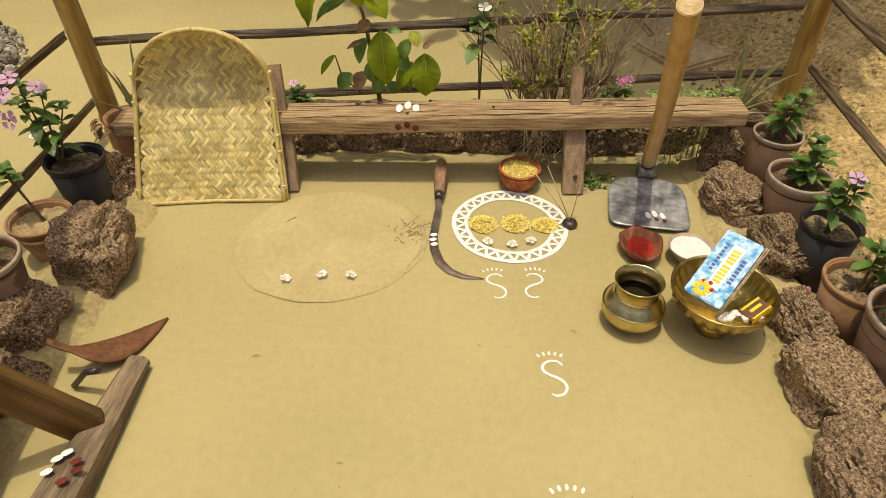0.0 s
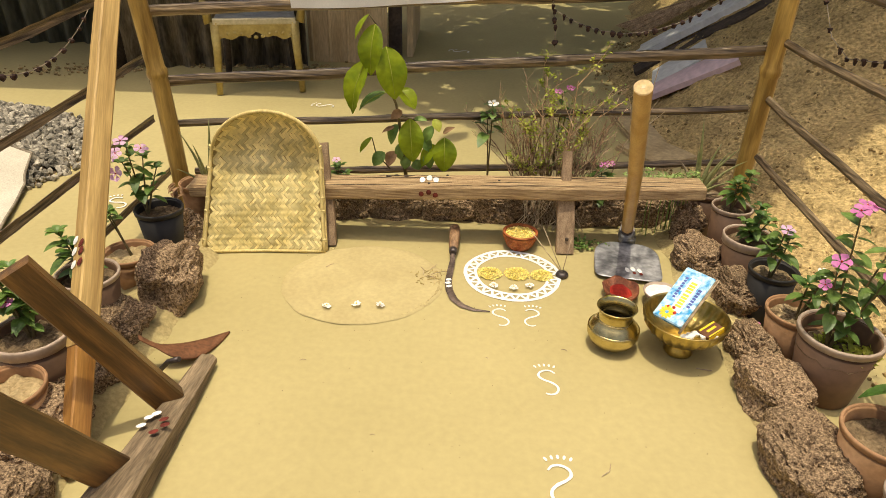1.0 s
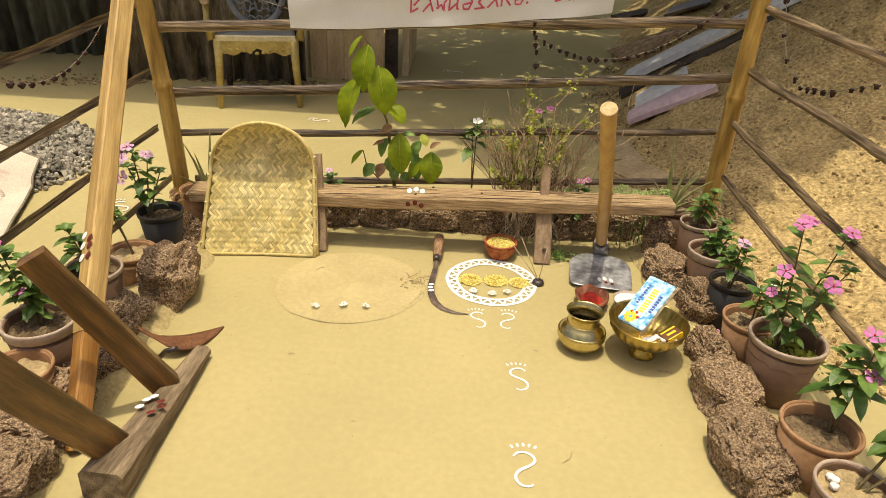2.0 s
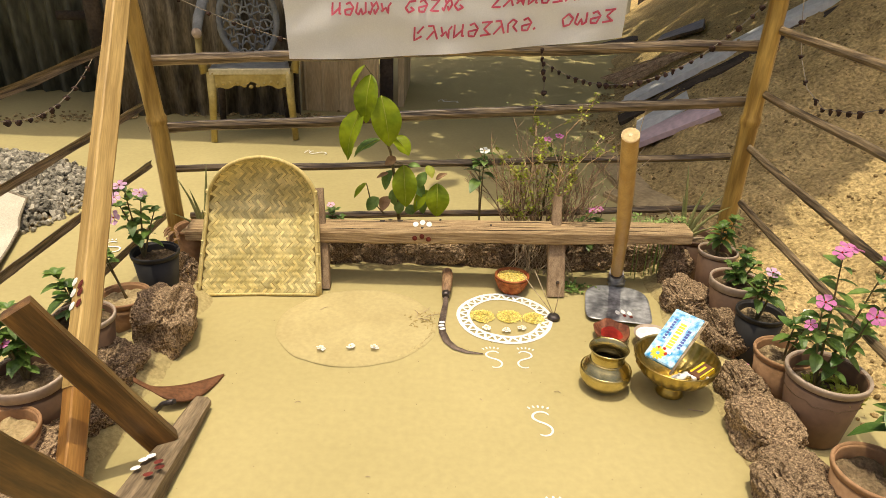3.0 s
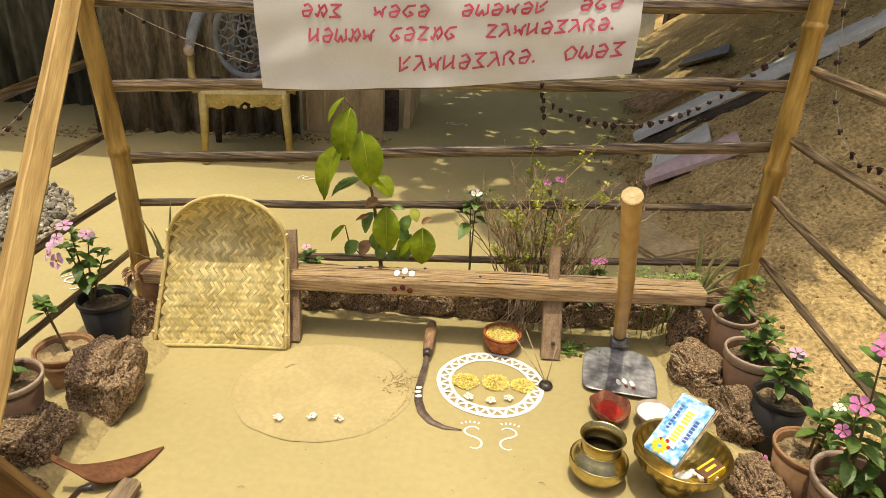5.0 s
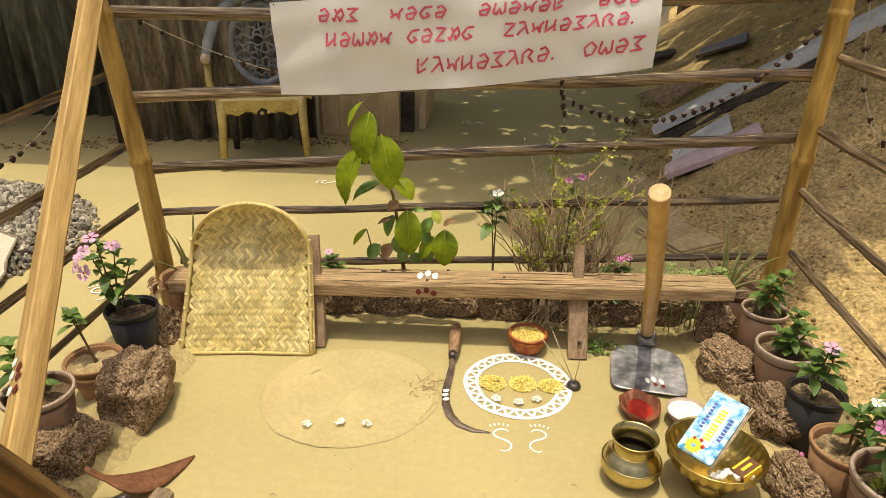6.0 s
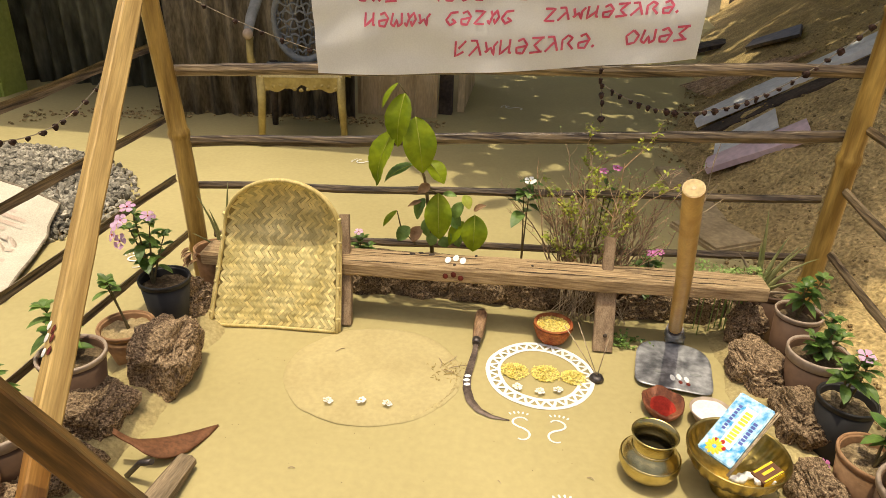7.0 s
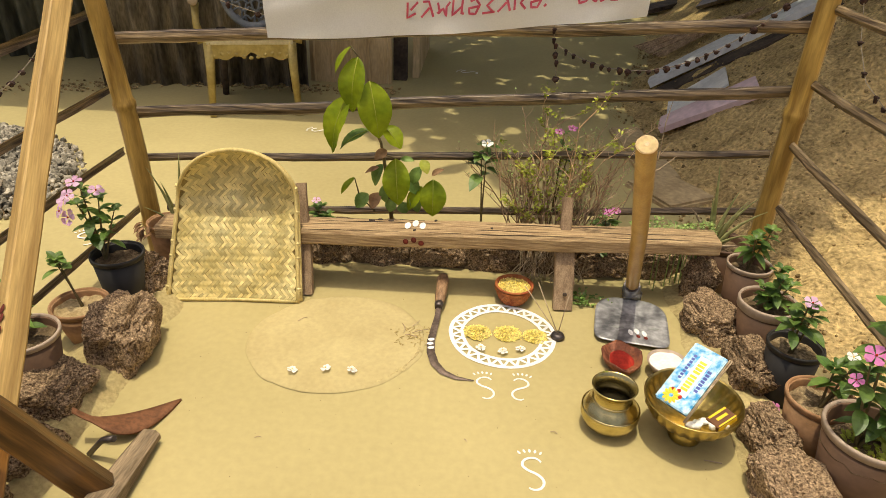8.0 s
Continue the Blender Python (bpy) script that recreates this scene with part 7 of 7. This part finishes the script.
# ---- building leftovers on the sand ----
def plate(name, pts, t, material, label, category, lift=0.012, ribs=0):
    """A flat sheet with four corners resting on the heap."""
    q = [Vector((x, y, z + lift)) for x, y, z in pts]
    o = sum(q, Vector()) / 4
    bm = bmesh.new()
    n = (q[1] - q[0]).cross(q[3] - q[0]).normalized()
    if n.z < 0:
        n = -n
    g = []
    for j in range(9):
        row = []
        for i in range(13):
            p = q[0].lerp(q[1], i / 12).lerp(q[3].lerp(q[2], i / 12), j / 8)
            row.append(p - o + n * (0.012 * math.sin(j / 8 * math.pi * ribs) if ribs else 0) + n * 0.006 * noise.noise(p * 3))
        g.append(row)
    for off in (0.0, -t):
        vv = [[bm.verts.new(p + n * off) for p in r] for r in g]
        for a, b in zip(vv, vv[1:]):
            for i in range(12):
                bm.faces.new((a[i], a[i + 1], b[i + 1], b[i]))
        if off == 0.0:
            first = vv
    ta = first[0] + [r[-1] for r in first[1:]] + first[-1][-2::-1] + [r[0] for r in first[-2:0:-1]]
    tb = vv[0] + [r[-1] for r in vv[1:]] + vv[-1][-2::-1] + [r[0] for r in vv[-2:0:-1]]
    for k in range(len(ta)):
        m = (k + 1) % len(ta)
        bm.faces.new((ta[k], ta[m], tb[m], tb[k]))
    return single(name, bm, material, o, label, category)


plate("roofing_sheet", ((1.23, 3.80, 0.05), (1.66, 3.56, 0.36), (1.70, 3.78, 0.39), (1.28, 3.96, 0.08)), 0.035, SHEET_PINK, "pinkish grey roofing sheet lying on the sand", "sheet", 0.04, 1)
plate("roofing_sheet", ((1.30, 3.93, 0.09), (1.60, 3.88, 0.32), (1.67, 4.18, 0.35), (1.37, 4.19, 0.13)), 0.012, SHEET, "torn grey blue sheet lying on the sand", "sheet", 0.035)
plate("roofing_sheet", ((1.33, 4.62, 0.10), (2.62, 4.16, 1.02), (2.74, 4.42, 1.08), (1.46, 4.92, 0.12)), 0.045, SHEET, "long grey roofing sheet lying up the sand slope", "sheet", 0.06, 2)
# added dark strip imitates the dark underside of the long sheet
plate("roofing_sheet", ((1.31, 4.42, 0.06), (2.55, 4.06, 0.94), (2.58, 4.14, 0.98), (1.33, 4.56, 0.08)), 0.03, DARKWOOD, "dark strip for the underside of the long sheet", "sheet", 0.03)
plate("wooden_board", ((2.26, 6.94, 0.30), (2.45, 6.20, 0.54), (2.60, 6.60, 0.58), (2.36, 7.06, 0.36)), 0.03, IRON, "dark grey board lying on the sand", "board", 0.05)
plate("wooden_board", ((2.10, 8.7, 0.03), (2.20, 8.5, 0.03), (2.75, 9.0, 0.08), (2.65, 9.2, 0.08)), 0.05, DARKWOOD, "dark plank lying at the foot of the sand", "board", 0.05)
sticks = thing("stick_bundle", (1.8, 5.9, 0.2), "bundle of thin dark sticks lying on the sand", "sticks")
rng = random.Random(23)
for k in range(26):
    f = k / 25
    a = Vector((1.62 + 0.05 * rng.random(), 6.55 - 0.9 * f, 0.02 + 0.1 * f))
    b = Vector((2.10 + 0.1 * rng.random(), 5.75 - 0.65 * f, 0.36 + 0.17 * f))
    for p in (a, b):
        p.z = max(p.z, heap_height(p.x, p.y) + 0.03)
    bm = bmesh.new()
    o = Vector(sticks.location)
    sweep(bm, [a - o, a.lerp(b, 0.5) + Vector((0, 0, 0.02)) - o, b - o], rng.uniform(0.004, 0.008), 5)
    part("stick", bm, BUSH_TWIG, sticks)
bm = bmesh.new()
for c, size, r in (((1.11, 3.62, -0.012), (0.20, 0.80, 0.07), 0.06), ((1.13, 3.05, -0.008), (0.30, 0.34, 0.07), 0.5)):
    b = bmesh.new()
    bar(b, (0, 0, 0), size)
    bmesh.ops.bevel(b, geom=b.edges[:], offset=0.012, segments=2, affect="EDGES")
    bmesh.ops.subdivide_edges(b, edges=b.edges[:], cuts=2, use_grid_fill=True)
    for v in b.verts:
        v.co += 0.006 * noise.noise_vector(v.co * 12)
    ob = single("concrete_slab", b, CONCRETE, c, "mud covered slab lying at the foot of the sand", "slab", "slabs")
    ob.rotation_euler = (0, 0, r)
bm.free()
# clods on the sand
verts, faces = [], []
rng = random.Random(29)
for k in range(11000):
    y = rng.uniform(1.2, 6.5)
    x = heap_edge(y) - 0.05 + 1.7 * rng.random() ** 1.3
    if noise.noise(Vector((x * 3.5, y * 3.5, 8))) < rng.uniform(-0.45, 0.35):
        continue
    r = 0.002 + 0.0105 * rng.random() ** 4
    c = Vector((x, y, max(0.0, heap_height(x, y)) + r * 0.25))
    turn = rng.uniform(0, 1.5)
    n0 = len(verts)
    for ring, (up, wide) in enumerate(((-0.6, 0.8), (0.25, 1.0), (0.75, 0.6))):
        for i in range(5):
            q = r * wide * rng.uniform(0.7, 1.25)
            verts.append((c.x + q * math.cos(turn + i * 1.2566), c.y + q * math.sin(turn + i * 1.2566), c.z + r * up * rng.uniform(0.8, 1.2)))
    for ring in (0, 5):
        for i in range(5):
            faces.append((n0 + ring + i, n0 + ring + (i + 1) % 5, n0 + ring + 5 + (i + 1) % 5, n0 + ring + 5 + i))
    faces.append(tuple(n0 + 10 + i for i in range(5)))
clods = bpy.data.meshes.new("sand_clods")
clods.from_pydata(verts, [], faces)
clods.materials.append(SAND_DAMP)
tagged(new("sand_clods", clods), "scattered crumbled lumps of damp sand", "sand", kind="stuff")
# loose soil along the foot of the shed wall
bm = bmesh.new()
for k in range(500):
    x = rng.uniform(-3.3, -0.4)
    y = 4.2 + 0.2 * math.sin(x * 2) + rng.gauss(0, 0.10) if x < -2.2 else 4.62 + rng.gauss(0, 0.06)
    r = rng.uniform(0.004, 0.013)
    bmesh.ops.create_icosphere(bm, subdivisions=1, radius=r, matrix=Matrix.Translation((x, y, r * 0.3)) @ Matrix.Diagonal((1.3, 1, 0.7, 1)))
single("soil_crumbs", bm, SAND_DAMP, (0, 0, 0), "loose soil crumbs along the shed wall", "soil", kind="stuff")
# concrete posts far behind, beyond the banner
for x, y, w in ((3.35, 13.0, 0.32), (4.05, 13.6, 0.34)):
    bm = bmesh.new()
    bar(bm, (0, 0, 0.9), (w, w, 1.8))
    bmesh.ops.bevel(bm, geom=bm.edges[:], offset=0.03, segments=2, affect="EDGES")
    single("stone_pillar", bm, SHEET if x < 3.5 else DARKWOOD, (x, y, 0), "squat grey pillar in the far yard", "pillar", "far pillars", kind="structure")
# rice paste marks further back in the yard
painted_foot(-0.78, 3.72, 1, 0.9, 1.3)
painted_foot(-1.41, 2.27, 1, 0.9, 0.6)
painted_foot(0.07, 5.31, 1, 1.1, 1.2)
